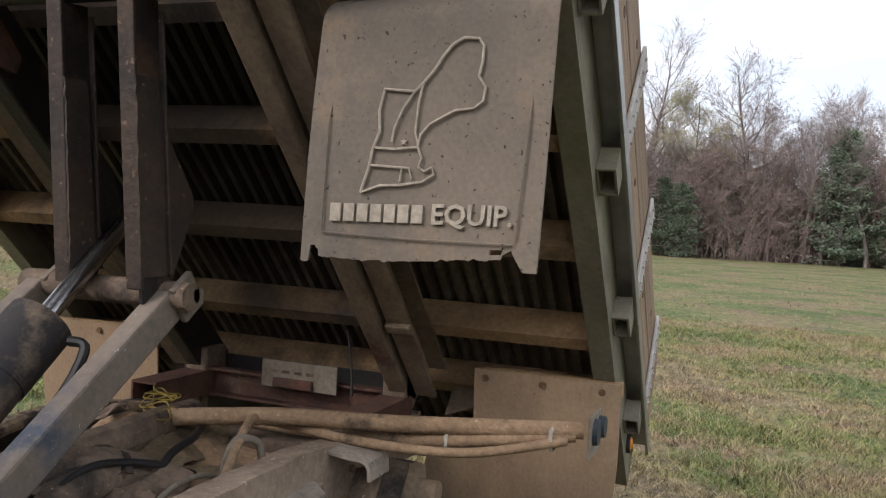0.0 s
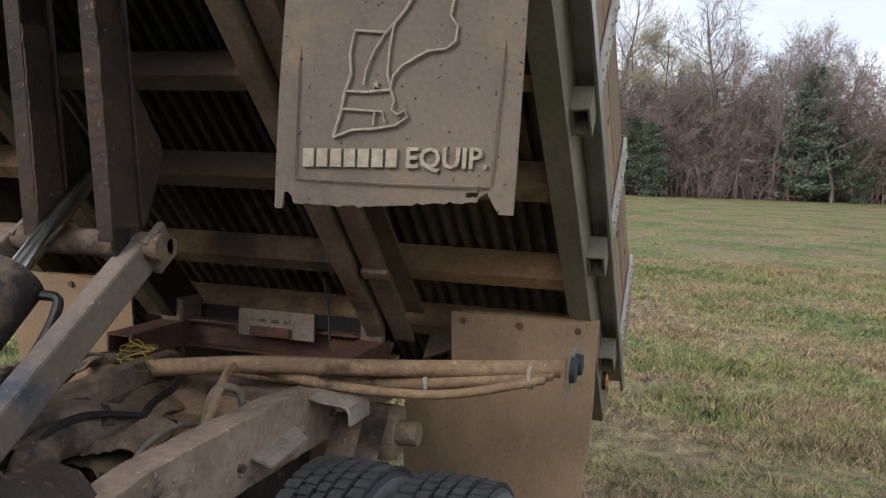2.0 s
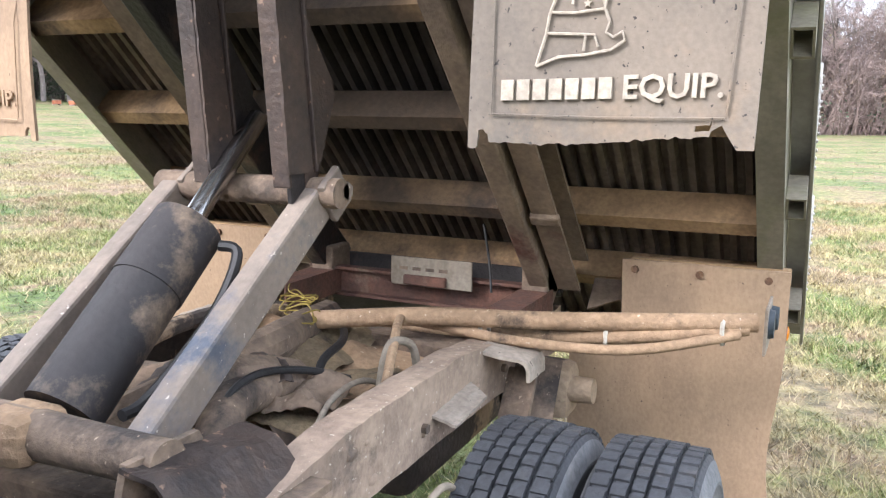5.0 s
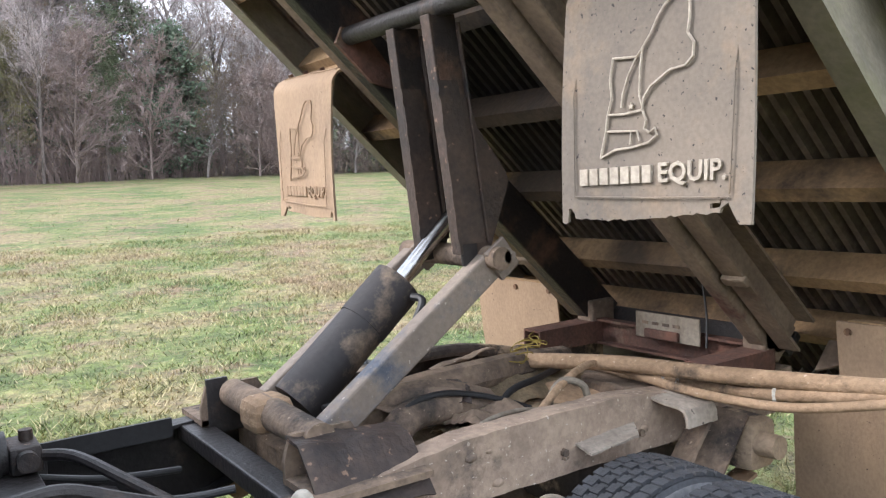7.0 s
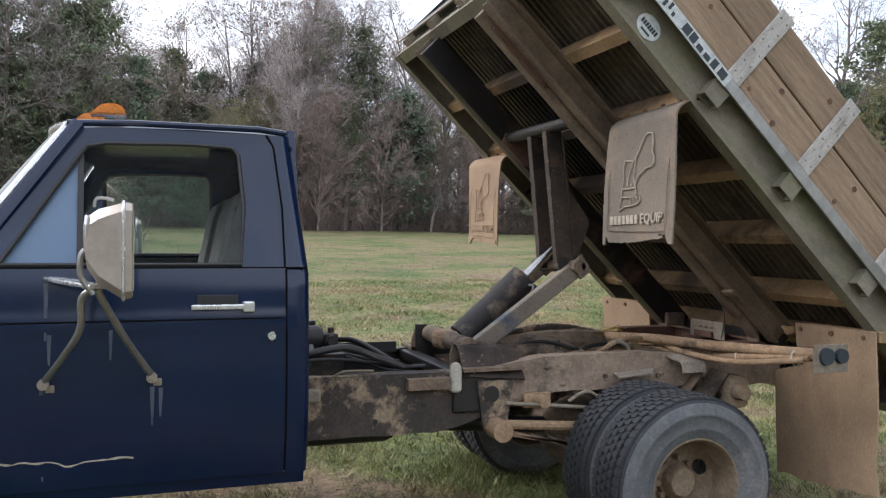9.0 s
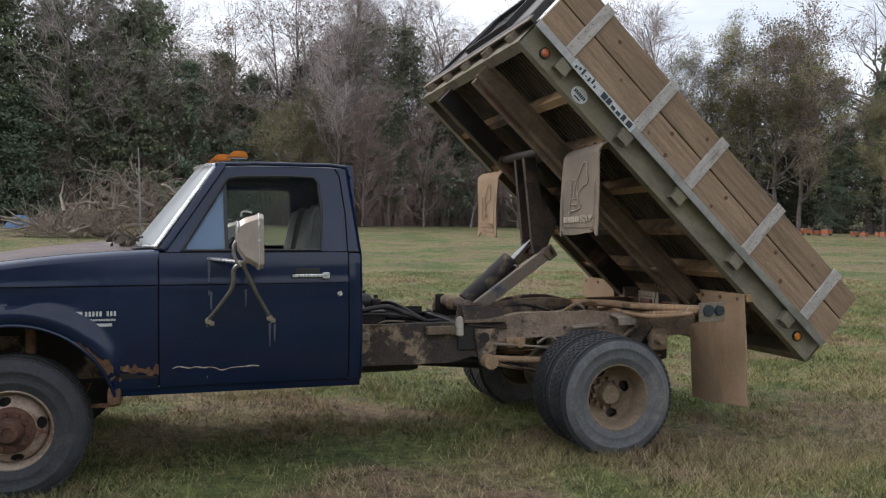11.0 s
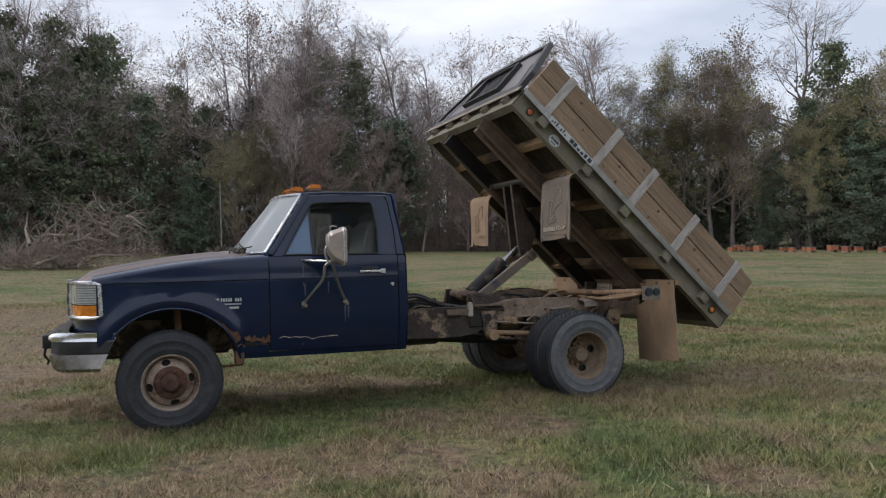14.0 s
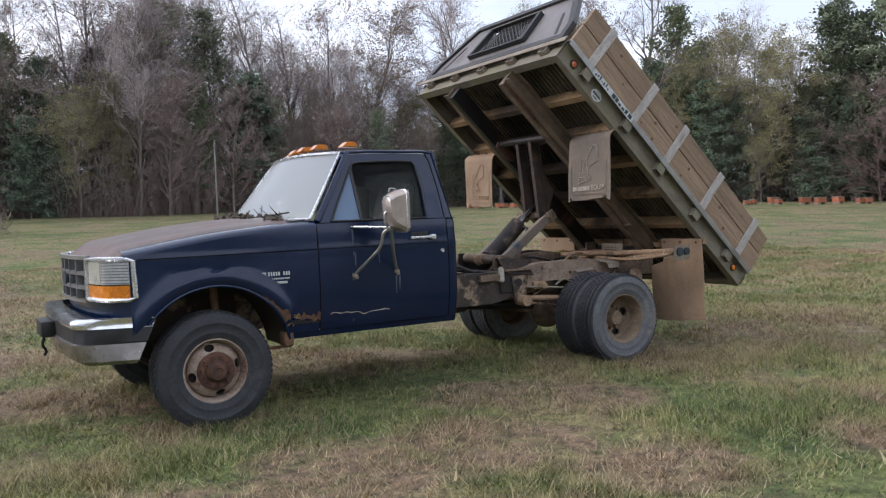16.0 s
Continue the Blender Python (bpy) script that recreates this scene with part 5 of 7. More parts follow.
for x, r in ((0.66, 0.040), (0.738, 0.034)):
    bm = bmesh.new()
    cyl(bm, (x, -1.128, 0.948), (x, -1.142 if x < 0.68 else -1.148, 0.948), r, r * 0.92, n=24)
    part("lamp", bm, INK, lampb, "dark blue-black round lamp", smooth=True)

# loose pipes, hoses, cables and clutter between the rails
clutter = (
    ([(-1.55, -0.15, 0.88), (-1.3, -0.2, 0.90), (-1.1, -0.28, 0.84), (-0.95, -0.33, 0.83)], 0.007, BLACKPLASTIC, "cable"),
    ([(-1.55, -0.05, 0.90), (-1.35, -0.1, 0.88), (-1.05, -0.2, 0.84), (-0.9, -0.25, 0.845)], 0.010, BLACKPLASTIC, "cable"),
    ([(-1.5, -0.3, 0.80), (-1.42, -0.45, 0.83), (-1.35, -0.48, 0.87), (-1.2, -0.42, 0.86)], 0.005, PALEPLATE, "cable"),
    ([(-0.5, 0.05, 0.80), (-0.3, 0.0, 0.90), (-0.05, -0.02, 0.92), (0.2, 0.05, 0.90), (0.5, 0.15, 0.86)], 0.05, CHASSIS, "exhaust_pipe"),
    ([(-0.55, 0.15, 0.74), (-0.45, 0.02, 0.86), (-0.25, -0.08, 0.90), (-0.05, -0.1, 0.84)], 0.062, CHASSIS, "exhaust_pipe"),
    ([(0.02, -0.30, 0.80), (0.05, -0.30, 0.90), (0.10, -0.30, 0.935), (0.16, -0.32, 0.91), (0.17, -0.33, 0.84)], 0.011, PALEPLATE, "brake_hose"),
    ([(-0.1, -0.2, 0.78), (0.0, -0.15, 0.88), (0.15, -0.12, 0.90), (0.35, 0.0, 0.88)], 0.011, BLACKPLASTIC, "brake_hose"),
    ([(-0.6, -0.52, 0.70), (-0.35, -0.55, 0.68), (-0.2, -0.56, 0.665)], 0.009, PALEPLATE, "brake_line"),
    ([(-0.62, -0.5, 0.60), (-0.4, -0.54, 0.59), (-0.12, -0.55, 0.57)], 0.022, MUD, "axle_link"),
    ([(0.75, -0.3, 0.93), (0.78, -0.28, 1.02), (0.80, -0.25, 1.14)], 0.004, BLACKPLASTIC, "cable"),
)
for pts, r, mat, nm in clutter:
    bm = bmesh.new()
    sweep(bm, curve_pts(pts, 6), r, 10)
    part(nm, bm, mat, truck, smooth=True)
rng = random.Random(4)
for k in range(3):
    bm = bmesh.new()
    pts = [(0.10 + 0.032 * i + rng.uniform(-0.04, 0.04), -0.02 + 0.05 * math.sin(i * 1.3 + k) + 0.022 * i, 0.945 + rng.uniform(-0.022, 0.014)) for i in range(12)]
    sweep(bm, curve_pts(pts, 4), 0.0022, 5)
    part("yellow_cord", bm, YELLOWCORD, truck, "tangled yellow cord")
# hydraulic pump: a black tank with a motor drum, valve bodies and a filler cap on it
bm = bmesh.new()
box(bm, -1.47, -1.295, -0.25, 0.10, 0.66, 0.915, None, 0.012)
box(bm, -1.478, -1.287, -0.258, 0.108, 0.905, 0.918, None, 0.003)
pump = part("pump_tank", bm, GREASE, truck, "black oily hydraulic pump tank")
bm = bmesh.new()
cyl(bm, (-1.475, 0.03, 0.962), (-1.36, 0.03, 0.962), 0.060, n=24)
cyl(bm, (-1.36, 0.03, 0.962), (-1.345, 0.03, 0.962), 0.052, n=24)
part("pump_motor", bm, DARKSTEEL, pump, smooth=True)
bm = bmesh.new()
box(bm, -1.345, -1.275, -0.04, 0.09, 0.92, 0.985, None, 0.010)
cyl(bm, (-1.31, -0.04, 0.955), (-1.31, -0.065, 0.955), 0.024, n=14)
cyl(bm, (-1.30, 0.03, 0.985), (-1.30, 0.03, 1.01), 0.016, n=12)
part("valve_block", bm, SOOT, pump, smooth=True)
bm = bmesh.new()
cyl(bm, (-1.40, 0.085, 0.90), (-1.40, 0.085, 1.005), 0.014, n=12)
cyl(bm, (-1.40, 0.085, 1.005), (-1.40, 0.085, 1.04), 0.034, n=18)
part("filler_cap", bm, BLACKPLASTIC, pump, smooth=True)
bm = bmesh.new()
cyl(bm, (-1.375, -0.262, 0.88), (-1.375, -0.25, 0.88), 0.022, n=18)
part("tank_plug", bm, DARKSTEEL, pump, smooth=True)
for pts, r in (
        ([(-1.50, -0.26, 0.90), (-1.46, -0.29, 0.925), (-1.36, -0.29, 0.945), (-1.27, -0.29, 0.945), (-1.15, -0.31, 0.90), (-1.03, -0.33, 0.855)], 0.017),
        ([(-1.29, 0.0, 0.95), (-1.22, -0.10, 0.96), (-1.14, -0.22, 0.92), (-1.05, -0.30, 0.86)], 0.014),
        ([(-1.52, -0.28, 0.70), (-1.49, -0.29, 0.80), (-1.46, -0.28, 0.90), (-1.43, -0.15, 0.94)], 0.015)):
    bm = bmesh.new()
    sweep(bm, curve_pts(pts, 6), r, 10)
    part("pump_hose", bm, DARKSTEEL, pump, "stiff black hydraulic hose", smooth=True)
# crumpled heat shields and fuel-filler panels
for (x, y, z, sx, sy, rot, mat) in ((-0.30, -0.05, 0.90, 0.26, 0.22, 0.3, CHASSIS), (-0.18, 0.16, 0.88, 0.30, 0.16, -0.2, CHASSIS), (0.12, 0.12, 0.88, 0.42, 0.26, 0.1, MUD), (0.20, -0.12, 0.82, 0.5, 0.3, -0.1, MUD)):
    bm = bmesh.new()
    c, s_ = math.cos(rot), math.sin(rot)
    def sheet(u, v):
        a, b = (u - 0.5) * sx, (v - 0.5) * sy
        return (x + a * c - b * s_, y + a * s_ + b * c, z + 0.05 * noise.noise((a * 9 + x * 7, b * 9, z * 3)) - 0.6 * b * b - 0.25 * a * a)
    grid(bm, 12, 10, sheet)
    thicken(bm, 0.004)
    part("heat_shield", bm, mat, truck, "crumpled muddy heat shield", smooth=True)
bm = bmesh.new()
for k in range(5):
    box(bm, -1.50 + 0.03 * k, -1.45 + 0.05 * k, -0.10 + 0.05 * k, -0.02 + 0.05 * k, 0.86, 0.90 + 0.015 * (k % 3), None, 0.006)
part("valve_block", bm, DARKSTEEL, truck)
bm = bmesh.new()
box(bm, -1.53, -1.45, -0.50, -0.42, 0.745, 0.80, Matrix.Rotation(0.0, 4, 'Y'), 0.008)
part("connector", bm, PALEPLATE, truck)
# tow hitch and rear brake clutter
bm = bmesh.new()
box(bm, 0.55, 0.68, -0.62, -0.40, 0.62, 0.78, None, 0.03)
cyl(bm, (0.60, -0.68, 0.71), (0.60, -0.40, 0.70), 0.036, 0.05, n=14)
part("brake_chamber", bm, RAILMAT, truck, smooth=True)

# tank behind the axle, muffler before it: added to keep the gap dark
bm = bmesh.new()
box(bm, 0.12, 0.86, -0.33, 0.30, 0.50, 0.735, None, 0.04)
part("fuel_tank", bm, RAILMAT, truck, "dusty dark fuel tank added to fill the gap between the rails", smooth=True)
bm = bmesh.new()
sweep(bm, [(-0.58, 0.02, 0.66), (-0.55, 0.02, 0.66), (-0.10, 0.0, 0.68), (-0.06, 0.0, 0.68)], [0.05, 0.10, 0.10, 0.05], 20)
part("muffler", bm, RAILMAT, truck, "rusty mud-streaked muffler added to fill the gap between the rails", smooth=True)


def draped(name, mat, lab, cx, cy, cz, lx, ly, rot, amp, seed, sag=0.5):
    """A crumpled sheet with folds that run across it."""
    bm = bmesh.new()
    c, w = math.cos(rot), math.sin(rot)

    def f(u, v):
        a, b = (u - 0.5) * lx, (v - 0.5) * ly
        fold = amp * (0.6 * math.sin(u * 9 + 2.5 * noise.noise((u * 2, v * 2, seed))) + noise.noise((u * 4.0, v * 3.0, seed)) + 0.5 * noise.noise((u * 10, v * 8, seed)))
        return (cx + a * c - b * w, cy + a * w + b * c, cz + fold - sag * b * b * 4 - sag * 0.5 * a * a)
    grid(bm, 34, 22, f)
    thicken(bm, 0.003)
    part(name, bm, mat, truck, lab, smooth="all")


draped("canvas_cover", CANVAS, "crumpled tan canvas lying over the hoses", 0.20, 0.03, 0.885, 0.46, 0.30, 0.15, 0.020, 1.0)
draped("canvas_cover", CANVAS, "crumpled tan canvas lying over the hoses", 0.02, -0.17, 0.825, 0.50, 0.20, -0.05, 0.018, 5.0)
draped("heat_shield", RAILMAT, "torn rusty heat shield", -0.27, 0.02, 0.915, 0.22, 0.24, 0.5, 0.026, 9.0, 0.9)
draped("heat_shield", CHASSIS, "torn rusty heat shield", -0.12, -0.20, 0.865, 0.22, 0.14, 0.2, 0.020, 13.0, 0.9)
for pts, r, mat, nm in (
        ([(-0.52, -0.20, 0.80), (-0.40, -0.17, 0.90), (-0.26, -0.15, 0.93), (-0.10, -0.17, 0.90), (0.05, -0.20, 0.84)], 0.009, BLACKPLASTIC, "brake_hose"),
        ([(-0.45, 0.20, 0.80), (-0.25, 0.22, 0.93), (0.05, 0.22, 0.955), (0.35, 0.20, 0.90)], 0.022, RAILMAT, "exhaust_pipe"),
        ([(-0.05, -0.36, 0.88), (0.10, -0.30, 0.93), (0.28, -0.22, 0.94), (0.44, -0.16, 0.90)], 0.012, MUD, "cable"),
        ([(-0.36, -0.34, 0.80), (-0.20, -0.30, 0.87), (0.00, -0.27, 0.86), (0.12, -0.30, 0.80)], 0.007, PALEPLATE, "brake_line"),
        ([(-1.58, -0.30, 0.86), (-1.45, -0.34, 0.905), (-1.25, -0.30, 0.89), (-1.02, -0.24, 0.84)], 0.008, BLACKPLASTIC, "hydraulic_hose"),
        ([(-1.58, 0.05, 0.87), (-1.40, 0.02, 0.915), (-1.15, 0.0, 0.86), (-0.95, 0.02, 0.83)], 0.009, BLACKPLASTIC, "hydraulic_hose"),
        ([(-0.30, -0.56, 0.70), (-0.22, -0.58, 0.745), (-0.14, -0.58, 0.70), (-0.10, -0.58, 0.62)], 0.008, PALEPLATE, "brake_hose")):
    bm = bmesh.new()
    sweep(bm, curve_pts(pts, 6), r, 10)
    part(nm, bm, mat, truck, smooth=True)
# muddy knob on the rail beside the tyre
bm = bmesh.new()
cyl(bm, (-0.42, -0.46, 0.70), (-0.42, -0.56, 0.70), 0.035, 0.028, n=14)
box(bm, -0.50, -0.36, -0.50, -0.47, 0.665, 0.735, None, 0.008)
part("height_valve", bm, MUD, truck, smooth=True)

# bent exhaust elbow beside the hoist, and broken sheet over it
bm = bmesh.new()
sweep(bm, curve_pts([(-0.50, -0.26, 0.70), (-0.47, -0.22, 0.80), (-0.40, -0.17, 0.865), (-0.30, -0.13, 0.885), (-0.18, -0.12, 0.87)], 6), 0.046, 16)
part("exhaust_elbow", bm, CHASSIS, truck, "dusty brown exhaust elbow", smooth=True)
draped("heat_shield", SOOT, "torn rusty heat shield", -0.20, -0.06, 0.925, 0.20, 0.16, -0.5, 0.022, 21.0, 1.4)
draped("heat_shield", KICKMAT, "bent dusty metal strip", 0.02, 0.10, 0.955, 0.34, 0.035, 0.35, 0.006, 25.0, 0.2)
# clods of dried mud on the near rail and pivot
rng = random.Random(77)
for i in range(26):
    bm = bmesh.new()
    x = rng.uniform(-0.55, 0.75)
    bmesh.ops.create_icosphere(bm, subdivisions=1, radius=rng.uniform(0.006, 0.016), matrix=Matrix.Translation((x, -0.455 + rng.choice((0.0, 0.04)), rng.uniform(rail_low(x) + 0.01, rail_top(x)))) @ Matrix.Diagonal((1.6, 0.5, 1, 1)))
    part("mud_clod", bm, KICKMAT, truck, smooth="all")


# ---- the raised bed: local x runs from its front end to its rear, z out of its floor
BED = Matrix(((0.718, 0, 0.696, -0.621), (0, 1, 0, 0), (-0.696, 0, 0.718, 2.655), (0, 0, 0, 1)))
BL, BW = 2.905, 1.14


def corrugated(bm):
    ys, zs, y, k = [], [], -BW + 0.01, 0
    while y < BW - 0.01:
        for dy, z in ((0.0, 0.066), (0.006, 0.098), (0.026, 0.098), (0.032, 0.066)):
            ys.append(min(y + dy, BW - 0.01))
            zs.append(z)
        y += 0.052
    a = [(bm.verts.new((0.02, yy, z)), bm.verts.new((BL - 0.02, yy, z))) for yy, z in zip(ys, zs)]
    b = [(bm.verts.new((0.02, yy, z + 0.02)), bm.verts.new((BL - 0.02, yy, z + 0.02))) for yy, z in zip(ys, zs)]
    for r in (a, b):
        for p, q in zip(r, r[1:]):
            bm.faces.new((p[0], p[1], q[1], q[0]))
    return bm


bed = part("dump_bed", corrugated(bmesh.new()), DECK, truck, "raised dump bed with corrugated steel deck")
bed.matrix_local = BED


def bed_part(name, bm, mat, label="", smooth=False):
    return part(name, bm, mat, bed, label, smooth)


# cross channels
for u in (0.455, 0.85, 1.245, 1.645, 2.06, 2.40):
    bm = bmesh.new()
    prism(bm, [(u, -0.045), (u + 0.055, -0.045), (u + 0.055, -0.038), (u + 0.007, -0.038), (u + 0.007, 0.055), (u + 0.055, 0.055), (u + 0.055, 0.062), (u, 0.062)], 1, -BW + 0.012, BW - 0.012)
    bed_part("cross_channel", bm, TANSTEEL, "dusty tan steel cross channel")
# end channels with the row of pockets along the front
for u, s in ((0.0, 1), (BL, -1)):
    bm = bmesh.new()
    box(bm, u, u + s * 0.009, -BW, BW, -0.065, 0.122)
    box(bm, u + s * 0.009, u + s * 0.07, -BW + 0.012, BW - 0.012, -0.065, -0.057)
    bed_part("end_channel", bm, RAIL)
for k in range(5):
    y = -0.93 + k * 0.465
    bm = bmesh.new()
    ring_prism(bm, [(y - 0.045, -0.02), (y + 0.045, -0.02), (y + 0.045, 0.035), (y - 0.045, 0.035)], [(y - 0.038, -0.013), (y + 0.038, -0.013), (y + 0.038, 0.028), (y - 0.038, 0.028)], 0, -0.045, 0.0)
    bed_part("stake_pocket", bm, PALEPLATE)
bm = bmesh.new()
box(bm, -0.055, -0.045, -1.20, 1.20, 0.03, 0.085, None, 0.002)
bed_part("front_rub_rail", bm, PALEPLATE, "pale dusty steel rub rail")

# side rails, stake pockets, rub rails, planks and cleats
CLEATS = (0.265, 0.885, 1.41, 2.0, 2.62)
for s in S:
    bm = bmesh.new()
    box(bm, 0, BL, s * (BW - 0.008), s * BW, -0.072, 0.101)
    box(bm, 0, BL, s * (BW - 0.07), s * (BW - 0.008), -0.072, -0.063)
    bed_part("side_rail", bm, RAIL, "mossy grey-green steel side rail")
    for u in (0.30, 0.885, 1.41, 2.0, 2.56):
        bm = bmesh.new()
        y0, y1 = s * (BW + 0.001), s * (BW + 0.052)
        ring_prism(bm, [(u - 0.045, y0), (u + 0.045, y0), (u + 0.045, y1), (u - 0.045, y1)], [(u - 0.038, y0 + s * 0.006), (u + 0.038, y0 + s * 0.006), (u + 0.038, y1 - s * 0.006), (u - 0.038, y1 - s * 0.006)], 2, -0.03, 0.055)
        bed_part("stake_pocket", bm, RAIL)
    bm = bmesh.new()
    box(bm, 0.0, BL - 0.03, s * (BW + 0.053), s * (BW + 0.063), 0.050, 0.100, None, 0.002)
    box(bm, 0.0, BL - 0.03, s * (BW + 0.001), s * (BW + 0.053), 0.092, 0.100, None)
    bed_part("rub_rail", bm, DULLMETAL, "dull grey metal rub rail")
    for j in range(2):
        bm = bmesh.new()
        n0 = 0.103 + j * 0.1975
        box(bm, 0.004, BL - 0.012 - 0.02 * j, s * (BW + 0.008), s * (BW + 0.046), n0, n0 + 0.190, None, 0.006)
        bed_part("side_plank", bm, PLANK, "weathered knotty pine side board")
    for i, u in enumerate(CLEATS):
        bm = bmesh.new()
        y0, y1 = s * (BW + 0.048), s * (BW + 0.060)
        lean = 0.012 * math.sin(i * 2.1)
        box(bm, u - 0.040, u + 0.040, y0, y1, 0.102, 0.505, Matrix.Translation((lean, 0, 0)), 0.004)
        for r in range(6):
            for q in (-0.02, 0.02):
                cyl(bm, (u + lean + q, y1 - s * 0.001, 0.14 + r * 0.065), (u + lean + q, y1 + s * 0.006, 0.14 + r * 0.065), 0.0065, 0.004, n=8)
        bed_part("side_cleat", bm, CLEAT, "bolted galvanised side cleat")
    for u, mat in ((0.165, AMBER), (2.72, AMBER)):
        bm = bmesh.new()
        cyl(bm, (u, s * (BW + 0.001), 0.0), (u, s * (BW + 0.014), 0.0), 0.036, 0.034, n=24)
        lamp = bed_part("marker_lamp", bm, BLACKPLASTIC, "round orange-red side marker lamp")
        # the lens is set into the black ring
        bm = bmesh.new()
        bmesh.ops.create_uvsphere(bm, u_segments=18, v_segments=8, radius=0.027, matrix=Matrix.Translation((u, s * (BW + 0.012), 0.0)) @ Matrix.Diagonal((1, 0.4, 1, 1)))
        bed_part("marker_lens", bm, REDLENS if u < 1 else AMBER, smooth=True)
# knots in the near planks
rng = random.Random(21)
for u, n in ((0.62, 0.24), (1.10, 0.26), (1.16, 0.13), (1.66, 0.25), (1.62, 0.135), (2.18, 0.26), (2.34, 0.15), (0.45, 0.40), (1.30, 0.42), (2.45, 0.40), (0.98, 0.145)):
    bm = bmesh.new()
    cyl(bm, (u, -BW - 0.0455, n), (u, -BW - 0.0475, n), rng.uniform(0.010, 0.017), n=12)
    bed_part("plank_knot", bm, RUST, "dark knot in a board")

# white strip decal on the rub rail and a round decal on the rail
bm = bmesh.new()
box(bm, 0.32, 0.885, -BW - 0.0655, -BW - 0.0632, 0.046, 0.104, None)
decal = bed_part("strip_decal", bm, WHITEDECAL, "worn white strip decal with dark marks")
for k in range(6):
    bm = bmesh.new()
    u0 = 0.585 + k * 0.047
    w = (0.041, 0.034, 0.033, 0.034, 0.030, 0.042)[k]
    box(bm, u0, u0 + w, -BW - 0.0675, -BW - 0.0657, 0.056, 0.094 if k not in (2, 3) else 0.078)
    part("decal_mark", bm, INK, decal)
for k in range(7):
    bm = bmesh.new()
    u0 = 0.345 + k * 0.028
    box(bm, u0, u0 + 0.014, -BW - 0.0675, -BW - 0.0657, 0.058 + 0.01 * (k % 2), 0.076 + 0.012 * (k % 3))
    part("decal_mark", bm, INK, decal)
bm = bmesh.new()
cyl(bm, (0.50, -BW - 0.001, -0.012), (0.50, -BW - 0.004, -0.012), 0.048, n=32)
bmesh.ops.scale(bm, vec=(1.25, 1, 1), verts=bm.verts[:], space=Matrix.Translation((-0.50, 0, 0)))
oval = bed_part("round_decal", bm, WHITEDECAL, "oval white decal")
for k in range(7):
    bm = bmesh.new()
    box(bm, 0.455 + k * 0.0135, 0.465 + k * 0.0135, -BW - 0.0062, -BW - 0.0042, -0.02, 0.0)
    part("decal_mark", bm, INK, oval)
bm = bmesh.new()
box(bm, 0.475, 0.525, -BW - 0.0062, -BW - 0.0042, -0.042, -0.034)
part("decal_mark", bm, INK, oval)

# headboard: a tapered steel panel with a folded rim and a barred window
HB = [(-1.12, 0.09), (1.12, 0.09), (1.10, 0.30), (0.80, 0.80), (-0.80, 0.80), (-1.10, 0.30)]
IN = [(-1.05, 0.15), (1.05, 0.15), (1.03, 0.30), (0.755, 0.745), (-0.755, 0.745), (-1.03, 0.30)]
WO = [(-0.40, 0.27), (0.40, 0.27), (0.40, 0.30), (0.36, 0.62), (-0.36, 0.62), (-0.40, 0.30)]
bm = bmesh.new()
ring_prism(bm, IN, WO, 0, -0.030, -0.022)
head = bed_part("headboard", bm, HEADMAT, "tapered grey steel headboard with barred window")
bm = bmesh.new()
ring_prism(bm, HB, IN, 0, -0.055, -0.005)
bed_part("headboard_rim", bm, DARKSTEEL)
bm = bmesh.new()
ring_prism(bm, [(a * 1.12, 0.25 + (b - 0.27) * 1.1) for a, b in WO], WO, 0, -0.075, -0.02)
bed_part("window_frame", bm, BLACKPLASTIC, "black window guard frame")
bm = bmesh.new()
for k in range(15):
    y = -0.38 + k * 0.76 / 14
    for sgn in (1, -1):
        sweep(bm, [(-0.04, max(-0.39, min(0.39, y - sgn * 0.19)), 0.27), (-0.04, max(-0.37, min(0.37, y + sgn * 0.19)), 0.62)], 0.0055, 4)
bed_part("window_mesh", bm, DARKSTEEL, "expanded metal window guard")
for y in (-0.86, 0.86):
    bm = bmesh.new()
    beam(bm, (-0.032, y * 1.06, 0.22), (-0.032, y * 0.90, 0.52), 0.03, 0.004, (1, 0, 0))
    bed_part("headboard_slot", bm, BLACKPLASTIC)
# tailgate
for j in range(2):
    bm = bmesh.new()
    box(bm, BL - 0.045, BL - 0.008, -BW + 0.0, BW, 0.108 + j * 0.19, 0.288 + j * 0.19, None, 0.006)
    bed_part("tailgate_plank", bm, PLANK)

# long sills under the deck
for s in S:
    bm = bmesh.new()
    prism(bm, [(s * 0.545, -0.175), (s * 0.47, -0.175), (s * 0.47, -0.047), (s * 0.545, -0.047), (s * 0.545, -0.057), (s * 0.480, -0.057), (s * 0.480, -0.165), (s * 0.545, -0.165)], 0, 0.03, 2.30)
    bed_part("bed_sill", bm, SILLMAT, "dusty brown steel sill under the deck")
    bm = bmesh.new()
    box(bm, 0.05, 2.36, s * 0.385, s * 0.45, -0.20, -0.05, None, 0.006)
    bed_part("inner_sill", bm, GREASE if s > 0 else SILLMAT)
    bm = bmesh.new()
    prism(bm, [(s * 0.55, -0.05), (s * 0.74, -0.05), (s * 0.74, -0.08), (s * 0.55, -0.175)], 0, 2.405, 2.415)
    bed_part("sill_gusset", bm, SILLMAT)
    bm = bmesh.new()
    box(bm, 1.90, 1.94, s * 0.462, s * 0.552, -0.190, -0.165, None, 0.008)
    bed_part("sill_clip", bm, SILLMAT)
bm = bmesh.new()
box(bm, 2.36, 2.395, -0.46, 0.46, -0.15, -0.06, None, 0.008)
bed_part("hinge_beam", bm, DARKSTEEL)
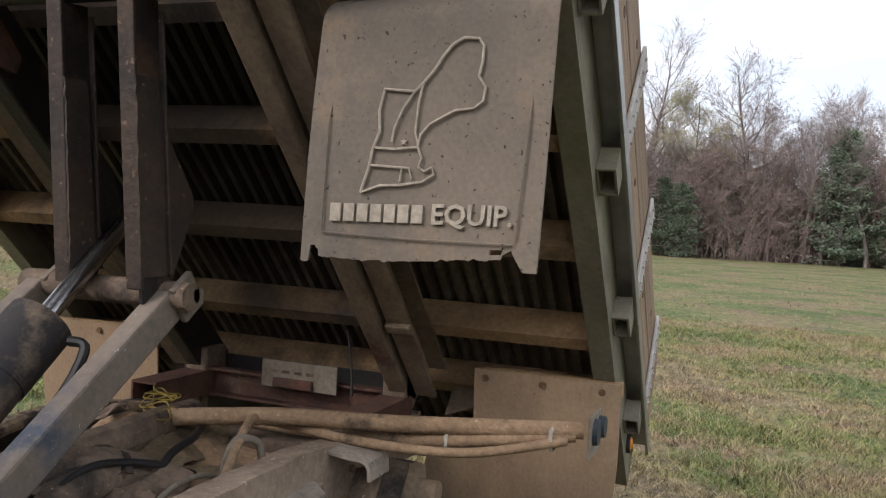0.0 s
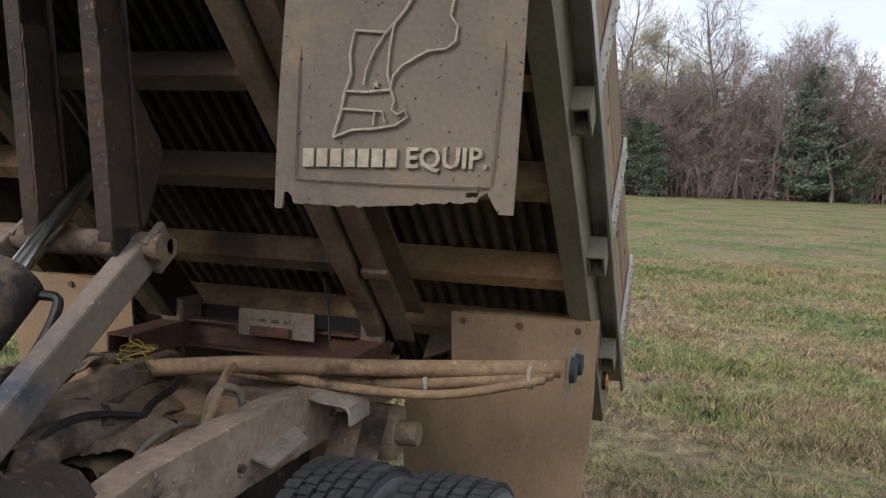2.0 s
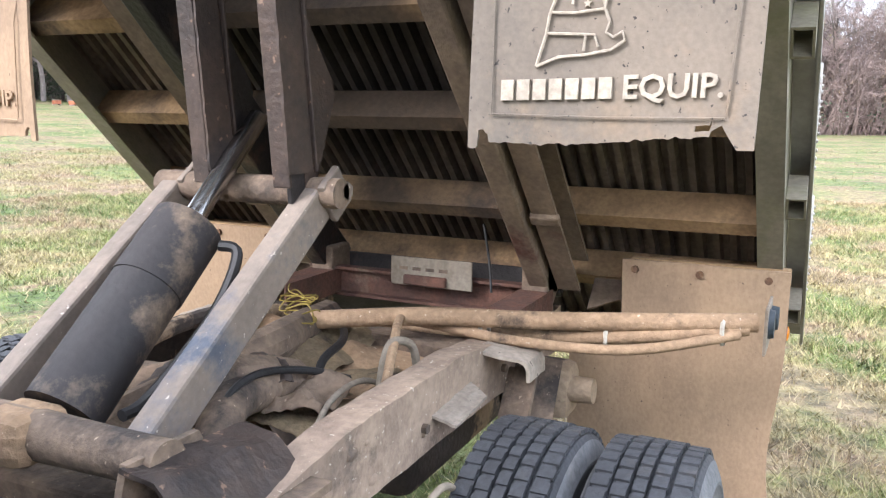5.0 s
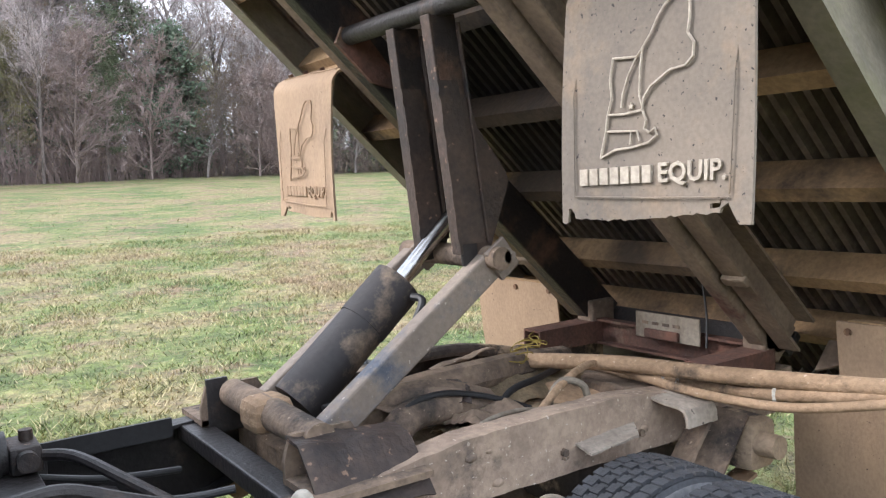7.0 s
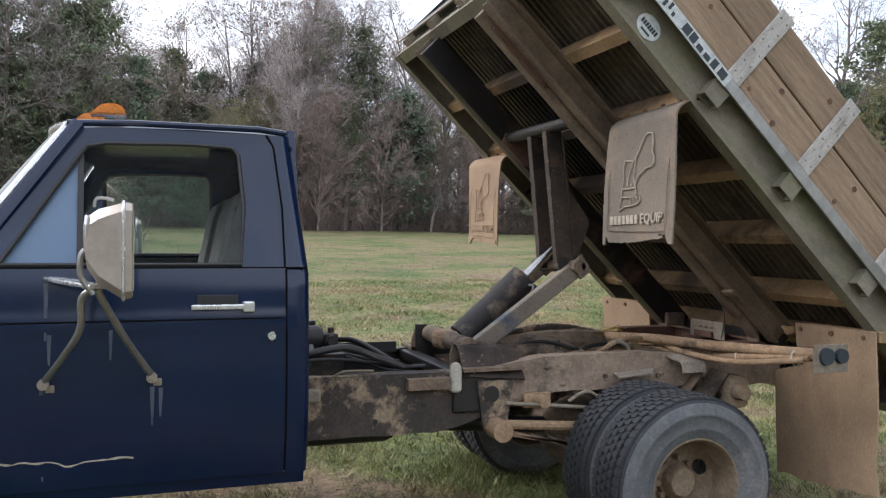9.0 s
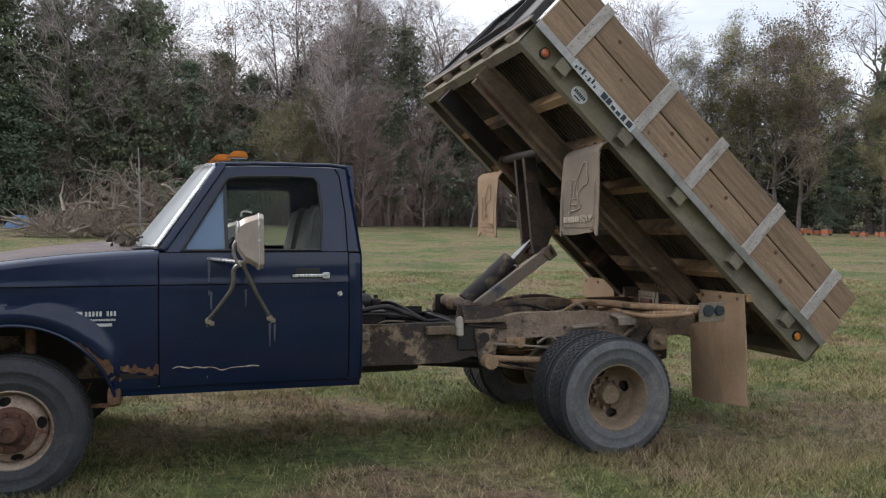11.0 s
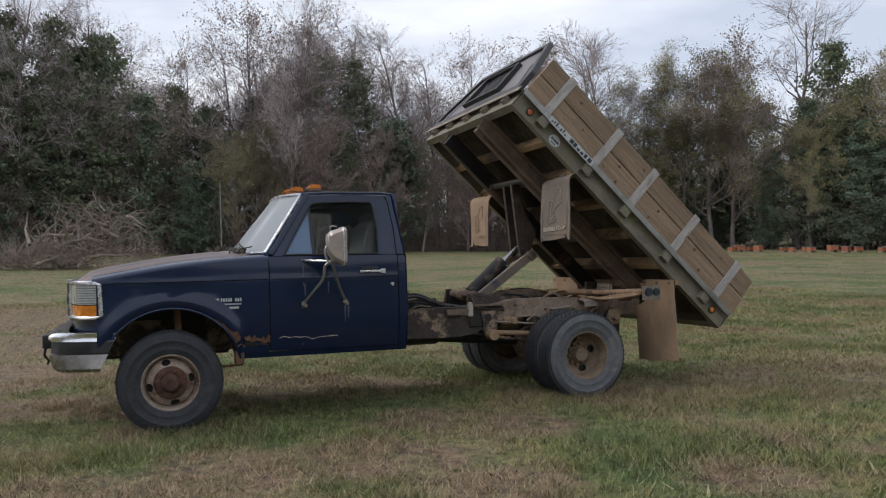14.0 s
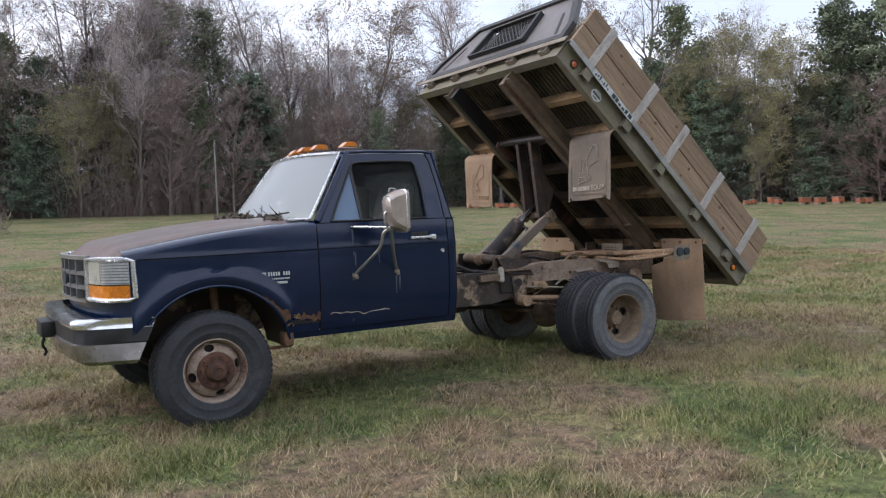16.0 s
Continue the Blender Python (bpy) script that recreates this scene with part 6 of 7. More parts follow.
bm = bmesh.new()
prism(bm, [(0.72, -0.205), (0.90, -0.205), (0.97, -0.165), (0.95, -0.12), (0.76, -0.10), (0.70, -0.15)], 1, 0.366, 0.384)
bed_part("sill_plate", bm, REDRUST, "faded red plate on the far sill")
bm = bmesh.new()
box(bm, 0.14, 0.50, -0.472, -0.458, -0.198, -0.10, None, 0.003)
bed_part("sill_plate", bm, REDRUST, "faded red plate on the near sill")


# ---- mud flaps
def flap_profile(t, curl, drop):
    """Side view of a hanging flap: a short curl at the top, then straight down."""
    if t < 0.16:
        a = t / 0.16 * math.pi / 2
        return -curl * math.sin(a), -curl * 0.7 * (1 - math.cos(a))
    return -curl - 0.03 * (t - 0.16), -curl * 0.7 - (t - 0.16) / 0.84 * (drop - curl * 0.7)


def front_flap(s, x, z, y_in, y_out, drop, mat, label):
    def pt(a, b, off=0.0):
        """a from the inner edge to the outer one, b from top to bottom."""
        px, pz = flap_profile(b, 0.11, drop)
        wav = 0.012 * math.sin(b * 3 + a * 2) + 0.02 * (a - 0.5) ** 2
        return Vector((x + px - wav - off, s * (y_in + (y_out - y_in) * (a + 0.03 * (0.5 - b))), z + pz + 0.012 * a))
    bm = bmesh.new()
    def hem(a):
        """Where the torn lower edge runs."""
        rag = 0.006 * noise.noise((a * 17, 0, 5)) + 0.005 * noise.noise((a * 45, 1, 5))
        if a < 0.035:
            return 0.998 - 0.25 * abs(a - 0.018)
        if a < 0.062:
            return 0.938 + 0.3 * rag
        if a < 0.075:
            return 0.95 + rag
        if a < 0.855:
            return 0.972 + 0.012 * math.sin(a * 5) + rag
        if a < 0.895:
            return 0.945 - 0.35 * (a - 0.855) + 2 * rag
        return 0.935 + min(1.0, (a - 0.895) / 0.05) * 0.065 + 0.15 * rag
    nu, nv = 150, 60
    vs = [[bm.verts.new(pt(i / nu, j / nv * hem(i / nu))) for j in range(nv + 1)] for i in range(nu + 1)]
    for i in range(nu):
        for j in range(nv):
            # a short tear beside the corner
            if not (0.80 < i / nu < 0.86 and j == nv - 2):
                bm.faces.new((vs[i][j], vs[i + 1][j], vs[i + 1][j + 1], vs[i][j + 1]))
    thicken(bm, 0.008)
    flap = part("mud_flap", bm, mat, truck, label, smooth=True)

    def line(points, w, name, m):
        bm = bmesh.new()
        pts = [pt(a, b, 0.0065 if s < 0 else 0.0095) for a, b in points]
        sweep(bm, pts, w, 5)
        return part(name, bm, m, flap)

    # the picture reads from the viewer's left to right
    def f(a):
        return a if s < 0 else 1 - a
    emb = LETTER if s < 0 else mat
    # raised outline of a map
    outline = ((0.20, 0.74), (0.23, 0.65), (0.24, 0.59), (0.265, 0.53), (0.255, 0.46), (0.27, 0.385), (0.40, 0.395), (0.43, 0.37), (0.475, 0.325), (0.51, 0.275), (0.545, 0.24), (0.585, 0.22), (0.65, 0.225), (0.67, 0.25), (0.67, 0.30), (0.66, 0.35), (0.69, 0.385), (0.685, 0.43), (0.65, 0.455), (0.575, 0.46), (0.53, 0.48), (0.475, 0.505), (0.44, 0.54), (0.43, 0.58), (0.45, 0.62), (0.44, 0.65), (0.465, 0.665), (0.495, 0.65), (0.505, 0.675), (0.46, 0.70), (0.37, 0.712), (0.28, 0.715), (0.20, 0.74))
    inner = (((0.40, 0.395), (0.355, 0.455), (0.325, 0.52), (0.318, 0.565)), ((0.432, 0.37), (0.42, 0.44), (0.415, 0.53), (0.43, 0.57)), ((0.24, 0.585), (0.33, 0.59), (0.43, 0.583)), ((0.23, 0.645), (0.32, 0.65), (0.40, 0.655), (0.415, 0.69)), ((0.37, 0.655), (0.365, 0.70)))
    line([(f(a + 0.05), b + 0.01) for a, b in outline], 0.0032 if s < 0 else 0.0030, "map_outline", emb)
    for p in inner:
        line([(f(a + 0.05), b + 0.01) for a, b in p], 0.0028, "map_outline", emb)
    # embossed border lines
    for p in (((0.09, 0.06), (0.085, 0.5), (0.09, 0.89), (0.5, 0.905), (0.9, 0.91)), ((0.09, 0.06), (0.5, 0.05), (0.92, 0.05)), ((0.93, 0.06), (0.925, 0.5), (0.905, 0.90))):
        line([(f(a), b) for a, b in p], 0.0022, "border_line", mat)
    # seven bars for a name, then a word
    for k in range(7):
        bm = bmesh.new()
        a0 = 0.125 + k * 0.0585
        for c0, c1, b0, b1 in ((0, 0.046, 0.788, 0.850),):
            corners = [pt(f(a0 + c), b, o) for o in (0.001, 0.008) for c, b in ((c0, b0), (c1, b0), (c1, b1), (c0, b1))]
            q = [bm.verts.new(p) for p in corners]
            for t in ((0, 1, 2, 3), (4, 5, 6, 7), (0, 1, 5, 4), (1, 2, 6, 5), (2, 3, 7, 6), (3, 0, 4, 7)):
                bm.faces.new([q[v] for v in t])
        part("raised_bar", bm, emb, flap)
    cu = bpy.data.curves.new("raised_word", "FONT")
    cu.body, cu.size, cu.extrude, cu.resolution_u = "EQUIP.", 1.0, 0.05, 2
    cu.offset = 0.02
    tmp = new("raised_word", cu)
    bpy.context.view_layer.update()
    me = bpy.data.meshes.new_from_object(tmp.evaluated_get(bpy.context.evaluated_depsgraph_get()))
    bpy.data.objects.remove(tmp)
    co = np.array([v.co for v in me.vertices])
    w, h = co[:, 0].max(), 0.70
    for v in me.vertices:
        a = 0.555 + v.co.x / w * 0.335
        v.co = pt(f(a), 0.850 - v.co.y / h * 0.067, 0.006 + v.co.z * 0.05)
    me.materials.append(emb)
    o = new("raised_word", me)
    o.parent = flap
    # star
    bm = bmesh.new()
    ctr = (0.42, 0.575)
    ring = []
    for k in range(10):
        r = 0.014 if k % 2 == 0 else 0.006
        a = math.pi / 2 + k * math.pi / 5
        ring.append((f(ctr[0] + r * 1.1 * math.cos(a)), ctr[1] - r * math.sin(a)))
    lo, hi = [bm.verts.new(pt(a, b, 0.001)) for a, b in ring], [bm.verts.new(pt(a, b, 0.007)) for a, b in ring]
    bm.faces.new(hi)
    for k in range(10):
        bm.faces.new((lo[k], lo[(k + 1) % 10], hi[(k + 1) % 10], hi[k]))
    part("star", bm, emb, flap)
    # hanger strip and bolts
    bm = bmesh.new()
    box(bm, x - 0.03, x + 0.05, s * (y_in - 0.01), s * (y_out + 0.01), z + 0.004, z + 0.014)
    part("hanger_strip", bm, TANSTEEL, flap)
    for k in range(4):
        p = pt(0.1 + 0.27 * k, 0.04, 0.002)
        bm = bmesh.new()
        cyl(bm, p, p + Vector((-0.006, 0, 0.012)), 0.010, n=8)
        part("bolt", bm, RUST, flap)


front_flap(-1, -0.010, 2.02, 0.605, 1.130, 0.595, FLAP, "scuffed grey rubber mud flap with raised map outline")
front_flap(1, -0.06, 1.968, 0.545, 1.055, 0.558, CLAYFLAP, "clay-stained mud flap with raised map outline")


def rear_flap(s, y_in, y_out, mat, label):
    bm = bmesh.new()
    def pt(u, v):
        wide = 0.0 if v < 0.27 else 0.17 * min(1, (v - 0.27) / 0.06)
        return (0.905 + 0.02 * math.sin(v * 3) + 0.02 * noise.noise((u * 2, v * 2, s)) + 0.05 * v * v, s * (y_in - wide + (y_out - y_in + wide) * u + 0.02 * v * math.sin(u * 5) + 0.018 * math.sin(v * 6.5) * v * (u > 0.5)), 1.05 - 0.80 * v + 0.055 * u * v * v + 0.022 * noise.noise((u * 5, 1, s)) * v ** 6)
    grid(bm, 24, 40, pt)
    thicken(bm, 0.010)
    fl = part("rear_mud_flap", bm, mat, truck, label, smooth=True)
    for k in range(3):
        bm = bmesh.new()
        y = s * (y_in + (y_out - y_in) * (0.08 + 0.4 * k))
        cyl(bm, (0.905, y, 1.02), (0.888, y, 1.02), 0.012, n=8)
        part("bolt", bm, RUST, fl)
    bm = bmesh.new()
    box(bm, 0.922, 0.965, s * (y_in + 0.02), s * y_out, 1.0, 1.05, None, 0.004)
    part("flap_bracket", bm, TANSTEEL, fl)


rear_flap(-1, 0.68, 1.165, CLAYFLAP, "large clay-stained rubber flap behind the dual wheels")
rear_flap(1, 0.62, 1.20, CLAYFLAP, "clay-stained rubber flap behind the far dual wheels")


# ---- the cab
def side_y(x, z):
    """Half width of the body side."""
    if z < 1.165:
        y = 1.005 - 0.16 * max(0.0, 0.78 - z) ** 1.5 * 1.2 - 0.03 * ((z - 0.98) / 0.4) ** 2
    else:
        y = 0.998 - 0.06 * (z - 1.165) - 0.25 * max(0.0, z - 1.27) ** 1.3
    if x < -3.6:
        y -= 0.030 * ((-3.6 - x) / 0.5) ** 2
    # rolled lip round the wheel arch
    d = math.hypot(x + 3.47, z - 0.44)
    if z < 1.05 and x < -2.95:
        y += 0.034 * math.exp(-((d - 0.575) / 0.062) ** 2)
    # crease
    y += 0.006 * math.exp(-((z - 1.155) / 0.012) ** 2)
    return y


def arch_low(x):
    d = x + 3.47
    if abs(d) < 0.506:
        return 0.44 + math.sqrt(0.525 ** 2 - d * d)
    return None


def panel(s, xs, low, high, rows=14, thick=0.006, inset=0.0):
    bm = bmesh.new()
    cols = []
    for x in xs:
        lo, hi = low(x), high(x)
        cols.append([bm.verts.new((x, s * (side_y(x, lo + (hi - lo) * j / rows) - inset), lo + (hi - lo) * j / rows)) for j in range(rows + 1)])
    for a, b in zip(cols, cols[1:]):
        for j in range(rows):
            bm.faces.new((a[j], b[j], b[j + 1], a[j + 1]))
    return thicken(bm, thick)


def spaced(a, b, n):
    return [a + (b - a) * i / n for i in range(n + 1)]


def hood_line(x):
    """Height of the fender's upper edge under the hood."""
    t = (x + 4.08) / 1.36
    return 1.195 + 0.155 * t + 0.03 * math.sin(math.pi * min(1, max(0, t)))


for s in S:
    # fender with wheel arch
    arch = [-3.47 - 0.505 * math.cos(math.pi * k / 26) for k in range(27)]
    xs = sorted(set([-3.99] + arch + spaced(-2.96, -2.735, 7)))
    def low(x):
        a = arch_low(x)
        if a:
            return a
        return 0.70 if x < -3.47 else 0.585
    bm = panel(s, xs, low, lambda x: hood_line(x) - 0.035, 18)
    fender = part("front_fender", bm, PAINT, truck, "dark blue front fender with rusted lower edge", smooth=True)
    bm = bmesh.new()
    pts = [(-3.47 + 0.522 * math.cos(a), s * (side_y(-3.47 + 0.522 * math.cos(a), 0.44 + 0.522 * math.sin(a)) + 0.004), 0.44 + 0.522 * math.sin(a)) for a in (math.pi * (0.05 + 0.9 * k / 30) for k in range(31))]
    sweep(bm, pts, 0.011, 8)
    part("arch_lip", bm, PAINT, fender, smooth=True)
    # inner wheel housing
    bm = bmesh.new()
    grid(bm, 20, 2, lambda u, v: (-3.47 + 0.53 * math.cos(math.pi * (0.04 + 0.75 * u)), s * (0.45 + 0.50 * v), 0.42 + 0.555 * math.sin(math.pi * (0.04 + 0.75 * u))))
    thicken(bm, 0.004)
    part("wheel_housing", bm, DARKSTEEL, fender, smooth=True)
    bm = bmesh.new()
    cyl(bm, (-3.40, s * 0.80, 0.58), (-3.42, s * 0.76, 0.98), 0.028, n=14)
    part("shock_absorber", bm, RUST, truck, smooth=True)
    # rust along the lower rear corner of the fender and a hanging rocker end
    bm = bmesh.new()
    rngr = random.Random(5)
    prev = None
    for k in range(17):
        x = -3.02 + 0.29 * k / 16
        z = 0.705 - 0.045 * k / 16 + rngr.uniform(-0.010, 0.012)
        h = rngr.uniform(0.018, 0.062)
        row = [bm.verts.new((x, s * (side_y(x, z + q) + 0.003), z + q)) for q in (0, h)]
        if prev:
            bm.faces.new((prev[0], row[0], row[1], prev[1]))
        prev = row
    prev = None
    for k in range(18):
        a = radians(20 + 34 * k / 17)
        r0, r1 = 0.526, 0.526 + (0.05 * (1 - k / 17) + 0.012) * rngr.uniform(0.5, 1.2)
        row = []
        for rr in (r0, r1):
            x, z = -3.47 + rr * math.cos(a), 0.44 + rr * math.sin(a)
            row.append(bm.verts.new((x, s * (side_y(x, z) + 0.004), z)))
        if prev:
            bm.faces.new((prev[0], row[0], row[1], prev[1]))
        prev = row
    part("rust_patch", bm, RUST, fender, "flaking rust along the seam")
    # torn gap above the loose lower panel
    bm = bmesh.new()
    prev = None
    for k in range(13):
        x = -2.955 + 0.21 * k / 12
        z = 0.672 - 0.02 * k / 12 + rngr.uniform(-0.004, 0.004)
        h = 0.020 * (1 - k / 13) + 0.004
        row = [bm.verts.new((x, s * (side_y(x, z + q) + 0.0035), z + q)) for q in (-h, h * 0.6)]
        if prev:
            bm.faces.new((prev[0], row[0], row[1], prev[1]))
        prev = row
    part("torn_gap", bm, BLACKPLASTIC, fender)
    bm = bmesh.new()
    box(bm, -3.0, -2.93, s * 0.86, s * 0.98, 0.50, 0.60, None, 0.015)
    beam(bm, (-3.28, s * 0.72, 0.46), (-2.96, s * 0.93, 0.50), 0.03, 0.02)
    part("body_mount", bm, RUST, truck)
    # rocker
    bm = panel(s, spaced(-2.98, -1.60, 20), lambda x: 0.545, lambda x: 0.588, 3, inset=0.012)
    part("rocker_panel", bm, PAINT, truck, smooth=True)
    # door
    bm = panel(s, spaced(-2.728, -1.676, 30), lambda x: 0.592, lambda x: 1.338, 24)
    door = part("door", bm, PAINT, truck, "scratched dark blue cab door", smooth=True)
    # cab corner behind the door
    bm = bmesh.new()
    rows = 24
    def corner(u, v):
        z = 0.585 + (1.840 - 0.585) * v
        y = side_y(-1.63, z) if z < 1.335 else 0.968 - (z - 1.335) * 0.392
        top = 0.045 * max(0, (z - 1.335) / 0.51)
        a = u * math.pi / 2
        xr = -1.585 - top
        if u < 0.5:
            return (-1.672 - top + (xr - 0.05 + 1.672 + top) * u * 2, s * y, z)
        b = (u - 0.5) * math.pi
        return (xr - 0.05 + 0.05 * math.sin(b), s * (y - 0.05 * (1 - math.cos(b))), z)
    grid(bm, 14, rows, corner)
    thicken(bm, 0.006)
    part("cab_corner", bm, PAINT, truck, smooth=True)

    # window frame of the door
    def up_y(z):
        return 0.968 - (z - 1.335) * 0.392
    OUT = [(-2.700, 1.340), (-2.55, 1.565), (-2.405, 1.775), (-2.385, 1.805), (-2.30, 1.815), (-2.0, 1.820), (-1.72, 1.815), (-1.695, 1.77), (-1.676, 1.55), (-1.676, 1.340)]
    INN = [(-2.610, 1.348), (-2.50, 1.52), (-2.375, 1.715), (-2.352, 1.745), (-2.29, 1.758), (-2.0, 1.765), (-1.85, 1.760), (-1.828, 1.73), (-1.815, 1.55), (-1.830, 1.348)]
    OUT, INN = ([(x, 1.335 + (z - 1.335) * 1.055) for x, z in q] for q in (OUT, INN))
    bm = bmesh.new()
    o = [bm.verts.new((x, s * up_y(z), z)) for x, z in OUT]
    i_ = [bm.verts.new((x, s * (up_y(z) - 0.006), z)) for x, z in INN]
    i2 = [bm.verts.new((x, s * (up_y(z) - 0.05), z)) for x, z in INN]
    n = len(OUT)
    for k in range(n):
        j = (k + 1) % n
        bm.faces.new((o[k], o[j], i_[j], i_[k]))
        bm.faces.new((i_[k], i_[j], i2[j], i2[k]))
    part("window_frame", bm, PAINT, door, smooth=True)
    bm = bmesh.new()
    sweep(bm, [(x, s * (up_y(z) - 0.002), z) for x, z in INN + INN[:1]], 0.008, 6)
    part("window_seal", bm, BLACKPLASTIC, door)
    # vent window: bar and pane
    bm = bmesh.new()
    beam(bm, (-2.365, s * (up_y(1.35) - 0.02), 1.348), (-2.372, s * (up_y(1.74) - 0.02), 1.735), 0.02, 0.022)
    part("vent_bar", bm, BLACKPLASTIC, door)
    bm = bmesh.new()
    prism(bm, [(-2.60, 1.352), (-2.372, 1.352), (-2.378, 1.715)], 1, -0.002, 0.002)
    bmesh.ops.transform(bm, matrix=Matrix.Identity(4), verts=bm.verts[:])
    for v in bm.verts:
        v.co.y = s * (up_y(v.co.z) - 0.02) + v.co.y
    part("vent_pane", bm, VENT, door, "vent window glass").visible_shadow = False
    # handle, lock, dents and scratch
    bm = bmesh.new()
    hy = side_y(-1.9, 1.21)
    box(bm, -2.005, -1.80, s * (hy + 0.022), s * (hy + 0.034), 1.195, 1.213, None, 0.004)
    box(bm, -1.83, -1.79, s * (hy - 0.002), s * (hy + 0.034), 1.185, 1.222, None, 0.005)
    part("door_handle", bm, BRIGHTTRIM, door, "chrome door handle")
    bm = bmesh.new()
    box(bm, -1.985, -1.845, s * (hy - 0.004), s * (hy + 0.003), 1.200, 1.245, None, 0.003)
    part("handle_recess", bm, BLACKPLASTIC, door)
    bm = bmesh.new()
    ly = side_y(-1.727, 1.096)
    cyl(bm, (-1.727, s * (ly - 0.003), 1.096), (-1.727, s * (ly + 0.008), 1.096), 0.017, 0.014, n=20)
    part("door_lock", bm, BRIGHTTRIM, door, "round chrome lock", smooth=True)
    if s < 0:
        bm = bmesh.new()
        prev = None
        for k in range(25):
            x = -2.66 + 0.47 * k / 24
            z = 0.695 + 0.007 * math.sin(k * 0.37) - 0.008 * (k > 12) + 0.014 * noise.noise((k * 0.33, 0, 0))
            w = 0.0018 + 0.007 * abs(noise.noise((k * 0.6, 2, 0)))
            row = [bm.verts.new((x, -(side_y(x, z + q) + 0.002), z + q)) for q in (-w, w)]
            if prev:
                bm.faces.new((prev[0], row[0], row[1], prev[1]))
            prev = row
        part("scratch", bm, PALEPAINT, door, "long pale scrape")
        for (x0, z0, x1, z1) in ((-2.482, 0.945, -2.477, 0.63), (-2.138, 0.935, -2.133, 0.80), (-2.47, 1.29, -2.467, 1.10), (-2.46, 1.12, -2.455, 1.02), (-2.27, 1.17, -2.267, 1.03), (-2.11, 0.93, -2.107, 0.83)):
            bm = bmesh.new()
            row = [bm.verts.new((a, -(side_y(a, b) + 0.002), b)) for a, b in ((x0, z0), (x0 + 0.015, z0), (x1 + 0.006, z1), (x1, z1))]
            bm.faces.new(row)
            part("run_mark", bm, STREAK, door)
    # tow mirror: a faceted shell open to the rear, glass, loop, arms
    my = s * 1.27

    def facet(x, hw, z0, z1, cut):
        return [(x, my + a, b) for a, b in ((-hw + cut, z0), (hw - cut, z0), (hw, z0 + cut), (hw, z1 - cut), (hw - cut, z1), (-hw + cut, z1), (-hw, z1 - cut), (-hw, z0 + cut))]
    bm = bmesh.new()
    rings = [[bm.verts.new(p) for p in facet(*q)] for q in ((-2.190, 0.094, 1.262, 1.545, 0.022), (-2.205, 0.098, 1.258, 1.549, 0.024), (-2.222, 0.097, 1.262, 1.546, 0.026), (-2.285, 0.074, 1.300, 1.528, 0.030), (-2.318, 0.062, 1.350, 1.505, 0.030), (-2.328, 0.045, 1.415, 1.49, 0.024))]
    for p, q in zip(rings, rings[1:]):
        for k in range(8):
            bm.faces.new((p[k], p[(k + 1) % 8], q[(k + 1) % 8], q[k]))
    bm.faces.new(rings[0])
    bm.faces.new(rings[-1])
    mir = part("wing_mirror", bm, MIRRORSHELL, truck, "mud-splashed bright tow mirror on tubular arms", smooth=True)
    bm = bmesh.new()
    box(bm, -2.189, -2.185, my - 0.080, my + 0.080, 1.285, 1.525, None)
    part("mirror_glass", bm, MIRROR, mir)
    bm = bmesh.new()
    ring = facet(-2.214, 0.099, 1.258, 1.550, 0.024)
    sweep(bm, ring + ring[:1], 0.0055, 6)
    part("mirror_rim", bm, BRIGHTTRIM, mir, smooth=True)
    bm = bmesh.new()
    ring = facet(-2.320, 0.063, 1.420, 1.506, 0.026)
    sweep(bm, ring[2:8], 0.005, 6)
    part("shell_edge", bm, BRIGHTTRIM, mir, smooth=True)
    bm = bmesh.new()
    sweep(bm, curve_pts([(-2.30, my, 1.27), (-2.335, my, 1.32), (-2.338, my, 1.38), (-2.325, my, 1.405)], 4), 0.010, 8)
    sweep(bm, curve_pts([(-2.30, my, 1.535), (-2.295, my, 1.560), (-2.27, my, 1.563), (-2.245, my, 1.557)], 4), 0.005, 6)
    part("mirror_loop", bm, DULLMETAL, mir, smooth=True)
    for bend in ([(-2.305, s * 1.265, 1.285), (-2.338, s * 1.235, 1.25), (-2.345, s * 1.19, 1.155), (-2.40, s * 1.10, 1.06), (-2.468, s * 1.015, 0.965)], [(-2.29, s * 1.265, 1.285), (-2.275, s * 1.24, 1.245), (-2.21, s * 1.13, 1.11), (-2.132, s * 1.015, 0.975)]):
        bm = bmesh.new()
        sweep(bm, curve_pts(bend, 5), 0.0115, 10)
        part("mirror_arm", bm, DULLMETAL, mir, smooth=True)
    bm = bmesh.new()
    beam(bm, (-2.455, s * 0.96, 1.305), (-2.29, s * 1.275, 1.292), 0.055, 0.016, (0, 0, 1), 0.005)
    part("mirror_bracket", bm, BRIGHTTRIM, mir)
    for x, z in ((-2.468, 0.96), (-2.132, 0.968)):
        bm = bmesh.new()
        cyl(bm, (x, s * 0.99, z), (x, s * 1.03, z), 0.018, n=14)
        box(bm, x + 0.004, x + 0.034, s * 0.995, s * 1.006, z - 0.032, z - 0.004, None, 0.004)
        part("mirror_foot", bm, PALEPLATE, mir, smooth=True)
    bm = bmesh.new()
    prism(bm, [(-2.36, 1.35), (-1.83, 1.35), (-1.82, 1.55), (-1.835, 1.745), (-1.87, 1.775), (-2.29, 1.77), (-2.35, 1.755)], 1, -0.002, 0.002)
    for v in bm.verts:
        v.co.y += s * (up_y(v.co.z) - 0.022)
    part("door_pane", bm, FARPANE if s > 0 else NEARPANE, door, "side window glass").visible_shadow = False
    # front pillar
    bm = bmesh.new()
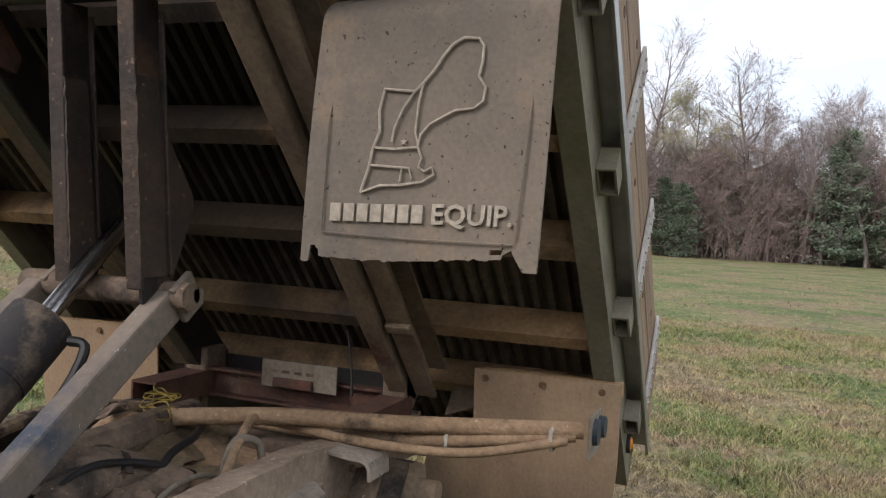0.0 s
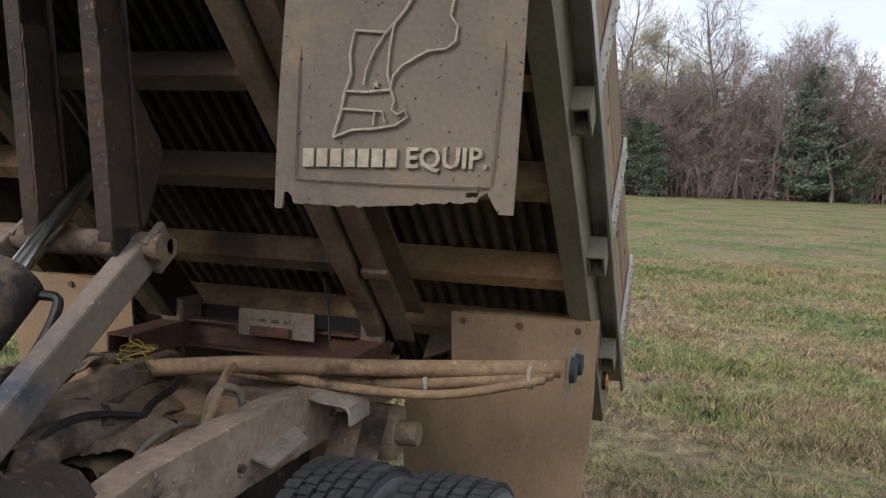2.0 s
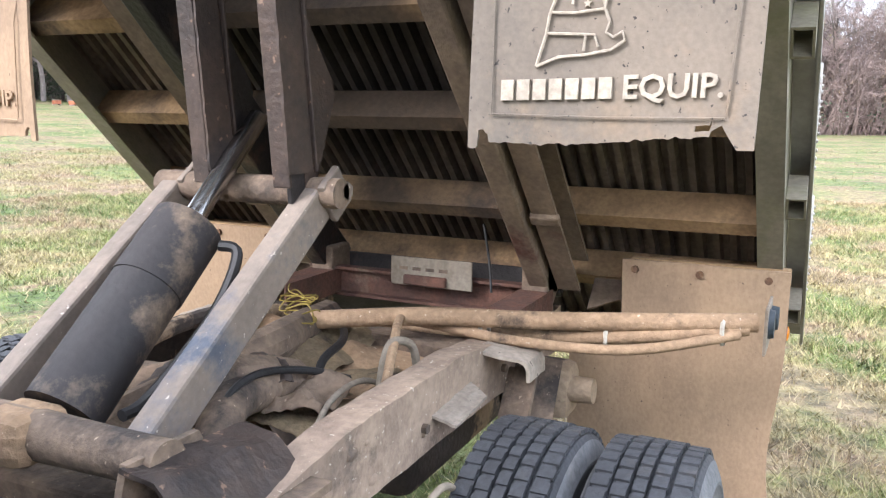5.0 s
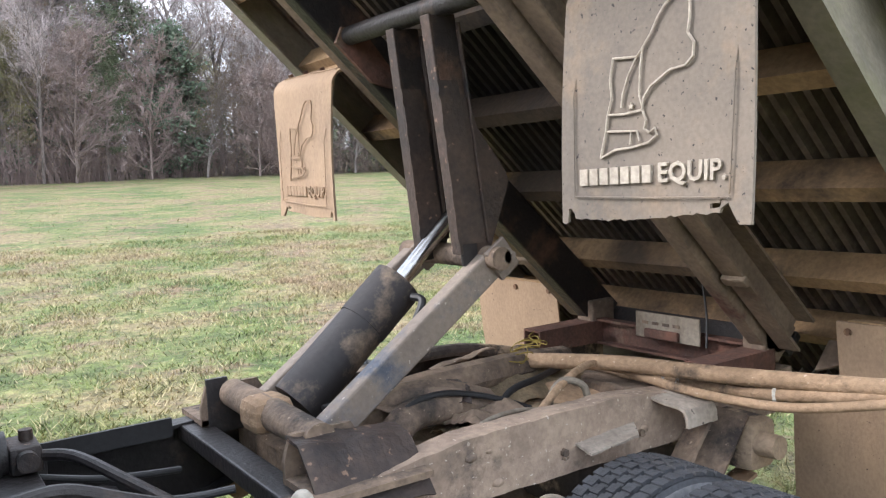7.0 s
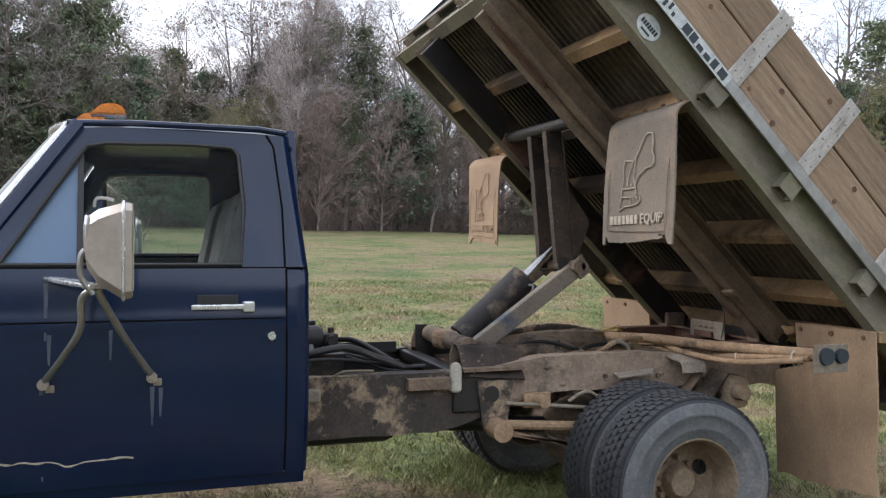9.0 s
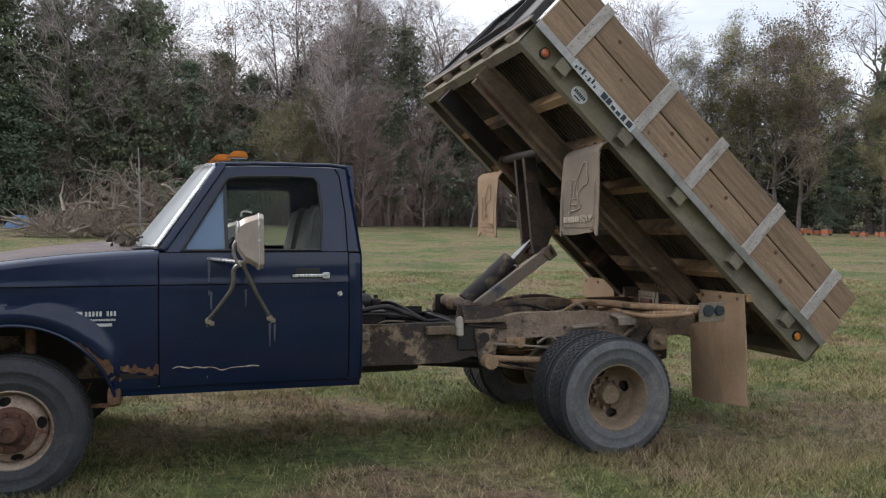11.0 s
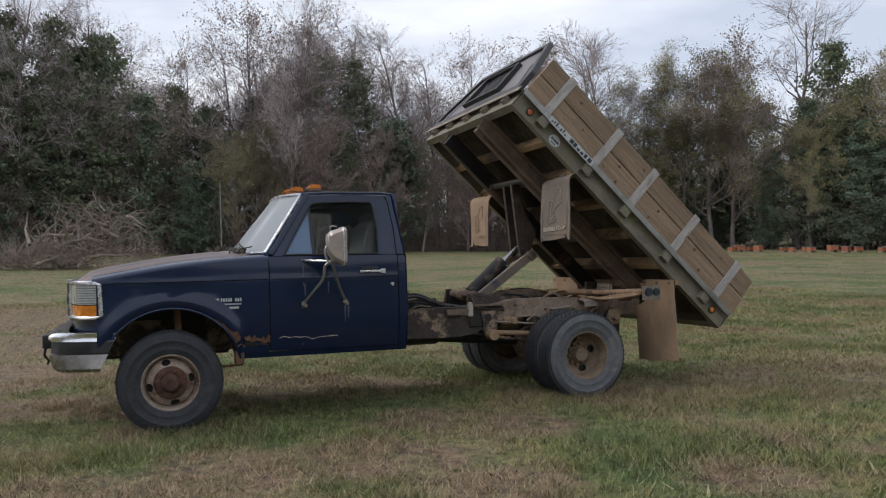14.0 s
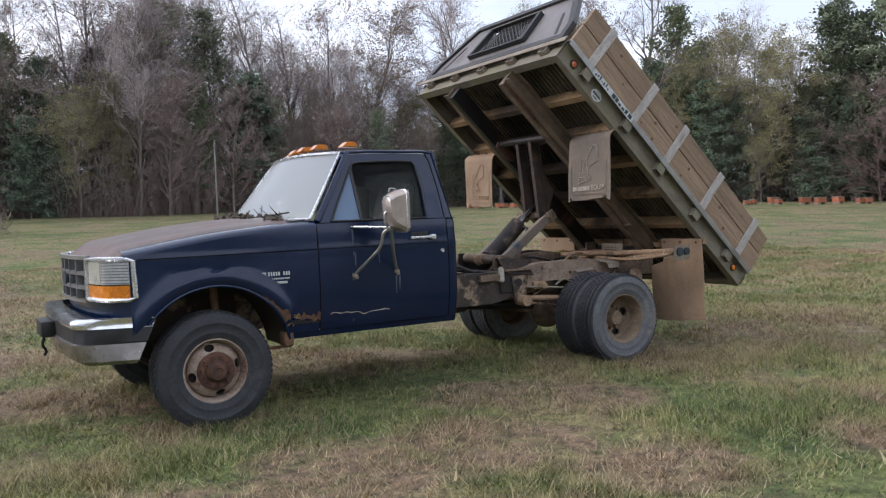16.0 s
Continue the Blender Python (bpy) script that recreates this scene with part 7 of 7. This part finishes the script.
    beam(bm, (-2.712, s * 0.945, 1.345), (-2.378, s * 0.772, 1.852), 0.046, 0.055, (0, s, 0.4), 0.012)
    part("windscreen_pillar", bm, PAINT, truck, smooth=True)

# dark seams round the doors, and the body crease's shade as a dark strip
for s in S:
    for name, pts, r in (
            ("door_seam", [(-1.674, s * (side_y(-1.674, z) - 0.0005), z) for z in spaced(0.60, 1.335, 10)], 0.0042),
            ("door_seam", [(-2.7315, s * (side_y(-2.7315, z) - 0.0005), z) for z in spaced(0.60, 1.30, 10)], 0.0042),
            ("door_seam", [(-1.676, s * (0.968 - (z - 1.335) * 0.392 + 0.001), z) for z in spaced(1.34, 1.56, 4)] + [(-1.697, s * (0.968 - 0.459 * 0.392 + 0.001), 1.794), (-1.722, s * 0.776, 1.84)], 0.0038),
            ("crease_shade_strip", [(x, s * (side_y(x, 1.160) + 0.0005), 1.160) for x in spaced(-3.93, -2.74, 16)], 0.0032),
            ("crease_shade_strip", [(x, s * (side_y(x, 1.160) + 0.0005), 1.160) for x in spaced(-2.72, -1.69, 10)], 0.0028),
            ("belt_seam", [(x, s * (side_y(x, 1.336) - 0.004), 1.338) for x in spaced(-2.70, -1.60, 10)], 0.0045)):
        bm = bmesh.new()
        sweep(bm, pts, r, 6)
        part(name, bm, SEAM_AND_CREASE, truck, smooth=True)
# badge on the near fender: bars for lettering
bm = bmesh.new()
by = side_y(-3.05, 0.99) + 0.003
box(bm, -3.155, -3.118, -by, -by + 0.003, 1.005, 1.025)
box(bm, -3.155, -3.146, -by, -by + 0.003, 0.955, 1.025)
box(bm, -3.155, -3.125, -by, -by + 0.003, 0.985, 0.995)
for k in range(9):
    if k != 5:
        box(bm, -3.105 + k * 0.018, -3.094 + k * 0.018, -by, -by + 0.003, 0.998, 1.024)
for k in range(12):
    box(bm, -3.105 + k * 0.013, -3.096 + k * 0.013, -by, -by + 0.003, 0.972, 0.983)
box(bm, -3.08, -2.97, -by, -by + 0.003, 0.942, 0.958)
badge = part("fender_badge", bm, WHITEDECAL, truck, "worn silver badge on the fender")

# roof
bm = bmesh.new()
def roof(u, v):
    x = -2.415 + (0.795) * u
    y = (v - 0.5) * 2
    crown = 0.055 * (1 - y * y) * (0.55 + 0.45 * math.sin(math.pi * min(1, max(0, u))))
    edge = 0.765
    z = 1.860 + crown - 0.05 * max(0, abs(y) - 0.92) / 0.08 * 0.6 - 0.04 * max(0.0, u - 0.92) / 0.08 - 0.02 * max(0.0, 0.06 - u) / 0.06
    return (x - 0.115 * (1 - y * y) * (1 - u) ** 2 + 0.012 * (1 - y * y) * u, y * edge, z)
grid(bm, 24, 28, roof)
thicken(bm, 0.03)
part("cab_roof", bm, PAINT, truck, smooth=True)
for s in S:
    bm = bmesh.new()
    sweep(bm, [(-2.42, s * 0.755, 1.852), (-2.2, s * 0.772, 1.860), (-1.75, s * 0.772, 1.860), (-1.65, s * 0.76, 1.850)], 0.012, 8)
    part("drip_rail", bm, PAINT, truck, smooth=True)
# amber roof lamps
for k, y in enumerate((-0.60, -0.24, 0.0, 0.24, 0.60)):
    bm = bmesh.new()
    prism(bm, [(-0.10, 0), (0.08, 0), (0.07, 0.028), (0.03, 0.042), (-0.04, 0.038)], 1, -0.05, 0.05)
    bmesh.ops.bevel(bm, geom=bm.edges[:], offset=0.006, segments=2, affect='EDGES')
    bmesh.ops.transform(bm, matrix=Matrix.Translation((-2.225 - 0.165 * (1 - (y / 0.75) ** 2), y, 1.882 + 0.034 * (1 - y * y))) @ Matrix.Diagonal((0.72, 1, 1.05, 1)), verts=bm.verts[:])
    part("roof_lamp", bm, AMBER, truck, "amber plastic roof marker lamp", smooth=True)

# windscreen with bright surround
def screen(u, v):
    y = (v - 0.5) * 2
    x0, z0, w0 = -2.745 - 0.19 * (1 - y * y), 1.365, 0.915
    x1, z1, w1 = -2.415 - 0.12 * (1 - y * y), 1.845, 0.742
    return (x0 + (x1 - x0) * u, (w0 + (w1 - w0) * u) * y, z0 + (z1 - z0) * u + 0.02 * (1 - y * y) * u)
bm = bmesh.new()
grid(bm, 6, 20, screen)
ws = part("windscreen", bm, SHIELD, truck, "windscreen glass with haze and sky reflection painted as a pale film", smooth="all")
ws.visible_shadow = False
bm = bmesh.new()
ring = [screen(0, v / 20) for v in range(21)] + [screen(u / 6, 1) for u in range(1, 7)] + [screen(1, 1 - v / 20) for v in range(1, 21)] + [screen(1 - u / 6, 0) for u in range(1, 7)]
sweep(bm, [Vector(p) + Vector((-0.006, 0, 0.006)) for p in ring], 0.011, 6)
part("screen_trim", bm, BRIGHTTRIM, ws, "bright windscreen trim", smooth=True)
# wiper
bm = bmesh.new()
sweep(bm, [(-2.955, -0.25, 1.40), (-2.90, -0.50, 1.41), (-2.83, -0.72, 1.425)], 0.006, 6)
part("wiper", bm, BLACKPLASTIC, ws)

# cab back wall with its window, floor, dash, seat
bm = bmesh.new()
ring_prism(bm, [(-0.90, 0.60), (0.90, 0.60), (0.90, 1.33), (0.72, 1.868), (-0.72, 1.868), (-0.90, 1.33)], [(-0.58, 1.36), (0.58, 1.36), (0.60, 1.42), (0.52, 1.74), (-0.52, 1.74), (-0.60, 1.42)], 0, -1.63, -1.605)
back = part("cab_back", bm, PAINT, truck)
bm = bmesh.new()
prism(bm, [(-0.59, 1.36), (0.59, 1.36), (0.60, 1.42), (0.52, 1.74), (-0.52, 1.74), (-0.60, 1.42)], 0, -1.622, -1.618)
part("rear_window", bm, PANE, back, "rear window glass").visible_shadow = False
bm = bmesh.new()
box(bm, -2.85, -1.63, -0.90, 0.90, 0.60, 0.66)
part("cab_floor", bm, INTERIOR, truck)
bm = bmesh.new()
prism(bm, [(-2.95, 0.7), (-2.6, 0.85), (-2.48, 1.12), (-2.50, 1.28), (-2.60, 1.35), (-2.86, 1.355), (-2.95, 1.2)], 1, -0.88, 0.88)
part("dashboard", bm, INTERIOR, truck, "dark dashboard", smooth=True)
for s in S:
    bm = bmesh.new()
    box(bm, -2.70, -1.68, s * 0.86, s * 0.875, 0.65, 1.33)
    part("door_card", bm, INTERIOR, truck)
bm = bmesh.new()
box(bm, -2.30, -1.80, -0.75, 0.75, 0.80, 1.02, None, 0.05)
seat = part("seat", bm, SEATMAT, truck, "grey cloth bench seat", smooth=True)
for y in (-0.40, 0.40):
    bm = bmesh.new()
    prism(bm, [(-1.97, 0.98), (-1.81, 0.98), (-1.745, 1.58), (-1.765, 1.635), (-1.81, 1.635), (-1.845, 1.57)], 1, y - 0.26, y + 0.26)
    bmesh.ops.bevel(bm, geom=bm.edges[:], offset=0.025, segments=2, affect='EDGES')
    part("seat_back", bm, SEATMAT, seat, smooth=True)
bm = bmesh.new()
lathe(bm, [(0.185 + 0.014 * math.cos(a), 0.014 * math.sin(a)) for a in (2 * math.pi * k / 8 for k in range(9))], 32, axis=2)
cyl(bm, (0, 0, 0), (0, 0, -0.05), 0.05, n=14)
beam(bm, (-0.185, 0, 0), (0.185, 0, 0), 0.03, 0.014)
bmesh.ops.transform(bm, matrix=Matrix.Translation((-2.40, -0.40, 1.25)) @ Matrix.Rotation(radians(-62), 4, 'Y'), verts=bm.verts[:])
part("steering_wheel", bm, BLACKPLASTIC, truck, smooth=True)

# hood
def hood(u, v):
    y = (v - 0.5) * 2
    x = -4.12 + 1.29 * u - 0.06 * (1 - y * y) * (1 - u) - 0.13 * (1 - y * y) * u
    half = 0.815 + 0.065 * u
    z = hood_line(x) + 0.012 + 0.055 * (1 - y * y) - 0.02 * max(0, abs(y) - 0.90) / 0.1 - 0.075 * max(0, 0.12 - u) ** 1.3 / 0.12 ** 1.3
    z += 0.014 * math.exp(-((abs(y) - 0.62) / 0.06) ** 2)
    return (x, half * y, z)
bm = bmesh.new()
grid(bm, 30, 36, hood)
thicken(bm, 0.006)
part("hood", bm, HOODPAINT, truck, "sun-faded brownish dark hood", smooth=True)
for s in S:
    # shoulder between the hood and the fender side
    bm = bmesh.new()
    def shoulder(u, v):
        x = -4.02 + 1.29 * u
        yo = side_y(x, hood_line(x) - 0.035)
        yi = 0.815 + 0.065 * u - 0.004
        q = math.pi / 2 * v
        return (x, s * (yi + (yo - yi) * math.cos(q)), hood_line(x) - 0.035 + 0.045 * math.sin(q))
    grid(bm, 24, 10, shoulder)
    thicken(bm, 0.005)
    part("fender_top", bm, PAINT, truck, smooth=True)
bm = bmesh.new()
grid(bm, 3, 20, lambda u, v: (-2.86 + 0.14 * u - 0.17 * (1 - (2 * v - 1) ** 2), (v - 0.5) * 1.74, 1.362 + 0.012 * u))
thicken(bm, 0.005)
part("cowl", bm, BLACKPLASTIC, truck)
# radiator support and inner nose, dark
bm = bmesh.new()
box(bm, -4.02, -3.98, -0.86, 0.86, 0.72, 1.18)
box(bm, -3.95, -3.0, -0.44, 0.44, 0.55, 1.15)
part("radiator_support", bm, BLACKPLASTIC, truck)

# grille: surround and bars
def nose_x(y):
    return -4.13 - 0.12 * (1 - (y / 0.9) ** 2)
bm = bmesh.new()
for z0, z1 in ((0.885, 0.905), (1.165, 1.19)):
    grid(bm, 1, 24, lambda u, v: (nose_x(-0.60 + 1.2 * v), -0.60 + 1.2 * v, z0 + (z1 - z0) * u))
thicken(bm, 0.04)
grille = part("grille", bm, DULLMETAL, truck, "grey plastic eggcrate grille with bright edge")
for z in (0.982, 1.075):
    bm = bmesh.new()
    grid(bm, 1, 24, lambda u, v: (nose_x(-0.58 + 1.16 * v) + 0.006, -0.58 + 1.16 * v, z - 0.013 + 0.026 * u))
    thicken(bm, 0.04)
    part("grille_bar", bm, GRILLE, grille)
for k in range(7):
    y = -0.58 + 1.16 * k / 6
    bm = bmesh.new()
    box(bm, nose_x(y) + 0.004, nose_x(y) + 0.05, y - 0.012, y + 0.012, 0.90, 1.17)
    part("grille_bar", bm, GRILLE, grille)
bm = bmesh.new()
cyl(bm, (nose_x(0) - 0.004, 0, 1.03), (nose_x(0) + 0.02, 0, 1.03), 0.06, n=24)
bmesh.ops.scale(bm, vec=(1, 1.5, 0.75), verts=bm.verts[:], space=Matrix.Translation((0, 0, -1.03)))
part("grille_emblem", bm, INK, grille, smooth=True)
for s in S:
    # lamp cluster: hazed lens, ribbed corner lens, amber strip, bright bezel
    def face(y):
        t = max(0.0, (abs(y) - 0.86) / 0.13)
        return nose_x(min(abs(y), 0.86)) + 0.02 + 0.16 * t ** 1.5
    def lens(bm, y0, y1, z0, z1, off):
        grid(bm, 10, 4, lambda u, v: (face(y0 + (y1 - y0) * u) - off, s * (y0 + (y1 - y0) * u), z0 + (z1 - z0) * v))
        return thicken(bm, 0.02)
    lampc = part("headlight", lens(bmesh.new(), 0.625, 0.815, 1.010, 1.155, 0.004), LENS, truck, "hazed rectangular headlight with amber strip below", smooth=True)
    part("corner_lens", lens(bmesh.new(), 0.822, 0.982, 1.010, 1.155, 0.004), CLEARLENS, lampc, "ribbed clear corner lens", smooth=True)
    bm = bmesh.new()
    for k in range(8):
        z = 1.020 + 0.0185 * k
        sweep(bm, [(face(y) - 0.010, s * y, z) for y in spaced(0.826, 0.978, 8)], 0.0034, 4)
    part("lens_rib", bm, GRILLE, lampc)
    part("turn_signal", lens(bmesh.new(), 0.63, 0.982, 0.925, 1.003, 0.006), AMBER, lampc, "amber turn signal strip", smooth=True)
    bm = bmesh.new()
    path = [(0.612, 0.912), (0.612, 1.168), (0.80, 1.172), (0.90, 1.172), (0.965, 1.170), (0.990, 1.155), (0.994, 0.925), (0.975, 0.912), (0.90, 0.912), (0.80, 0.912), (0.612, 0.912)]
    sweep(bm, [(face(a) - 0.006, s * a, b) for a, b in path], 0.016, 8)
    part("headlight_bezel", bm, BRIGHTTRIM, lampc, "chrome bezel", smooth=True)
    bm = bmesh.new()
    grid(bm, 8, 2, lambda u, v: (face(0.60 + 0.38 * u) + 0.035, s * (0.60 + 0.38 * u), 0.90 + 0.28 * v))
    part("headlight_housing", bm, BLACKPLASTIC, lampc)
# valance under the lamps
bm = bmesh.new()
grid(bm, 30, 3, lambda u, v: (-4.10 - 0.10 * (1 - (2 * u - 1) ** 2) + 0.13 * abs(2 * u - 1) ** 6, (u - 0.5) * 1.96, 0.78 + 0.115 * v))
thicken(bm, 0.006)
part("front_valance", bm, PAINT, truck, smooth=True)

# bumper: a swept section that wraps round the corners
def bumper_plan(u):
    y = (u - 0.5) * 2.06
    t = abs(y) / 1.03
    return -4.345 + 0.06 * t * t + 0.46 * max(0.0, t - 0.80) ** 1.6 / 0.2 ** 1.6 * 0.95, y
SECTION = ((0.12, 0.806), (0.04, 0.806), (0.008, 0.802), (-0.012, 0.790), (-0.022, 0.772), (-0.020, 0.755), (-0.004, 0.742), (-0.004, 0.655), (-0.016, 0.645), (-0.012, 0.60), (0.008, 0.54), (0.06, 0.515))
def bump_strip(k0, k1, off):
    bm = bmesh.new()
    cols = []
    for i in range(61):
        x, y = bumper_plan(i / 60)
        t = max(0.0, abs(y) / 1.03 - 0.8) / 0.2
        cols.append([bm.verts.new((x + dx * (1 - t) + off - 0.13 * t * max(0.0, 0.79 - z) / 0.28, y - math.copysign(min(dx, 0.03) * t, y), z + 0.02 * t * (0.65 - z))) for dx, z in SECTION[k0:k1]])
    for a, b in zip(cols, cols[1:]):
        for j in range(len(a) - 1):
            bm.faces.new((a[j], b[j], b[j + 1], a[j + 1]))
    return thicken(bm, 0.004)
bumper = part("front_bumper", bump_strip(0, 7, 0), BUMPERMAT, truck, "dulled chrome bumper with dark rub strip", smooth=True)
part("rub_strip", bump_strip(6, 9, 0.0), BLACKPLASTIC, bumper, "dark rubber strip", smooth=True)
part("lower_bumper", bump_strip(8, 12, 0), LOWCHROME, bumper, smooth=True)
# black bracket with a hanging strap in the middle of the bumper
bm = bmesh.new()
box(bm, -4.435, -4.345, -0.17, 0.17, 0.635, 0.745, None, 0.012)
part("plate_bracket", bm, BLACKPLASTIC, bumper, "bent black bracket", smooth=True)
bm = bmesh.new()
sweep(bm, curve_pts([(-4.41, -0.12, 0.65), (-4.425, -0.10, 0.58), (-4.40, -0.05, 0.53), (-4.41, -0.02, 0.50)], 4), 0.010, 8)
part("strap", bm, BLACKPLASTIC, bumper, smooth=True)

# aerial and dead leaves on the cowl
bm = bmesh.new()
sweep(bm, [(-2.93, 0.76, 1.37), (-2.93, 0.74, 1.42), (-2.94, 0.70, 2.08)], [0.014, 0.007, 0.005], 6)
part("aerial", bm, DULLMETAL, truck, "thin whip aerial")


# ---------------------------------------------------------------- loose things
def leaf_litter():
    rng = random.Random(31)
    V, F = [], []
    for i in range(260):
        y = rng.uniform(-0.75, 0.8)
        x = -2.84 - 0.16 * (1 - y * y) + rng.gauss(0, 0.035)
        leaf_tri(rng, V, F, Vector((x, y, 1.385 + 0.05 * (1 - abs(y)) + abs(rng.gauss(0, 0.02)) - 0.03)), 0.040)
    for i in range(14):
        y = rng.uniform(-0.7, 0.4)
        p = Vector((-2.86, y, 1.40))
        q = p + Vector((rng.uniform(-0.15, 0.05), rng.uniform(-0.15, 0.15), rng.uniform(0.0, 0.09)))
        add_tube(V, F, [p, q], [0.004, 0.002], 3)
    tagged(new("leaf_litter", mesh_from("leaf_litter", V, F, LEAF)), "dead leaves and twigs lying against the windscreen", "leaves", kind="stuff")


leaf_litter()


def brush_pile(cx, cy, w, h, seed, label):
    rng = random.Random(seed)
    root = thing("brush_pile", label, "brush pile", at=(cx, cy, ground_z(cx, cy)))
    V, F = [], []
    for i in range(640):
        a, r = rng.uniform(0, 6.283), rng.random() ** 0.6
        hump = 0.78 + 0.6 * noise.noise((math.cos(a) * r * 1.7, seed * 1.3, 0.0))
        p = Vector((math.cos(a) * r * w, math.sin(a) * r * 1.6, rng.uniform(0, h * hump * (1 - 0.75 * r * r))))
        d = Vector((rng.gauss(0, 1), rng.gauss(0, 0.7), rng.gauss(0.45, 0.5))).normalized()
        pts, rs = limb(rng, p, d, rng.uniform(0.5, 1.8) * (1.9 if i % 6 == 0 else 1), rng.uniform(0.010, 0.034), 5, 0.38, 0.0)
        for q in pts:
            q.z = max(q.z, 0.02)
        add_tube(V, F, pts, rs, 4)
    o = new("brushwood", mesh_from("brushwood", V, F, DEADWOOD))
    o.parent = root
    for i in range(12):
        V, F = [], []
        p = Vector((rng.uniform(-0.9, 0.5) * w, rng.uniform(-1.4, -0.5), rng.uniform(0.2, h * 0.6)))
        d = Vector((rng.uniform(-1, 1), rng.uniform(-0.4, 0.1), rng.uniform(-0.1, 0.5))).normalized()
        pts, rs = limb(rng, p, d, rng.uniform(1.2, 2.6), rng.uniform(0.06, 0.12), 6, 0.22, 0.0)
        for q in pts:
            q.z = max(q.z, 0.08)
        add_tube(V, F, pts, rs, 7)
        o = new("log", mesh_from("log", V, F, PALEPLATE))
        o.parent = root


brush_pile(-5.6, 38, 3.3, 4.3, 3, "heap of grey cut branches and logs in the field")
brush_pile(-8.6, 40, 2.6, 1.4, 4, "low heap of grey branches in the field")


def hive(x, y, s, turn, label):
    bm = bmesh.new()
    box(bm, -0.26, 0.26, -0.21, 0.21, 0.10, 0.36, None, 0.008)
    root = part("hive_box", bm, HIVE)
    root.matrix_world = Matrix.Translation((x, y, ground_z(x, y))) @ Matrix.Rotation(turn, 4, 'Z') @ Matrix.Scale(s, 4)
    tagged(root, label, "box", "row of boxes in the field")
    bm = bmesh.new()
    box(bm, -0.28, 0.28, -0.23, 0.23, 0.36, 0.41, None, 0.008)
    part("lid", bm, PALEPLATE, root)
    for dx in (-0.2, 0.2):
        bm = bmesh.new()
        box(bm, dx - 0.04, dx + 0.04, -0.2, 0.2, 0.0, 0.10)
        part("foot", bm, DEADWOOD, root)


rng = random.Random(8)
for i in range(32):
    deg = -34 - 28 * (i + rng.uniform(-0.6, 0.6)) / 31
    r = 58 + rng.uniform(-1, 1)
    a = radians(deg)
    hive(-2 - r * math.sin(a), r * math.cos(a), rng.uniform(0.8, 1.25), rng.uniform(-0.4, 0.4), "small orange-red wooden box on blocks in the field")
bm = bmesh.new()
grid(bm, 14, 10, lambda u, v: (-14.3 + 2.0 * u, 52 + 1.5 * v, ground_z(-13, 52) + 0.02 + 0.92 * math.sin(math.pi * u) ** 0.5 * math.sin(math.pi * v) ** 0.5 * (0.8 + 0.3 * noise.noise((u * 4, v * 4, 1)))))
tagged(part("tarp", bm, TARP, smooth=True), "blue tarpaulin over a low heap by the woods", "tarpaulin")
